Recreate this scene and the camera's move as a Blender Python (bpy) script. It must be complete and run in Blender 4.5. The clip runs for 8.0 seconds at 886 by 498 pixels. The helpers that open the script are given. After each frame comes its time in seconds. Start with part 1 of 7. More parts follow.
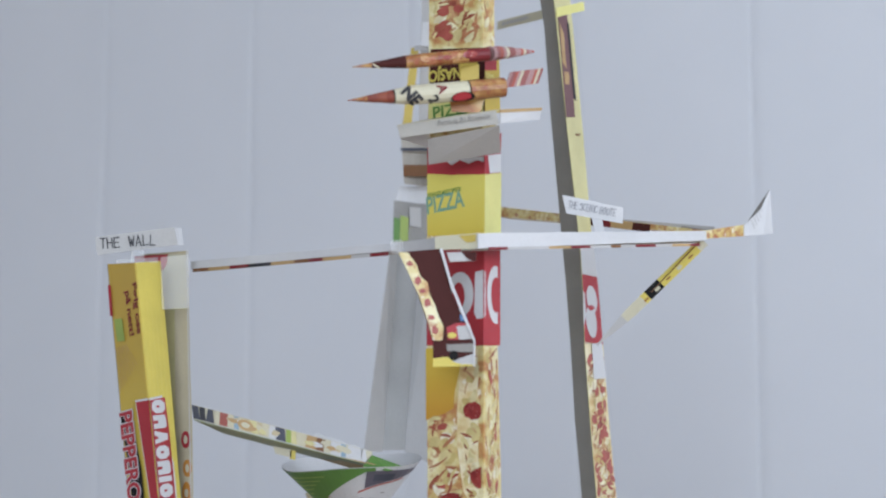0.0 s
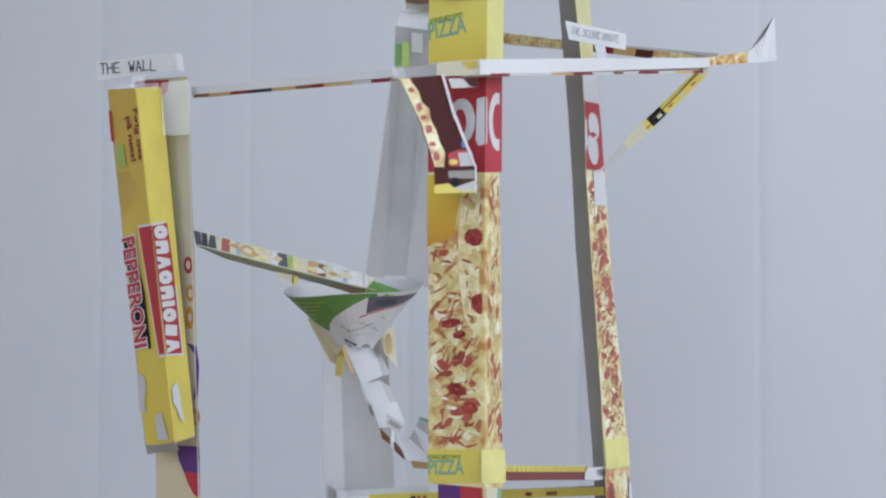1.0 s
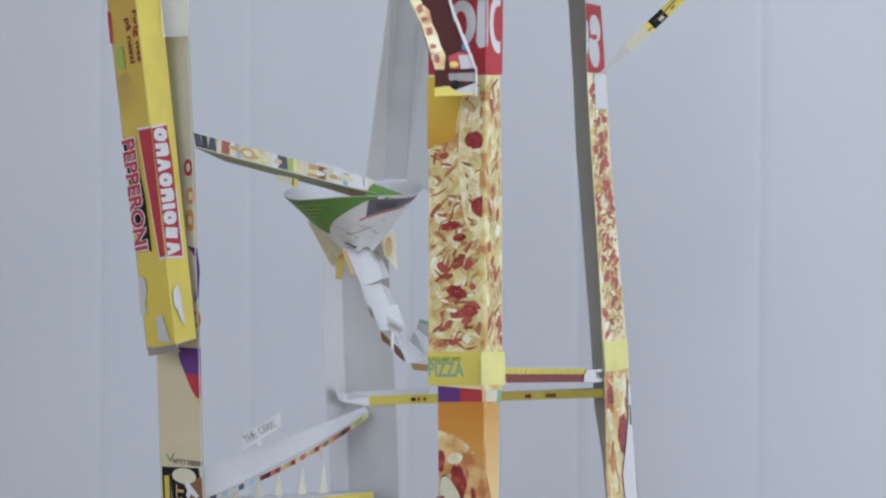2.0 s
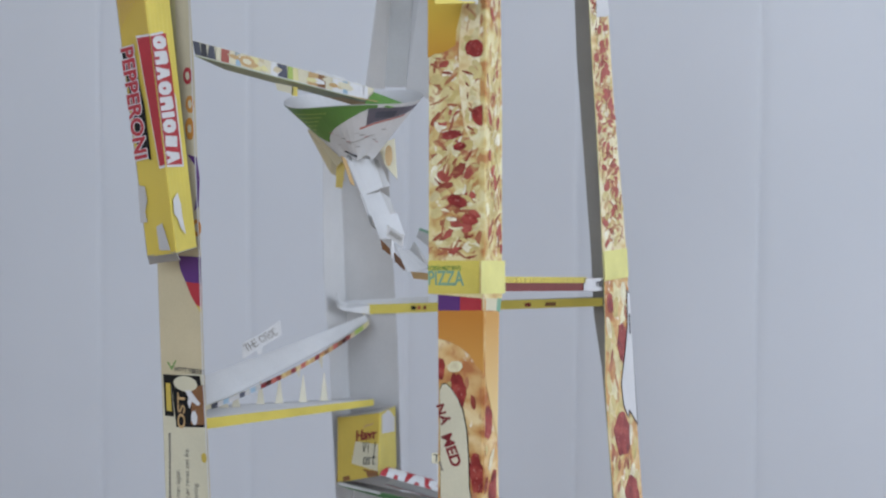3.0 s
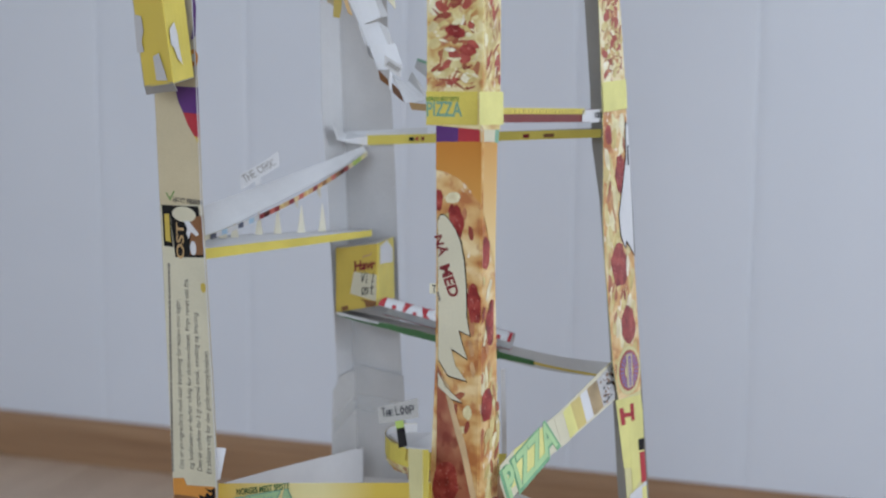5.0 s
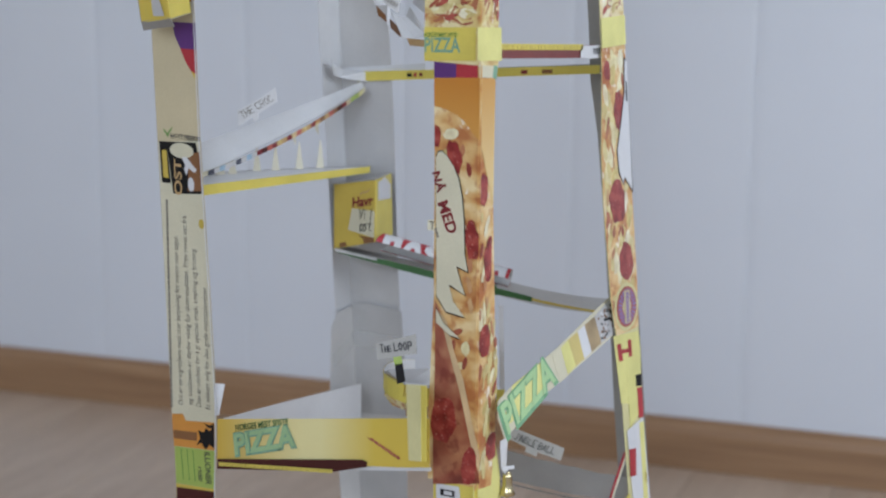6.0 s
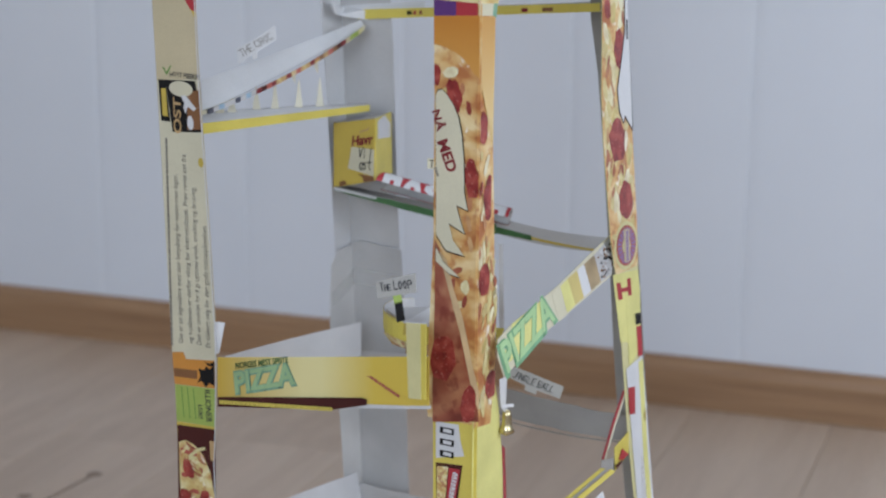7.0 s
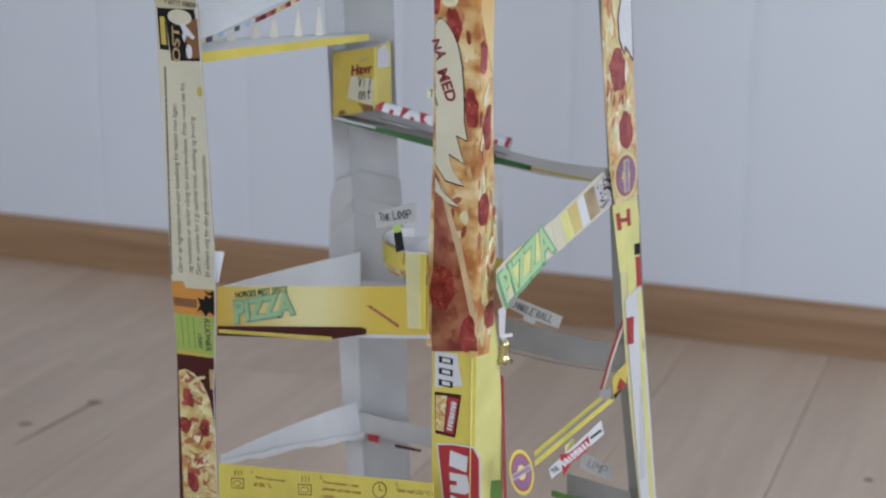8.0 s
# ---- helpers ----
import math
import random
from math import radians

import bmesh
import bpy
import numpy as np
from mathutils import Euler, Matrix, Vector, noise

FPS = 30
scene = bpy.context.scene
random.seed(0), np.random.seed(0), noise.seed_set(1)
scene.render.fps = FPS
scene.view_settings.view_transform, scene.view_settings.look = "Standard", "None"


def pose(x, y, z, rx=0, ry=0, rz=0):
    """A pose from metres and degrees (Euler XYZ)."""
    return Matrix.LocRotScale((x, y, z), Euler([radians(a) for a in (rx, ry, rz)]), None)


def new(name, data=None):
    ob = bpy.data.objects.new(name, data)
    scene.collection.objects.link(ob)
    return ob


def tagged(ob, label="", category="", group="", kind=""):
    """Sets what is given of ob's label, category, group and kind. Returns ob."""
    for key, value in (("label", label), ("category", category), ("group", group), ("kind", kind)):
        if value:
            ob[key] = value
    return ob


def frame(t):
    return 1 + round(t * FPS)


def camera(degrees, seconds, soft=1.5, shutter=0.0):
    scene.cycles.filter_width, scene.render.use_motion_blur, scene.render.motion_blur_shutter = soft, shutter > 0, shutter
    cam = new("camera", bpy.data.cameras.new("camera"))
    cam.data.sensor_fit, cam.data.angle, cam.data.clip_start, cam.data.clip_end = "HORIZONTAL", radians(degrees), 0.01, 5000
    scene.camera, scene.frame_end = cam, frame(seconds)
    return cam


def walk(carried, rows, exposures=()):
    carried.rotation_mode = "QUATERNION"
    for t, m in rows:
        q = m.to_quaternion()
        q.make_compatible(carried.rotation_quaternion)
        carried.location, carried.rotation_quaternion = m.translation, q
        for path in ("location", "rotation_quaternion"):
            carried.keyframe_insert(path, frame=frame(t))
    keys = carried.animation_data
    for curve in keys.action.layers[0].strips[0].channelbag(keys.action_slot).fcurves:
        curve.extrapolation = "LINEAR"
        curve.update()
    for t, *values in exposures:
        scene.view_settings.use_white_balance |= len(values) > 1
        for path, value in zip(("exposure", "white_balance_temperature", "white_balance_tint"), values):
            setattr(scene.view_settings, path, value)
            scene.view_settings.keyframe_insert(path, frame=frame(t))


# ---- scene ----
cam = camera(27.54, 8.0, soft=2.2)
cam.data.dof.use_dof, cam.data.dof.focus_distance, cam.data.dof.aperture_fstop = True, 1.36, 6.5
EYE = 0.79
# seconds, yaw, pitch, roll: a tripod head that tilts down
ROWS = [
    (0.0, 0.000, 7.439, 0.000), (0.2, 0.012, 6.890, -0.012), (0.4, 0.025, 6.150, -0.023), (0.5, 0.031, 5.865, -0.029),
    (0.6, 0.033, 5.450, 0.009), (0.7, 0.034, 5.050, 0.047), (0.8, 0.036, 3.990, 0.085), (0.9, 0.037, 3.090, 0.123),
    (1.0, 0.039, 1.948, 0.161), (1.1, 0.040, 1.280, 0.174), (1.2, 0.041, 0.450, 0.188), (1.3, 0.041, 0.280, 0.201),
    (1.5, 0.043, 0.000, 0.228), (1.7, 0.040, -0.420, 0.236), (2.8, 0.027, -3.390, 0.281), (3.0, 0.024, -4.014, 0.289),
    (3.5, 0.012, -5.408, 0.304), (4.0, -0.005, -6.782, 0.366), (4.5, -0.031, -8.098, 0.407), (4.7, -0.047, -8.630, 0.411),
    (5.8, -0.133, -11.000, 0.430), (6.0, -0.149, -11.376, 0.434), (6.5, -0.161, -12.275, 0.453), (7.0, -0.173, -13.318, 0.474),
    (7.5, -0.192, -14.421, 0.578), (8.0, -0.217, -15.539, 0.632),
]
walk(cam, [(t, pose(0, 0, EYE, 0, 0, yaw) @ pose(0, 0, 0, 90 + pitch, 0, 0) @ pose(0, 0, 0, 0, 0, roll)) for t, yaw, pitch, roll in ROWS])

# ---- world and light ----
world = bpy.data.worlds.new("sky")
scene.world = world
world.use_nodes = True
sky = world.node_tree.nodes.new("ShaderNodeTexSky")
sky.sky_type, sky.sun_disc, sky.sun_elevation, sky.sun_rotation = "NISHITA", False, radians(35), radians(120)
world.node_tree.links.new(sky.outputs[0], world.node_tree.nodes["Background"].inputs[0])
world.node_tree.nodes["Background"].inputs[1].default_value = 0.1
scene.view_settings.exposure = 0.06

# The room's frame: s along the seen wall, d out from it, z up.
ROOM = Matrix(((0.941, -0.338, 0, -0.052), (-0.338, -0.941, 0, 2.548), (0, 0, 1, 0), (0, 0, 0, 1)))
S0, S1, D1, HIGH = -2.6, 2.9, 4.3, 2.4


def window_lamp(name, s, d, z, wide, high, turn, watts, colour):
    data = bpy.data.lights.new(name, "AREA")
    data.shape, data.size, data.size_y, data.energy, data.color = "RECTANGLE", wide, high, watts, colour
    lamp = new(name, data)
    lamp.matrix_world = ROOM @ pose(s, d, z, 90, 0, turn)
    return lamp


window_lamp("window_light", S1 + 0.02, 2.1, 1.45, 1.9, 1.25, 90, 39, (0.82, 0.93, 1.115))
window_lamp("window_light", 0.9, D1 + 0.02, 1.45, 1.9, 1.25, 180, 43, (0.82, 0.93, 1.115))

# ---- materials ----
class Nodes:
    """A node tree in the making."""

    def __init__(self, name, rough=0.5, spec=0.4):
        self.mat = bpy.data.materials.new(name)
        self.mat.use_nodes = True
        self.tree = self.mat.node_tree
        self.bsdf = self.tree.nodes["Principled BSDF"]
        self.bsdf.inputs["Roughness"].default_value = rough
        self.bsdf.inputs["Specular IOR Level"].default_value = spec
        self.at = self.node("ShaderNodeTexCoord").outputs["Object"]

    def node(self, kind, **sets):
        n = self.tree.nodes.new(kind)
        for key, value in sets.items():
            n.inputs[key.replace("_", " ")].default_value = value
        return n

    def link(self, a, b):
        self.tree.links.new(a, b)

    def mapped(self, scale, source=None):
        m = self.node("ShaderNodeMapping", Scale=scale)
        self.link(source or self.at, m.inputs["Vector"])
        return m.outputs[0]

    def noise(self, scale, detail=3.0, source=None, warp=0.0):
        n = self.node("ShaderNodeTexNoise", Scale=scale, Detail=detail, Distortion=warp)
        self.link(source or self.at, n.inputs["Vector"])
        return n.outputs["Fac"]

    def ramp(self, fac, stops, mode="LINEAR"):
        r = self.node("ShaderNodeValToRGB")
        r.color_ramp.interpolation = mode
        while len(r.color_ramp.elements) < len(stops):
            r.color_ramp.elements.new(0.5)
        for e, (at, c) in zip(r.color_ramp.elements, stops):
            e.position, e.color = at, (*c, 1) if len(c) == 3 else c
        self.link(fac, r.inputs[0])
        return r.outputs[0]

    def mix(self, fac, a, b, blend="MIX"):
        m = self.tree.nodes.new("ShaderNodeMix")
        m.data_type, m.blend_type = "RGBA", blend
        for value, slot in ((fac, 0), (a, 6), (b, 7)):
            if isinstance(value, (int, float)):
                m.inputs[slot].default_value = value
            elif isinstance(value, tuple):
                m.inputs[slot].default_value = (*value, 1)
            else:
                self.link(value, m.inputs[slot])
        return m.outputs[2]

    def colour(self, out):
        self.link(out, self.bsdf.inputs["Base Color"])
        return self

    def bump(self, fac, strength, distance=0.001):
        b = self.node("ShaderNodeBump", Strength=strength, Distance=distance)
        self.link(fac, b.inputs["Height"])
        self.link(b.outputs[0], self.bsdf.inputs["Normal"])
        return self


def card_material(name, colour, rough=0.45, vary=0.12, spec=0.4):
    """Printed or bare box card: blotchy ink, fibres, small creases."""
    n = Nodes(name, rough, spec)
    low = tuple(c * (1 - vary) for c in colour)
    high = tuple(min(1, c * (1 + vary * 0.6)) for c in colour)
    base = n.ramp(n.noise(28, 4), [(0.3, low), (0.7, high)])
    fine = n.ramp(n.noise(900, 2), [(0.35, (0.88, 0.88, 0.88)), (0.65, (1, 1, 1))])
    n.colour(n.mix(0.5, base, fine, "MULTIPLY"))
    return n.bump(n.noise(60, 5), 0.25, 0.0008).mat


def pizza_material(name, stops, size=45, spots=(0.40, 0.12, 0.05), spotted=0.30, glint=0.66):
    """The ground of a photographed pizza: soft melted cheese, with browned spots and pale wet glints."""
    n = Nodes(name, 0.32, 0.45)
    base = n.ramp(n.noise(size, 2.5, n.mapped((1, 1, 1.3)), 0.35), stops)
    tint = n.ramp(n.noise(size * 0.4, 2), [(0.35, (0.90, 0.80, 0.66)), (0.62, (1, 1, 1))])
    base = n.mix(0.7, base, tint, "MULTIPLY")
    dark = n.ramp(n.noise(size * 2.6, 3, n.mapped((1.2, 1, 1)), 0.4), [(spotted, (1, 1, 1)), (spotted + 0.13, (0, 0, 0))])
    base = n.mix(n.mix(1.0, dark, (0.75, 0.75, 0.75), "MULTIPLY"), base, spots)
    wet = n.ramp(n.noise(size * 2.2, 2, n.mapped((1.4, 1.4, 0.9))), [(glint, (0, 0, 0)), (glint + 0.06, (1, 1, 1))])
    n.colour(n.mix(n.mix(1.0, wet, (0.7, 0.7, 0.7), "MULTIPLY"), base, (0.86, 0.84, 0.74)))
    return n.bump(n.noise(60, 4), 0.2, 0.0008).mat


def topping_material(name, stops, fine=160):
    """Bits of topping: each piece of its own tone, mottled."""
    n = Nodes(name, 0.34, 0.45)
    each = n.node("ShaderNodeNewGeometry").outputs["Random Per Island"]
    base = n.ramp(each, stops)
    blot = n.ramp(n.noise(fine, 3, None, 0.4), [(0.32, (0.70, 0.62, 0.55)), (0.6, (1, 1, 1)), (0.75, (1.12, 1.1, 1.08))])
    n.colour(n.mix(0.75, base, blot, "MULTIPLY"))
    return n.mat


def pepperoni_material():
    """A slice of pepperoni: deep red, darker and lighter in blots, with pale specks of fat."""
    n = Nodes("pepperoni_ink", 0.28, 0.5)
    base = n.ramp(n.noise(110, 4), [(0.3, (0.15, 0.012, 0.012)), (0.5, (0.27, 0.03, 0.026)), (0.72, (0.42, 0.085, 0.06))])
    specks = n.ramp(n.noise(520, 2), [(0.64, (0, 0, 0)), (0.70, (1, 1, 1))])
    n.colour(n.mix(n.mix(1.0, specks, (0.6, 0.6, 0.6), "MULTIPLY"), base, (0.66, 0.36, 0.28)))
    return n.mat


def blend_material(name, low, high, axis, start, end, rough=0.4, back=None):
    """Ink that runs from one colour to another along an axis of the part, in metres."""
    n = Nodes(name, rough)
    sep = n.node("ShaderNodeSeparateXYZ")
    n.link(n.at, sep.inputs[0])
    span = n.node("ShaderNodeMapRange", From_Min=start, From_Max=end)
    n.link(sep.outputs[axis], span.inputs[0])
    out = n.mix(span.outputs[0], low, high)
    if back:
        again = n.node("ShaderNodeMapRange", From_Min=back[1], From_Max=back[2])
        n.link(sep.outputs[axis], again.inputs[0])
        out = n.mix(again.outputs[0], out, back[0])
    n.colour(out)
    return n.bump(n.noise(60, 5), 0.25, 0.0008).mat


def wall_material():
    n = Nodes("painted_panel", 0.42, 0.35)
    n.colour(n.ramp(n.noise(2.2, 4), [(0.3, (0.67, 0.69, 0.72)), (0.7, (0.72, 0.735, 0.76))]))
    return n.bump(n.noise(180, 4), 0.08, 0.001).mat


def floor_material():
    n = Nodes("oak_laminate", 0.38, 0.45)
    grain = n.noise(9, 5, n.mapped((5.0, 0.35, 1)), 0.6)
    base = n.ramp(grain, [(0.25, (0.54, 0.41, 0.30)), (0.55, (0.59, 0.455, 0.34)), (0.8, (0.64, 0.505, 0.385))])
    fine = n.ramp(n.noise(70, 3, n.mapped((6, 0.25, 1))), [(0.35, (0.92, 0.91, 0.9)), (0.6, (1, 1, 1))])
    info = n.node("ShaderNodeObjectInfo")
    tone = n.ramp(info.outputs["Random"], [(0.0, (0.90, 0.89, 0.88)), (1.0, (1.0, 1.0, 1.0))])
    stave = n.ramp(n.noise(1.0, 2, n.mapped((17, 0.9, 1)), 0.3), [(0.30, (0.90, 0.88, 0.86)), (0.5, (0.99, 0.99, 0.99)), (0.70, (1.07, 1.07, 1.06))])
    base = n.mix(0.9, base, stave, "MULTIPLY")
    knots = n.ramp(n.noise(6, 2, n.mapped((2.2, 0.5, 1))), [(0.72, (1, 1, 1)), (0.80, (0.66, 0.58, 0.52))])
    c = n.mix(1.0, n.mix(1.0, n.mix(0.7, base, fine, "MULTIPLY"), tone, "MULTIPLY"), knots, "MULTIPLY")
    n.colour(c)
    return n.bump(n.noise(70, 3, n.mapped((6, 0.25, 1))), 0.15, 0.0006).mat


def oak_material():
    n = Nodes("oak_trim", 0.4, 0.4)
    grain = n.noise(12, 5, n.mapped((0.3, 6, 9)), 0.4)
    n.colour(n.ramp(grain, [(0.3, (0.26, 0.145, 0.075)), (0.7, (0.38, 0.225, 0.12))]))
    return n.bump(grain, 0.1, 0.0006).mat


def metal_material():
    n = Nodes("brass", 0.22)
    n.bsdf.inputs["Metallic"].default_value = 1.0
    n.colour(n.ramp(n.noise(90, 3), [(0.3, (0.42, 0.33, 0.16)), (0.7, (0.62, 0.53, 0.32))]))
    return n.mat


def tape_material():
    n = Nodes("clear_tape", 0.2)
    n.bsdf.inputs["Alpha"].default_value = 0.14
    n.colour(n.ramp(n.noise(40, 3), [(0.3, (0.75, 0.75, 0.72)), (0.7, (0.85, 0.85, 0.83))]))
    return n.mat


WALL, FLOOR, OAK, BRASS, TAPE = wall_material(), floor_material(), oak_material(), metal_material(), tape_material()
CHEESE = [(0.34, (0.50, 0.24, 0.09)), (0.42, (0.60, 0.43, 0.17)), (0.52, (0.69, 0.59, 0.27)), (0.64, (0.78, 0.72, 0.44))]
BAKED = [(0.34, (0.43, 0.16, 0.055)), (0.43, (0.58, 0.31, 0.11)), (0.52, (0.68, 0.46, 0.20)), (0.66, (0.80, 0.66, 0.38))]
PIZZA = pizza_material("pizza_print", CHEESE, 60)
PIZZA_FINE = pizza_material("pizza_print_fine", CHEESE, 90, (0.36, 0.08, 0.05), 0.36)
PIZZA_RED = pizza_material("pepperoni_print", BAKED, 44, (0.44, 0.16, 0.06), 0.30)
ROAST = pizza_material("roast_print", [(0.3, (0.17, 0.035, 0.025)), (0.5, (0.31, 0.095, 0.055)), (0.7, (0.47, 0.23, 0.12))], 34, (0.18, 0.03, 0.02), 0.32, 0.72)
SLICE = pizza_material("slice_print", [(0.34, (0.62, 0.42, 0.18)), (0.44, (0.74, 0.62, 0.33)), (0.60, (0.84, 0.79, 0.56))], 55, (0.50, 0.24, 0.12), 0.25)
HAM = topping_material("ham_print", [(0.0, (0.20, 0.018, 0.018)), (0.55, (0.33, 0.045, 0.04)), (1.0, (0.46, 0.12, 0.085))])
SHRED = topping_material("browned_shred_print", [(0.0, (0.28, 0.05, 0.035)), (0.4, (0.42, 0.15, 0.075)), (0.75, (0.52, 0.26, 0.12)), (1.0, (0.60, 0.40, 0.19))], 110)
MELT = topping_material("cheese_shred_print", [(0.0, (0.58, 0.46, 0.17)), (0.5, (0.69, 0.60, 0.29)), (0.85, (0.78, 0.73, 0.47)), (1.0, (0.85, 0.82, 0.67))], 90)
PEPPERONI = pepperoni_material()
# white and pale board also colour lit and shaded faces of the back post
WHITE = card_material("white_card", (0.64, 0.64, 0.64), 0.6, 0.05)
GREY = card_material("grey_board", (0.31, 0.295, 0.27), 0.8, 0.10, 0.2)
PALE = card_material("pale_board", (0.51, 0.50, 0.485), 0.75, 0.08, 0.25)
# besides plain prints, these colour shaded and lit faces of one yellow card
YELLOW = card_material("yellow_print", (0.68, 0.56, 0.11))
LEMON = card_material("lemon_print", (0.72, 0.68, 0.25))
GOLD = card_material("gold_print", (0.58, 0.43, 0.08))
CREAM = card_material("cream_print", (0.55, 0.47, 0.30), 0.5, 0.06)
IVORY = card_material("ivory_print", (0.62, 0.58, 0.42), 0.5, 0.06)
RED = card_material("red_print", (0.42, 0.035, 0.045))
DARK_RED = card_material("dark_red_print", (0.20, 0.02, 0.025))
MAROON = card_material("maroon_print", (0.070, 0.020, 0.017), 0.55, 0.12, 0.12)
BLACK = card_material("black_print", (0.015, 0.014, 0.014), 0.55, 0.12, 0.12)
GREEN = card_material("green_print", (0.11, 0.25, 0.05))
MINT = card_material("mint_print", (0.21, 0.38, 0.26))
LIME = card_material("lime_print", (0.33, 0.43, 0.10))
PURPLE = card_material("purple_print", (0.11, 0.035, 0.17))
ORANGE = card_material("orange_print", (0.60, 0.26, 0.05))
BLUE = card_material("blue_print", (0.08, 0.2, 0.4))
BROWN = card_material("brown_print", (0.22, 0.10, 0.04))
TAN = card_material("tan_print", (0.50, 0.33, 0.15))
INK = card_material("pen_ink", (0.03, 0.03, 0.035), 0.6, 0.2)
FINE_INK = card_material("small_print_ink", (0.21, 0.19, 0.16), 0.6, 0.15)
SLATE = card_material("slate_ink", (0.07, 0.075, 0.10), 0.5, 0.3)
SKY = card_material("sky_print", (0.30, 0.42, 0.52), 0.5, 0.2)
DEEP_GREEN = card_material("deep_green_print", (0.045, 0.13, 0.04), 0.5, 0.4)
ROSE = card_material("rose_print", (0.45, 0.12, 0.09), 0.5, 0.3)
RUST_INK = card_material("rust_ink", (0.26, 0.07, 0.02), 0.5, 0.2)
CRUST = pizza_material("crust_brown_print", [(0.3, (0.22, 0.07, 0.025)), (0.5, (0.40, 0.20, 0.07)), (0.7, (0.58, 0.36, 0.14))], 70, (0.26, 0.05, 0.03), 0.38, 0.72)
STRAW = card_material("straw_print", (0.66, 0.61, 0.31))

# ---- building helpers ----
UP = Vector((0, 0, 1))


def part(name, bm, material, parent=None, label=""):
    """A bmesh as one mesh object, under a thing or part."""
    mesh = bpy.data.meshes.new(name)
    bm.normal_update()
    bm.to_mesh(mesh)
    bm.free()
    mesh.materials.append(material)
    ob = new(name, mesh)
    if parent:
        ob.parent = parent
        ob.matrix_parent_inverse = parent.matrix_world.inverted()
    return tagged(ob, label)


def thing(name, at, label, category, group="", kind=""):
    """An Empty at a thing's base, that its parts are put under."""
    ob = new(name)
    ob.empty_display_size = 0.01
    ob.location = at
    ob.matrix_world = Matrix.Translation(at)
    return tagged(ob, label, category, group, kind)


def block(bm, x0, x1, y0, y1, z0, z1, m=None):
    vs = [bm.verts.new((m @ Vector(p)) if m else p) for p in
          [(x0, y0, z0), (x1, y0, z0), (x1, y1, z0), (x0, y1, z0), (x0, y0, z1), (x1, y0, z1), (x1, y1, z1), (x0, y1, z1)]]
    for f in ((0, 3, 2, 1), (4, 5, 6, 7), (0, 1, 5, 4), (1, 2, 6, 5), (2, 3, 7, 6), (3, 0, 4, 7)):
        bm.faces.new([vs[i] for i in f])
    return bm


class Face:
    """A flat face of card: u along it, v up it, n out of it."""

    def __init__(self, o, u, v):
        self.o, self.u, self.v = Vector(o), Vector(u).normalized(), Vector(v).normalized()
        self.n = self.u.cross(self.v).normalized()

    def at(self, u, v, out=0.0):
        return self.o + self.u * u + self.v * v + self.n * out


def plate(face, outline, out=0.0, thick=0.0005, bm=None):
    """A flat piece of card with an outline in the face's u, v."""
    bm = bm or bmesh.new()
    front = [bm.verts.new(face.at(u, v, out + thick)) for u, v in outline]
    back = [bm.verts.new(face.at(u, v, out)) for u, v in outline]
    k = len(outline)
    bm.faces.new(front)
    bm.faces.new(back[::-1])
    for i in range(k):
        j = (i + 1) % k
        bm.faces.new((front[i], back[i], back[j], front[j]))
    bmesh.ops.recalc_face_normals(bm, faces=bm.faces)
    return bm


def rect(u0, u1, v0, v1):
    return [(u0, v0), (u1, v0), (u1, v1), (u0, v1)]


def oval(cu, cv, ru, rv, n=24):
    return [(cu + ru * math.cos(2 * math.pi * i / n), cv + rv * math.sin(2 * math.pi * i / n)) for i in range(n)]


def ink(name, face, outline, material, parent, out=0.0006, label=""):
    """A printed patch: a film a tenth of a millimetre thick on a face."""
    return part(name, plate(face, outline, out, 0.0001), material, parent, label)


def lettering(name, body, face, u, v, wide, high, material, parent, turn=0.0, out=0.0008, label="", mirror=False, bold=0.022):
    """Words on a face, their middle at (u, v), fitted to a width and a height, turned by degrees."""
    curve = bpy.data.curves.new(name, "FONT")
    curve.body, curve.align_x, curve.align_y, curve.size = body, "CENTER", "CENTER", 1.0
    curve.offset = bold
    ob = bpy.data.objects.new(name, curve)
    mesh = bpy.data.meshes.new_from_object(ob)
    bpy.data.objects.remove(ob)
    co = np.array([p.co[:2] for p in mesh.vertices])
    lo, hi = co.min(0), co.max(0)
    size = np.maximum(hi - lo, 1e-6)
    c, s = math.cos(radians(turn)), math.sin(radians(turn))
    for p in mesh.vertices:
        a = (p.co.x - (lo[0] + hi[0]) / 2) / size[0] * wide * (-1 if mirror else 1)
        b = (p.co.y - (lo[1] + hi[1]) / 2) / size[1] * high
        p.co = face.at(u + a * c - b * s, v + a * s + b * c, out)
    mesh.materials.append(material)
    ob = new(name, mesh)
    ob.parent = parent
    ob.matrix_parent_inverse = parent.matrix_world.inverted()
    return tagged(ob, label)


def bars(face, u, v, wide, high, count, turn=0.0, out=0.0008, seed=1, fill=0.6, breaks=6):
    """Rows of short strokes, in place of writing too small to read."""
    r, bm = random.Random(seed), bmesh.new()
    c, s = math.cos(radians(turn)), math.sin(radians(turn))
    for i in range(count):
        y = high * (0.5 - (i + 0.5) / count)
        x = -wide / 2
        while x < wide / 2 * 0.95:
            w = min(r.uniform(0.6, 1.5) * wide / breaks, wide / 2 - x)
            h = high / count * fill / 2
            pts = [(x, y - h), (x + w * 0.86, y - h), (x + w * 0.86, y + h), (x, y + h)]
            bm.faces.new([bm.verts.new(face.at(u + a * c - b * s, v + a * s + b * c, out)) for a, b in pts])
            x += w
    return bm


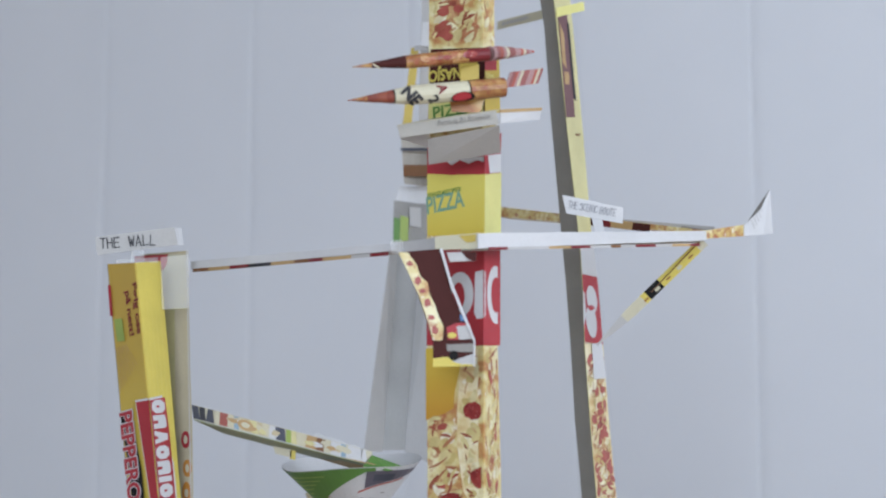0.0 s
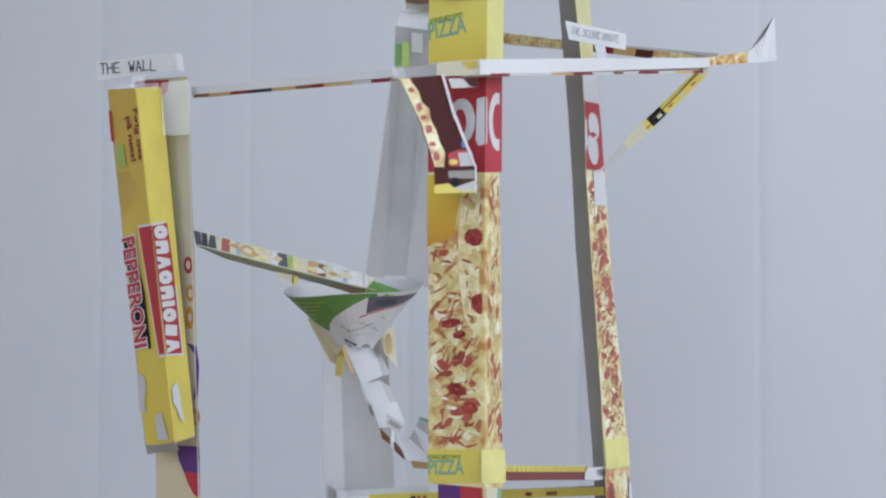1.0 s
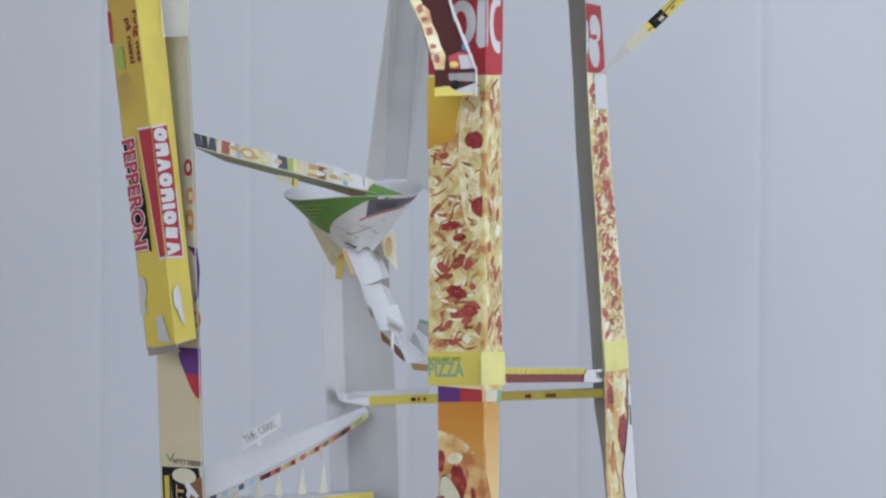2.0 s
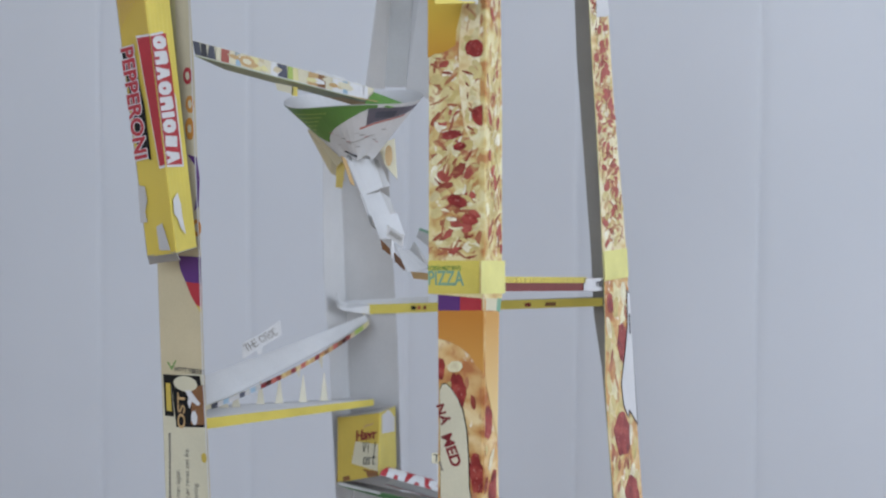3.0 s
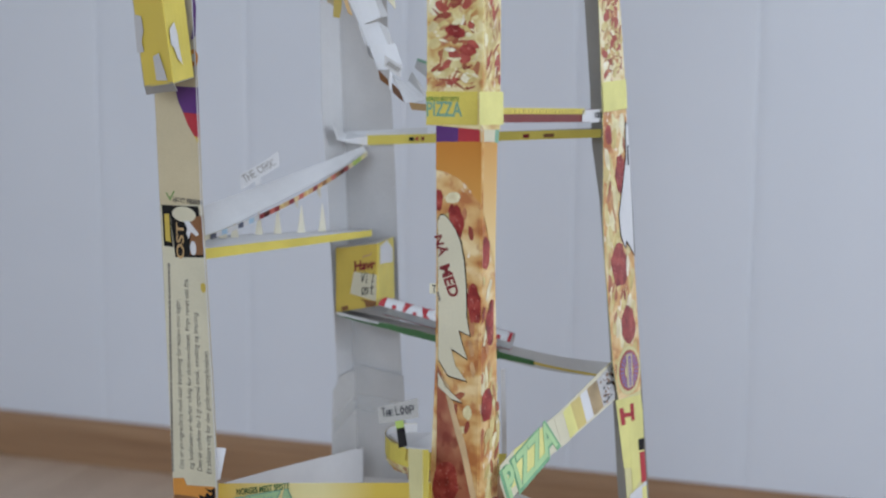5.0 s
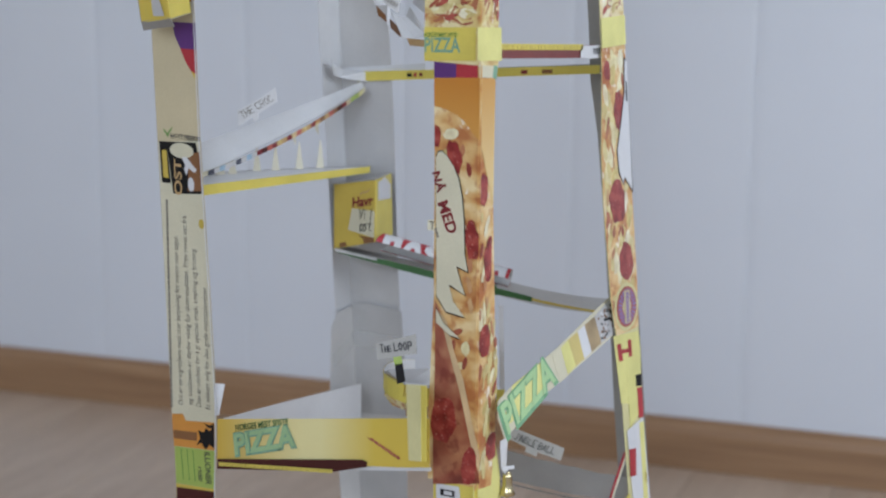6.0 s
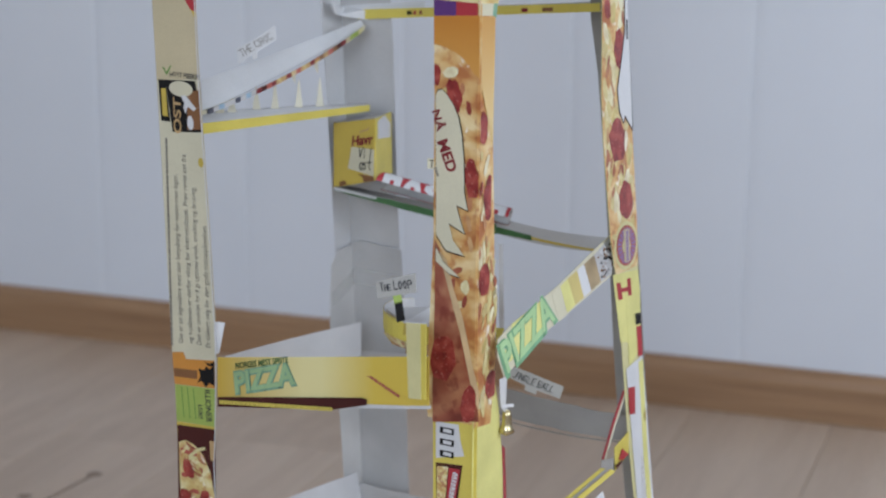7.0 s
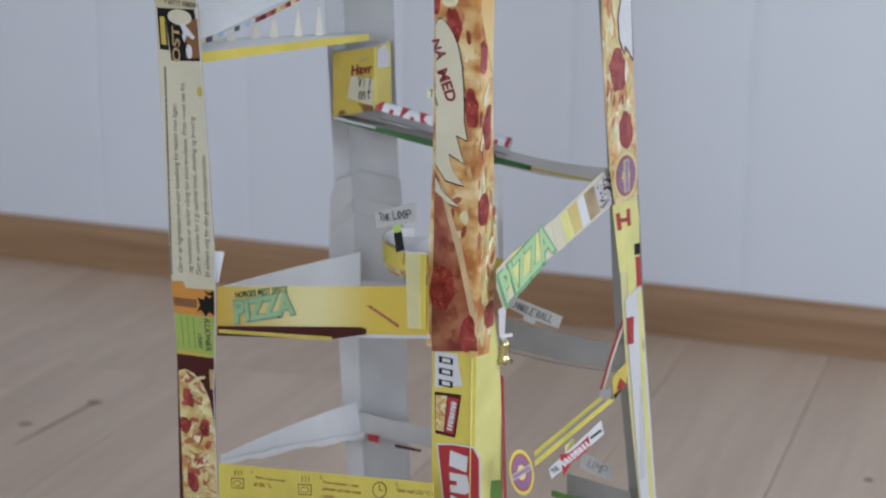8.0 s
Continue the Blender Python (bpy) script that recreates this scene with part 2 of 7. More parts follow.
class Wrap:
    """The side of a roll: u along it from its start, v round it, up from the line that faces the room."""

    def __init__(self, start, end, radius, facing=-12.0):
        self.o, self.radius, self.facing = Vector(start), radius, facing
        self.axis = (Vector(end) - self.o).normalized()
        side = self.axis.cross(UP).normalized()
        self.side = side if side.y < 0 else -side
        top = self.axis.cross(self.side)
        self.top = top if top.z > 0 else -top

    def at(self, u, v, out=0.0):
        a = v / self.radius + radians(self.facing)
        return self.o + self.axis * u + (self.side * math.cos(a) + self.top * math.sin(a)) * (self.radius + out)


# letters as pen strokes on a grid four wide and six high
PEN = {"T": "06 46|26 20", "H": "06 00|46 40|03 43", "E": "46 06 00 40|03 33", "W": "06 10 24 30 46", "A": "00 26 40|12 32", "L": "06 00 40",
       "O": "26 15 03 11 20 31 43 35 26", "P": "00 06 36 45 43 03", "C": "45 26 05 01 20 41", "R": "00 06 36 45 43 03|23 40", "J": "46 41 20 01",
       "I": "26 20", "N": "00 06 40 46", "G": "45 26 04 01 20 41 43 23", "B": "00 06 36 45 33 03|33 42 30 00", "S": "45 26 05 24 43 41 20 01",
       "U": "06 01 20 41 46", "M": "00 06 23 46 40", "V": "06 20 46", "i": "14 10|16 15", "o": "14 03 01 10 30 41 43 34 14",
       "s": "34 14 03 32 31 20 00", "t": "26 21 30 40|04 44"}


def handwriting(body, face, u, v, wide, high, material, parent, turn=0.0, weight=0.0008, out=0.0009, small=(), seed=1):
    """Words drawn with a pen on a face, their middle at (u, v); small: which letters are lower than the rest."""
    r, bm, x = random.Random(seed), bmesh.new(), 0.0
    strokes = []
    for k, ch in enumerate(body):
        size = 0.72 if k in small else 1.0
        if ch in PEN:
            lean, drop = r.uniform(-0.05, 0.12), r.uniform(-0.04, 0.04)
            for run in PEN[ch].split("|"):
                pts = [(int(q[0]) / 4, int(q[1]) / 6) for q in run.split()]
                strokes.append([(x + (a * 0.72 + lean * b + r.uniform(-0.03, 0.03)) * size, (b + r.uniform(-0.03, 0.03)) * size + drop) for a, b in pts])
        x += (0.55 if ch in " Ii" else 1.0) * size
    fit, c, s = wide / x, math.cos(radians(turn)), math.sin(radians(turn))
    level = 0
    for run in strokes:
        pts = [Vector(((a * fit - wide / 2), (b - 0.5) * high)) for a, b in run]
        for p, q in zip(pts, pts[1:]):
            d = (q - p).normalized() * weight * 0.5
            w = Vector((-d.y, d.x)) * r.uniform(0.8, 1.15)
            level += 1
            bm.faces.new([bm.verts.new(face.at(u + e.x * c - e.y * s, v + e.x * s + e.y * c, out + 0.000004 * level)) for e in (p - d - w, q + d - w, q + d + w, p - d + w)])
    return part("lettering", bm, material, parent)


def inside(p, ring):
    hit = False
    for (x0, y0), (x1, y1) in zip(ring, ring[1:] + ring[:1]):
        if (y0 > p[1]) != (y1 > p[1]) and p[0] < (x1 - x0) * (p[1] - y0) / (y1 - y0) + x0:
            hit = not hit
    return hit


def shred(r, long, wide):
    """A grated strip, bent, thinner towards its ends."""
    l, w, bend = long * r.uniform(0.45, 1.0), wide * r.uniform(0.6, 1.2), r.uniform(-0.5, 0.5)
    line = [((k / 4 - 0.5) * l, bend * l * (k / 4 - 0.5) ** 2, w * (0.35, 0.9, 1.0, 0.8, 0.3)[k] * r.uniform(0.8, 1.2)) for k in range(5)]
    return [(a, b - h / 2) for a, b, h in line] + [(a, b + h / 2) for a, b, h in reversed(line)]


def chunk(r, long, wide):
    """A diced bit with dull corners."""
    l, w = long * r.uniform(0.6, 1.0), wide * r.uniform(0.6, 1.0)
    n = 11
    return [(l / 2 * math.cos(6.283 * k / n) * r.uniform(0.78, 1.12), w / 2 * math.sin(6.283 * k / n) * r.uniform(0.75, 1.15)) for k in range(n)]


def scatter(face, ring, shape, long, wide, count, material, parent, seed, out, slant=0.0, spread=90.0):
    """Many printed bits inside an outline, in one mesh: slant and spread say which way they lie."""
    r, bm = random.Random(seed), bmesh.new()
    us, vs = [p[0] for p in ring], [p[1] for p in ring]
    for _ in range(count):
        cu, cv, turn = r.uniform(min(us), max(us)), r.uniform(min(vs), max(vs)), radians(slant + r.uniform(-spread, spread))
        c, s = math.cos(turn), math.sin(turn)
        pts = [(cu + a * c - b * s, cv + a * s + b * c) for a, b in shape(r, long, wide)]
        lift = r.uniform(0, 0.00006)
        if all(inside(p, ring) for p in pts):
            if material is HAM:
                ink("ham_bit", face, pts, material, parent, out + lift)
            else:
                bm.faces.new([bm.verts.new(face.at(a, b, out + lift)) for a, b in pts])
    if len(bm.faces):
        tagged(part("topping", bm, material, parent), kind="stuff")


def cheese_and_ham(face, ring, parent, seed, out, dense=1.0, scale=1.0):
    """The picture of a cheese and ham pizza on a face."""
    us, vs = [p[0] for p in ring], [p[1] for p in ring]
    area = (max(us) - min(us)) * (max(vs) - min(vs)) / (0.045 * 0.19) / scale ** 2
    k = lambda n: max(3, int(n * area * dense))
    scatter(face, ring, chunk, 0.020 * scale, 0.0075 * scale, k(75), SHRED, parent, seed, out, 25, 50)
    scatter(face, ring, chunk, 0.015 * scale, 0.0085 * scale, k(95), MELT, parent, seed + 1, out + 0.00008, 20, 60)
    scatter(face, ring, shred, 0.017 * scale, 0.0024 * scale, k(130), SHRED, parent, seed + 2, out + 0.00016, 25, 65)
    scatter(face, ring, chunk, 0.0135 * scale, 0.0068 * scale, k(36), HAM, parent, seed + 3, out + 0.00024, 10, 45)
    scatter(face, ring, shred, 0.012 * scale, 0.0028 * scale, k(80), MELT, parent, seed + 4, out + 0.0005, 30, 60)


def slice_of_pepperoni(face, cu, cv, ru, rv, turn, parent, out, seed=1, keep=None):
    """A printed slice of pepperoni, uneven at its rim."""
    r = random.Random(seed)
    c, s = math.cos(radians(turn)), math.sin(radians(turn))
    pts = []
    for a, b in oval(0, 0, ru, rv, 18):
        f = r.uniform(0.84, 1.08)
        u, v = cu + (a * c - b * s) * f, cv + (a * s + b * c) * f
        if keep:
            u, v = max(keep[0], min(keep[1], u)), max(keep[2], min(keep[3], v))
        pts.append((u, v))
    ink("pepperoni_slice", face, pts, PEPPERONI, parent, out)


def strip(a, b, ha, hb=None, lean=0.0, thick=0.0006, bow=0.0, n=12, rough=0.0, seed=1, side=0.0):
    """A band of card whose upper edge runs from a to b and that is ha to hb high. lean: degrees off the plumb, its foot
    towards the viewer; bow: how far its middle drops; side: how far its middle swings out."""
    r, bm = random.Random(seed), bmesh.new()
    a, b = Vector(a), Vector(b)
    along = (b - a).normalized()
    level = Vector((along.y, -along.x, 0)).normalized()
    down = (-UP * math.cos(radians(lean)) + level * math.sin(radians(lean)))
    out = along.cross(down).normalized()
    rows = []
    for i in range(n + 1):
        t = i / n
        arc = 4 * t * (1 - t)
        p = a.lerp(b, t) - UP * bow * arc + level * side * arc
        h = ha + ((ha if hb is None else hb) - ha) * t
        q = p + down * (h + r.uniform(-rough, rough))
        p = p + down * r.uniform(-rough, rough)
        rows.append([bm.verts.new(w) for w in (p, q, q + out * thick, p + out * thick)])
    for r0, r1 in zip(rows, rows[1:]):
        for k in range(4):
            bm.faces.new((r0[k], r0[(k + 1) % 4], r1[(k + 1) % 4], r1[k]))
    bm.faces.new(rows[0][::-1])
    bm.faces.new(rows[-1])
    bmesh.ops.recalc_face_normals(bm, faces=bm.faces)
    return bm


def strip_face(a, b, lean=0.0):
    """The viewer's side of a strip: u from a to b, v down from its upper edge as minus."""
    a, b = Vector(a), Vector(b)
    along = (b - a).normalized()
    level = Vector((along.y, -along.x, 0)).normalized()
    down = (-UP * math.cos(radians(lean)) + level * math.sin(radians(lean)))
    f = Face(a, along, -down)
    return f


def tube(points, radius, sides=8, closed=True):
    """A rod along points."""
    bm, rings = bmesh.new(), []
    points = [Vector(p) for p in points]
    for i, p in enumerate(points):
        d = (points[min(i + 1, len(points) - 1)] - points[max(i - 1, 0)]).normalized()
        x = d.orthogonal().normalized()
        y = d.cross(x)
        rr = radius[i] if isinstance(radius, (list, tuple)) else radius
        rings.append([bm.verts.new(p + (x * math.cos(2 * math.pi * k / sides) + y * math.sin(2 * math.pi * k / sides)) * rr) for k in range(sides)])
    for r0, r1 in zip(rings, rings[1:]):
        for k in range(sides):
            bm.faces.new((r0[k], r0[(k + 1) % sides], r1[(k + 1) % sides], r1[k]))
    if closed:
        bm.faces.new(rings[0][::-1])
        bm.faces.new(rings[-1])
    bmesh.ops.recalc_face_normals(bm, faces=bm.faces)
    return bm


# ---- the room ----
def local(ob):
    ob.matrix_world = ROOM
    return ob


def build_room():
    wall = local(part("wall_north", block(bmesh.new(), S0, S1, -0.12, -0.012, 0, HIGH), WALL))
    tagged(wall, "white painted wall behind grooved panels", "wall", kind="structure")
    bm = bmesh.new()
    prof = [(0.0002, -0.011), (0.0002, -0.0010), (0.0012, -0.0009), (0.0100, -0.0002), (0.0140, 0.0), (0.2440, 0.0), (0.2468, -0.0004), (0.2478, -0.0010), (0.2478, -0.011)]
    ends = [[bm.verts.new((s, d, z)) for s, d in prof] for z in (0, HIGH)]
    for i in range(len(prof)):
        j = (i + 1) % len(prof)
        bm.faces.new((ends[0][i], ends[0][j], ends[1][j], ends[1][i]))
    bmesh.ops.recalc_face_normals(bm, faces=bm.faces)
    mesh = bpy.data.meshes.new("wall_panel")
    bm.to_mesh(mesh)
    bm.free()
    mesh.materials.append(WALL)
    k = math.floor(S0 / 0.248)
    while (k + 1) * 0.248 < S1:
        panel = new("wall_panel", mesh)
        panel.parent, panel.location = wall, (k * 0.248, 0, 0)
        k += 1
    floor = local(part("floor", block(bmesh.new(), S0, S0 + 28 * 0.19 + 0.18, -0.12, D1 + 0.1, -0.1, -0.004), FLOOR))
    tagged(floor, "light oak laminate floor with long boards", "floor", kind="structure")
    r = random.Random(4)
    bm = block(bmesh.new(), 0.0005, 0.1895, 0.0006, 1.2294, -0.004, 0)
    bmesh.ops.bevel(bm, geom=[e for e in bm.edges if min(v.co.z for v in e.verts) > -0.001], offset=0.0008, segments=1, affect="EDGES")
    mesh = bpy.data.meshes.new("floor_board")
    bm.to_mesh(mesh)
    bm.free()
    mesh.materials.append(FLOOR)
    for row in range(28):
        y = 0.0
        while y < D1 - 0.01:
            long = min(1.23 if y else r.uniform(0.25, 1.23), D1 - y)
            board = new("floor_board", mesh)
            board.parent, board.location, board.scale = floor, (S0 + row * 0.19, y, 0), (1, long / 1.23, 1)
            y += long
    bm = bmesh.new()
    prof = [(0.0, 0.0), (0.014, 0.0), (0.014, 0.052), (0.012, 0.061), (0.007, 0.067), (0.002, 0.070), (0.0, 0.070)]
    ends = [[bm.verts.new((s, d, z + 0.0005)) for d, z in prof] for s in (S0, S1)]
    for i in range(len(prof)):
        j = (i + 1) % len(prof)
        bm.faces.new((ends[0][i], ends[0][j], ends[1][j], ends[1][i]))
    bmesh.ops.recalc_face_normals(bm, faces=bm.faces)
    tagged(local(part("baseboard", bm, OAK)), "brown oak baseboard along the panelled wall", "baseboard", kind="structure")
    bm = block(bmesh.new(), S0, S1, -0.12, D1 + 0.12, HIGH, HIGH + 0.1)
    tagged(local(part("ceiling", bm, WHITE)), "plain white ceiling", "ceiling", kind="structure")
    bm = block(bmesh.new(), S0 - 0.12, S0, -0.12, D1 + 0.12, 0, HIGH)
    tagged(local(part("wall_west", bm, WALL)), "plain white painted wall", "wall", kind="structure")
    for name, where in (("wall_east", "e"), ("wall_south", "s")):
        bm = bmesh.new()
        c0, c1 = (1.1, 3.1) if where == "e" else (-0.1, 1.9)
        a0, a1 = (-0.12, D1 + 0.12) if where == "e" else (S0, S1)
        for lo, hi, z0, z1 in ((a0, c0, 0, HIGH), (c1, a1, 0, HIGH), (c0, c1, 0, 0.8), (c0, c1, 2.1, HIGH)):
            if where == "e":
                block(bm, S1, S1 + 0.12, lo, hi, z0, z1)
            else:
                block(bm, lo, hi, D1, D1 + 0.12, z0, z1)
        tagged(local(part(name, bm, WALL)), "plain white wall with a wide window opening", "wall", kind="structure")


build_room()

# ---- the tower: folded box card, taped together ----
FACING = {}


def K(d):
    """The upright plane d metres ahead, square to the camera's first view."""
    return FACING.setdefault(d, Face((0, d, 0), (1, 0, 0), UP))


def card4(a, b, c, d, thick=0.0006, n=1, bulge=0.0):
    """A piece of card by its four corners, bulging a little between them."""
    a, b, c, d = (Vector(p) for p in (a, b, c, d))
    out = (b - a).cross(d - a).normalized()
    bm, rows = bmesh.new(), []
    for i in range(n + 1):
        t = i / n
        lift = out * bulge * 4 * t * (1 - t)
        p, q = a.lerp(b, t) + lift, d.lerp(c, t) + lift
        rows.append([bm.verts.new(w) for w in (p, q, q - out * thick, p - out * thick)])
    for r0, r1 in zip(rows, rows[1:]):
        for k in range(4):
            bm.faces.new((r0[k], r0[(k + 1) % 4], r1[(k + 1) % 4], r1[k]))
    bm.faces.new(rows[0][::-1])
    bm.faces.new(rows[-1])
    bmesh.ops.recalc_face_normals(bm, faces=bm.faces)
    return bm


def middle(points):
    return sum(p[0] for p in points) / len(points), sum(p[1] for p in points) / len(points)


def patches(face, u0, u1, v0, v1, materials, parent, seed=1, out=0.0007):
    """Pictures cut through by the scissors: a row of printed fields along a strip."""
    r = random.Random(seed)
    cuts = [0.0]
    for _ in materials:
        cuts.append(cuts[-1] + r.uniform(0.6, 1.4))
    for m, c0, c1 in zip(materials, cuts, cuts[1:]):
        a, b = u0 + (u1 - u0) * c0 / cuts[-1], u0 + (u1 - u0) * c1 / cuts[-1]
        k = r.uniform(-0.25, 0.25) * (v1 - v0)
        ink("print", face, [(a, v0), (b, v0), (b + k, v1), (a + k, v1)], m, parent, out)


def marks(face, start, end, high, kinds, material, parent, out=0.0009):
    """Plain shapes in a row, in place of a trade name: o lozenge with a slot, n slab with a notch, a wedge, i bar, s leaning slab."""
    a, b = Vector(start), Vector(end)
    d = (b - a).normalized()
    up = Vector((-d.y, d.x))
    sizes = [0.42 if k == "i" else 1.0 for k in kinds]
    step, x = (b - a).length / (sum(sizes) + 0.14 * len(kinds)), 0.0
    for k, w in zip(kinds, sizes):
        w *= step
        bm = bmesh.new()

        def poly(*pts):
            bm.faces.new([bm.verts.new((*(a + d * (x + p * w) + up * (q - 0.5) * high), 0)) for p, q in pts])
        if k == "o":
            poly((0, 0.28), (0.26, 0), (0.42, 0), (0.42, 1), (0.26, 1), (0, 0.72))
            poly((0.42, 0), (0.58, 0), (0.58, 0.34), (0.42, 0.34))
            poly((0.42, 0.58), (0.58, 0.58), (0.58, 1), (0.42, 1))
            poly((0.58, 0), (0.74, 0), (1, 0.28), (1, 0.72), (0.74, 1), (0.58, 1))
        elif k == "n":
            poly((0, 0), (0.4, 0), (0.4, 0.36), (0.4, 1), (0, 0.92))
            poly((0.4, 0.36), (0.62, 0.36), (0.62, 1), (0.4, 1))
            poly((0.62, 0), (1, 0), (1, 0.8), (0.85, 1), (0.62, 1))
        elif k == "a":
            poly((0, 0), (0.38, 0), (0.44, 0.26), (0.44, 1), (0.3, 1))
            poly((0.44, 0.26), (0.60, 0.26), (0.60, 1), (0.44, 1))
            poly((0.66, 0), (1, 0), (0.74, 1), (0.60, 1), (0.60, 0.26))
        elif k == "s":
            poly((0, 0.08), (0.8, 0), (1, 0.9), (0.2, 1))
        else:
            poly((0, 0), (1, 0), (1, 1), (0, 1))
        if isinstance(face, Wrap):
            for q in range(1, 8):
                cut = a + up * (q / 8 - 0.5) * high
                bmesh.ops.bisect_plane(bm, geom=bm.verts[:] + bm.edges[:] + bm.faces[:], plane_co=(*cut, 0), plane_no=(*up, 0))
        for vert in bm.verts:
            vert.co = face.at(vert.co.x, vert.co.y, out)
        part("emblem", bm, material, parent)
        x += w + 0.14 * step


def round_emblem(face, u, v, ru, rv, parent, out, rim=None):
    """A round cheese mark: yellow rim, brick ring with mauve rays, pale heart."""
    mauve = bpy.data.materials.get("mauve_ring_print") or card_material("mauve_ring_print", (0.27, 0.18, 0.36))
    for k, (f, m_) in enumerate(((1.0, rim or STRAW), (0.84, ROSE), (0.34, STRAW))):
        ink("emblem", face, oval(u, v, ru * f, rv * f), m_, parent, out + 0.00012 * k)
    bm = bmesh.new()
    for k in range(22):
        a = 2 * math.pi * k / 22
        p = [(f * ru * math.cos(a + e), f * rv * math.sin(a + e)) for f, e in ((0.40, -0.09), (0.74, -0.10), (0.74, 0.10), (0.40, 0.09))]
        bm.faces.new([bm.verts.new(face.at(u + x, v + y, out + 0.0006)) for x, y in p])
    tagged(part("emblem", bm, mauve, parent), kind="stuff")
    return mauve


def sign(face, outline, body, mid, wide, high, turn, label, paper=None, ink_=None, stem=None, stem_material=None, weight=0.0009, small=()):
    """A hand-lettered paper sign, on a stem."""
    s = thing("sign", face.at(*middle(outline)), label, "sign", "paper signs")
    board = part("board", plate(face, outline, 0, 0.0005), paper or WHITE, s)
    if body:
        handwriting(body, face, mid[0], mid[1], wide, high, ink_ or INK, board, turn, weight, small=small, seed=len(body))
    if stem:
        part("stem", plate(face, stem, -0.0006, 0.0005), stem_material or WHITE, s)
    return s


FL = Face((0.028, 1.25, 0), (0.861, -0.508, 0), (0, 0, 1))
FR = Face((0.028, 1.25, 0), (0.508, 0.861, 0), (0, 0, 1))
LF = Face((-0.2, 1.39, 0), (0.861, -0.508, 0), (-0.03, 0, 1))
LS = Face((-0.2, 1.39, 0), (0.508, 0.861, 0), (-0.03, 0, 1))
RP = Face((0.204, 1.454, 0), (0.508, 0.861, 0), (-0.086, 0, 1))
RG = Face((0.204, 1.454, 0), (0.861, -0.508, 0), (-0.086, 0, 1))
BL = Face((-0.0625, 1.594, 0), (0.508, 0.861, 0), (-0.038, 0, 1))
BR = Face((-0.0625, 1.594, 0), (0.861, -0.508, 0), (-0.038, 0, 1))

# front corner post
post = thing("corner_post", (0.028, 1.25, 0), "corner post of cut-up pizza boxes printed with pizza and yellow", "post", "corner posts of the tower")
up_l = part("upper_panel", plate(FL, [(0, 0.668), (0, 1.32), (-0.0435, 1.32), (-0.0440, 1.11), (-0.0455, 0.99), (-0.0450, 0.83), (-0.0445, 0.669)]), PIZZA, post, "card printed with cheese and ham pizza")
up_r = part("upper_panel", plate(FR, [(0, 0.668), (0.0255, 0.666), (0.0235, 0.80), (0.0190, 0.90), (0.0205, 0.99), (0.0165, 1.11), (0.0165, 1.32), (0, 1.32)]), PIZZA, post, "card printed with cheese and ham pizza")
mid_l = part("middle_panel", plate(FL, [(0.001, 0.362), (0.001, 0.6675), (-0.0375, 0.6675), (-0.0365, 0.6), (-0.0365, 0.5), (-0.0405, 0.41), (-0.0405, 0.362)], -0.001), PIZZA_RED, post, "card printed with pepperoni pizza")
mid_r = part("middle_panel", plate(FR, [(0, 0.360)] + [(0.0245, 0.3569), (0.0297, 0.4015), (0.0295, 0.4319), (0.0275, 0.4623), (0.0262, 0.4962), (0.0238, 0.5381), (0.0214, 0.5791), (0.0203, 0.6225), (0.0231, 0.6544)] + [(0.0240, 0.6675), (0, 0.6675)], -0.001), PIZZA_RED, post, "card printed with pepperoni pizza")
# lower panels: the right one's paler lemon puts its light into the colour
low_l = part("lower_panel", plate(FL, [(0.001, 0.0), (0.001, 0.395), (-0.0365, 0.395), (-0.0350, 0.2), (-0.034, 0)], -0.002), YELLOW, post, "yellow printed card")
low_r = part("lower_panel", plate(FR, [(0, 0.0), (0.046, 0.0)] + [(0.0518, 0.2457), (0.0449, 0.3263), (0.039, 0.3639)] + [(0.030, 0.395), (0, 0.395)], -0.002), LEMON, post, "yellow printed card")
# upper pictures
ink("print", FL, [(-0.0424, 1.1008), (0.0023, 1.0965), (0.0021, 1.0497), (-0.0438, 1.0525)], MAROON, up_l)
ink("print", FR, [(-0, 1.0967), (0.0232, 1.1021), (0.0245, 1.0543), (-0.0003, 1.0499)], GOLD, up_r)
lettering("lettering", "NASJO", FL, -0.0306, 1.0820, 0.0270, 0.0110, YELLOW, up_l, 180, 0.0009, bold=0.03)
ink("print", FL, [(-0.0190, 1.0897), (-0.0037, 1.0870), (-0.0037, 1.0756), (-0.0185, 1.0781)], GOLD, up_l, 0.0009)
ink("print", FL, [(-0.0438, 1.0628), (0.0008, 1.0612), (0.0007, 1.0426), (-0.0443, 1.0443)], LEMON, up_l, 0.0008)
lettering("lettering", "PIZZA", FL, -0.0223, 1.0547, 0.036, 0.009, GREEN, up_l, 3, 0.0011)
lettering("lettering", "OST", FR, 0.0085, 1.0760, 0.0130, 0.0080, LEMON, up_r, 180, 0.0009, bold=0.03)
ink("print", FR, [(-0, 1.0947), (0.019, 1.0995), (0.0189, 1.0842), (-0.0001, 1.0804)], RED, up_r, 0.0008)
ink("print", FL, [(-0.0452, 1.0362), (0.002, 1.0335), (0.002, 1.0058), (-0.0251, 1.0077), (-0.0452, 1.0103)], RED, up_l)
ink("print", FL, [(-0.0428, 1.0183), (-0.0297, 1.0183), (-0.0251, 1.0146), (-0.0181, 1.0177), (-0.0112, 1.0146), (-0.0044, 1.0164), (0.0011, 1.0147), (0.0011, 1.0183), (-0.0428, 1.0216)], WHITE, up_l, 0.0008)
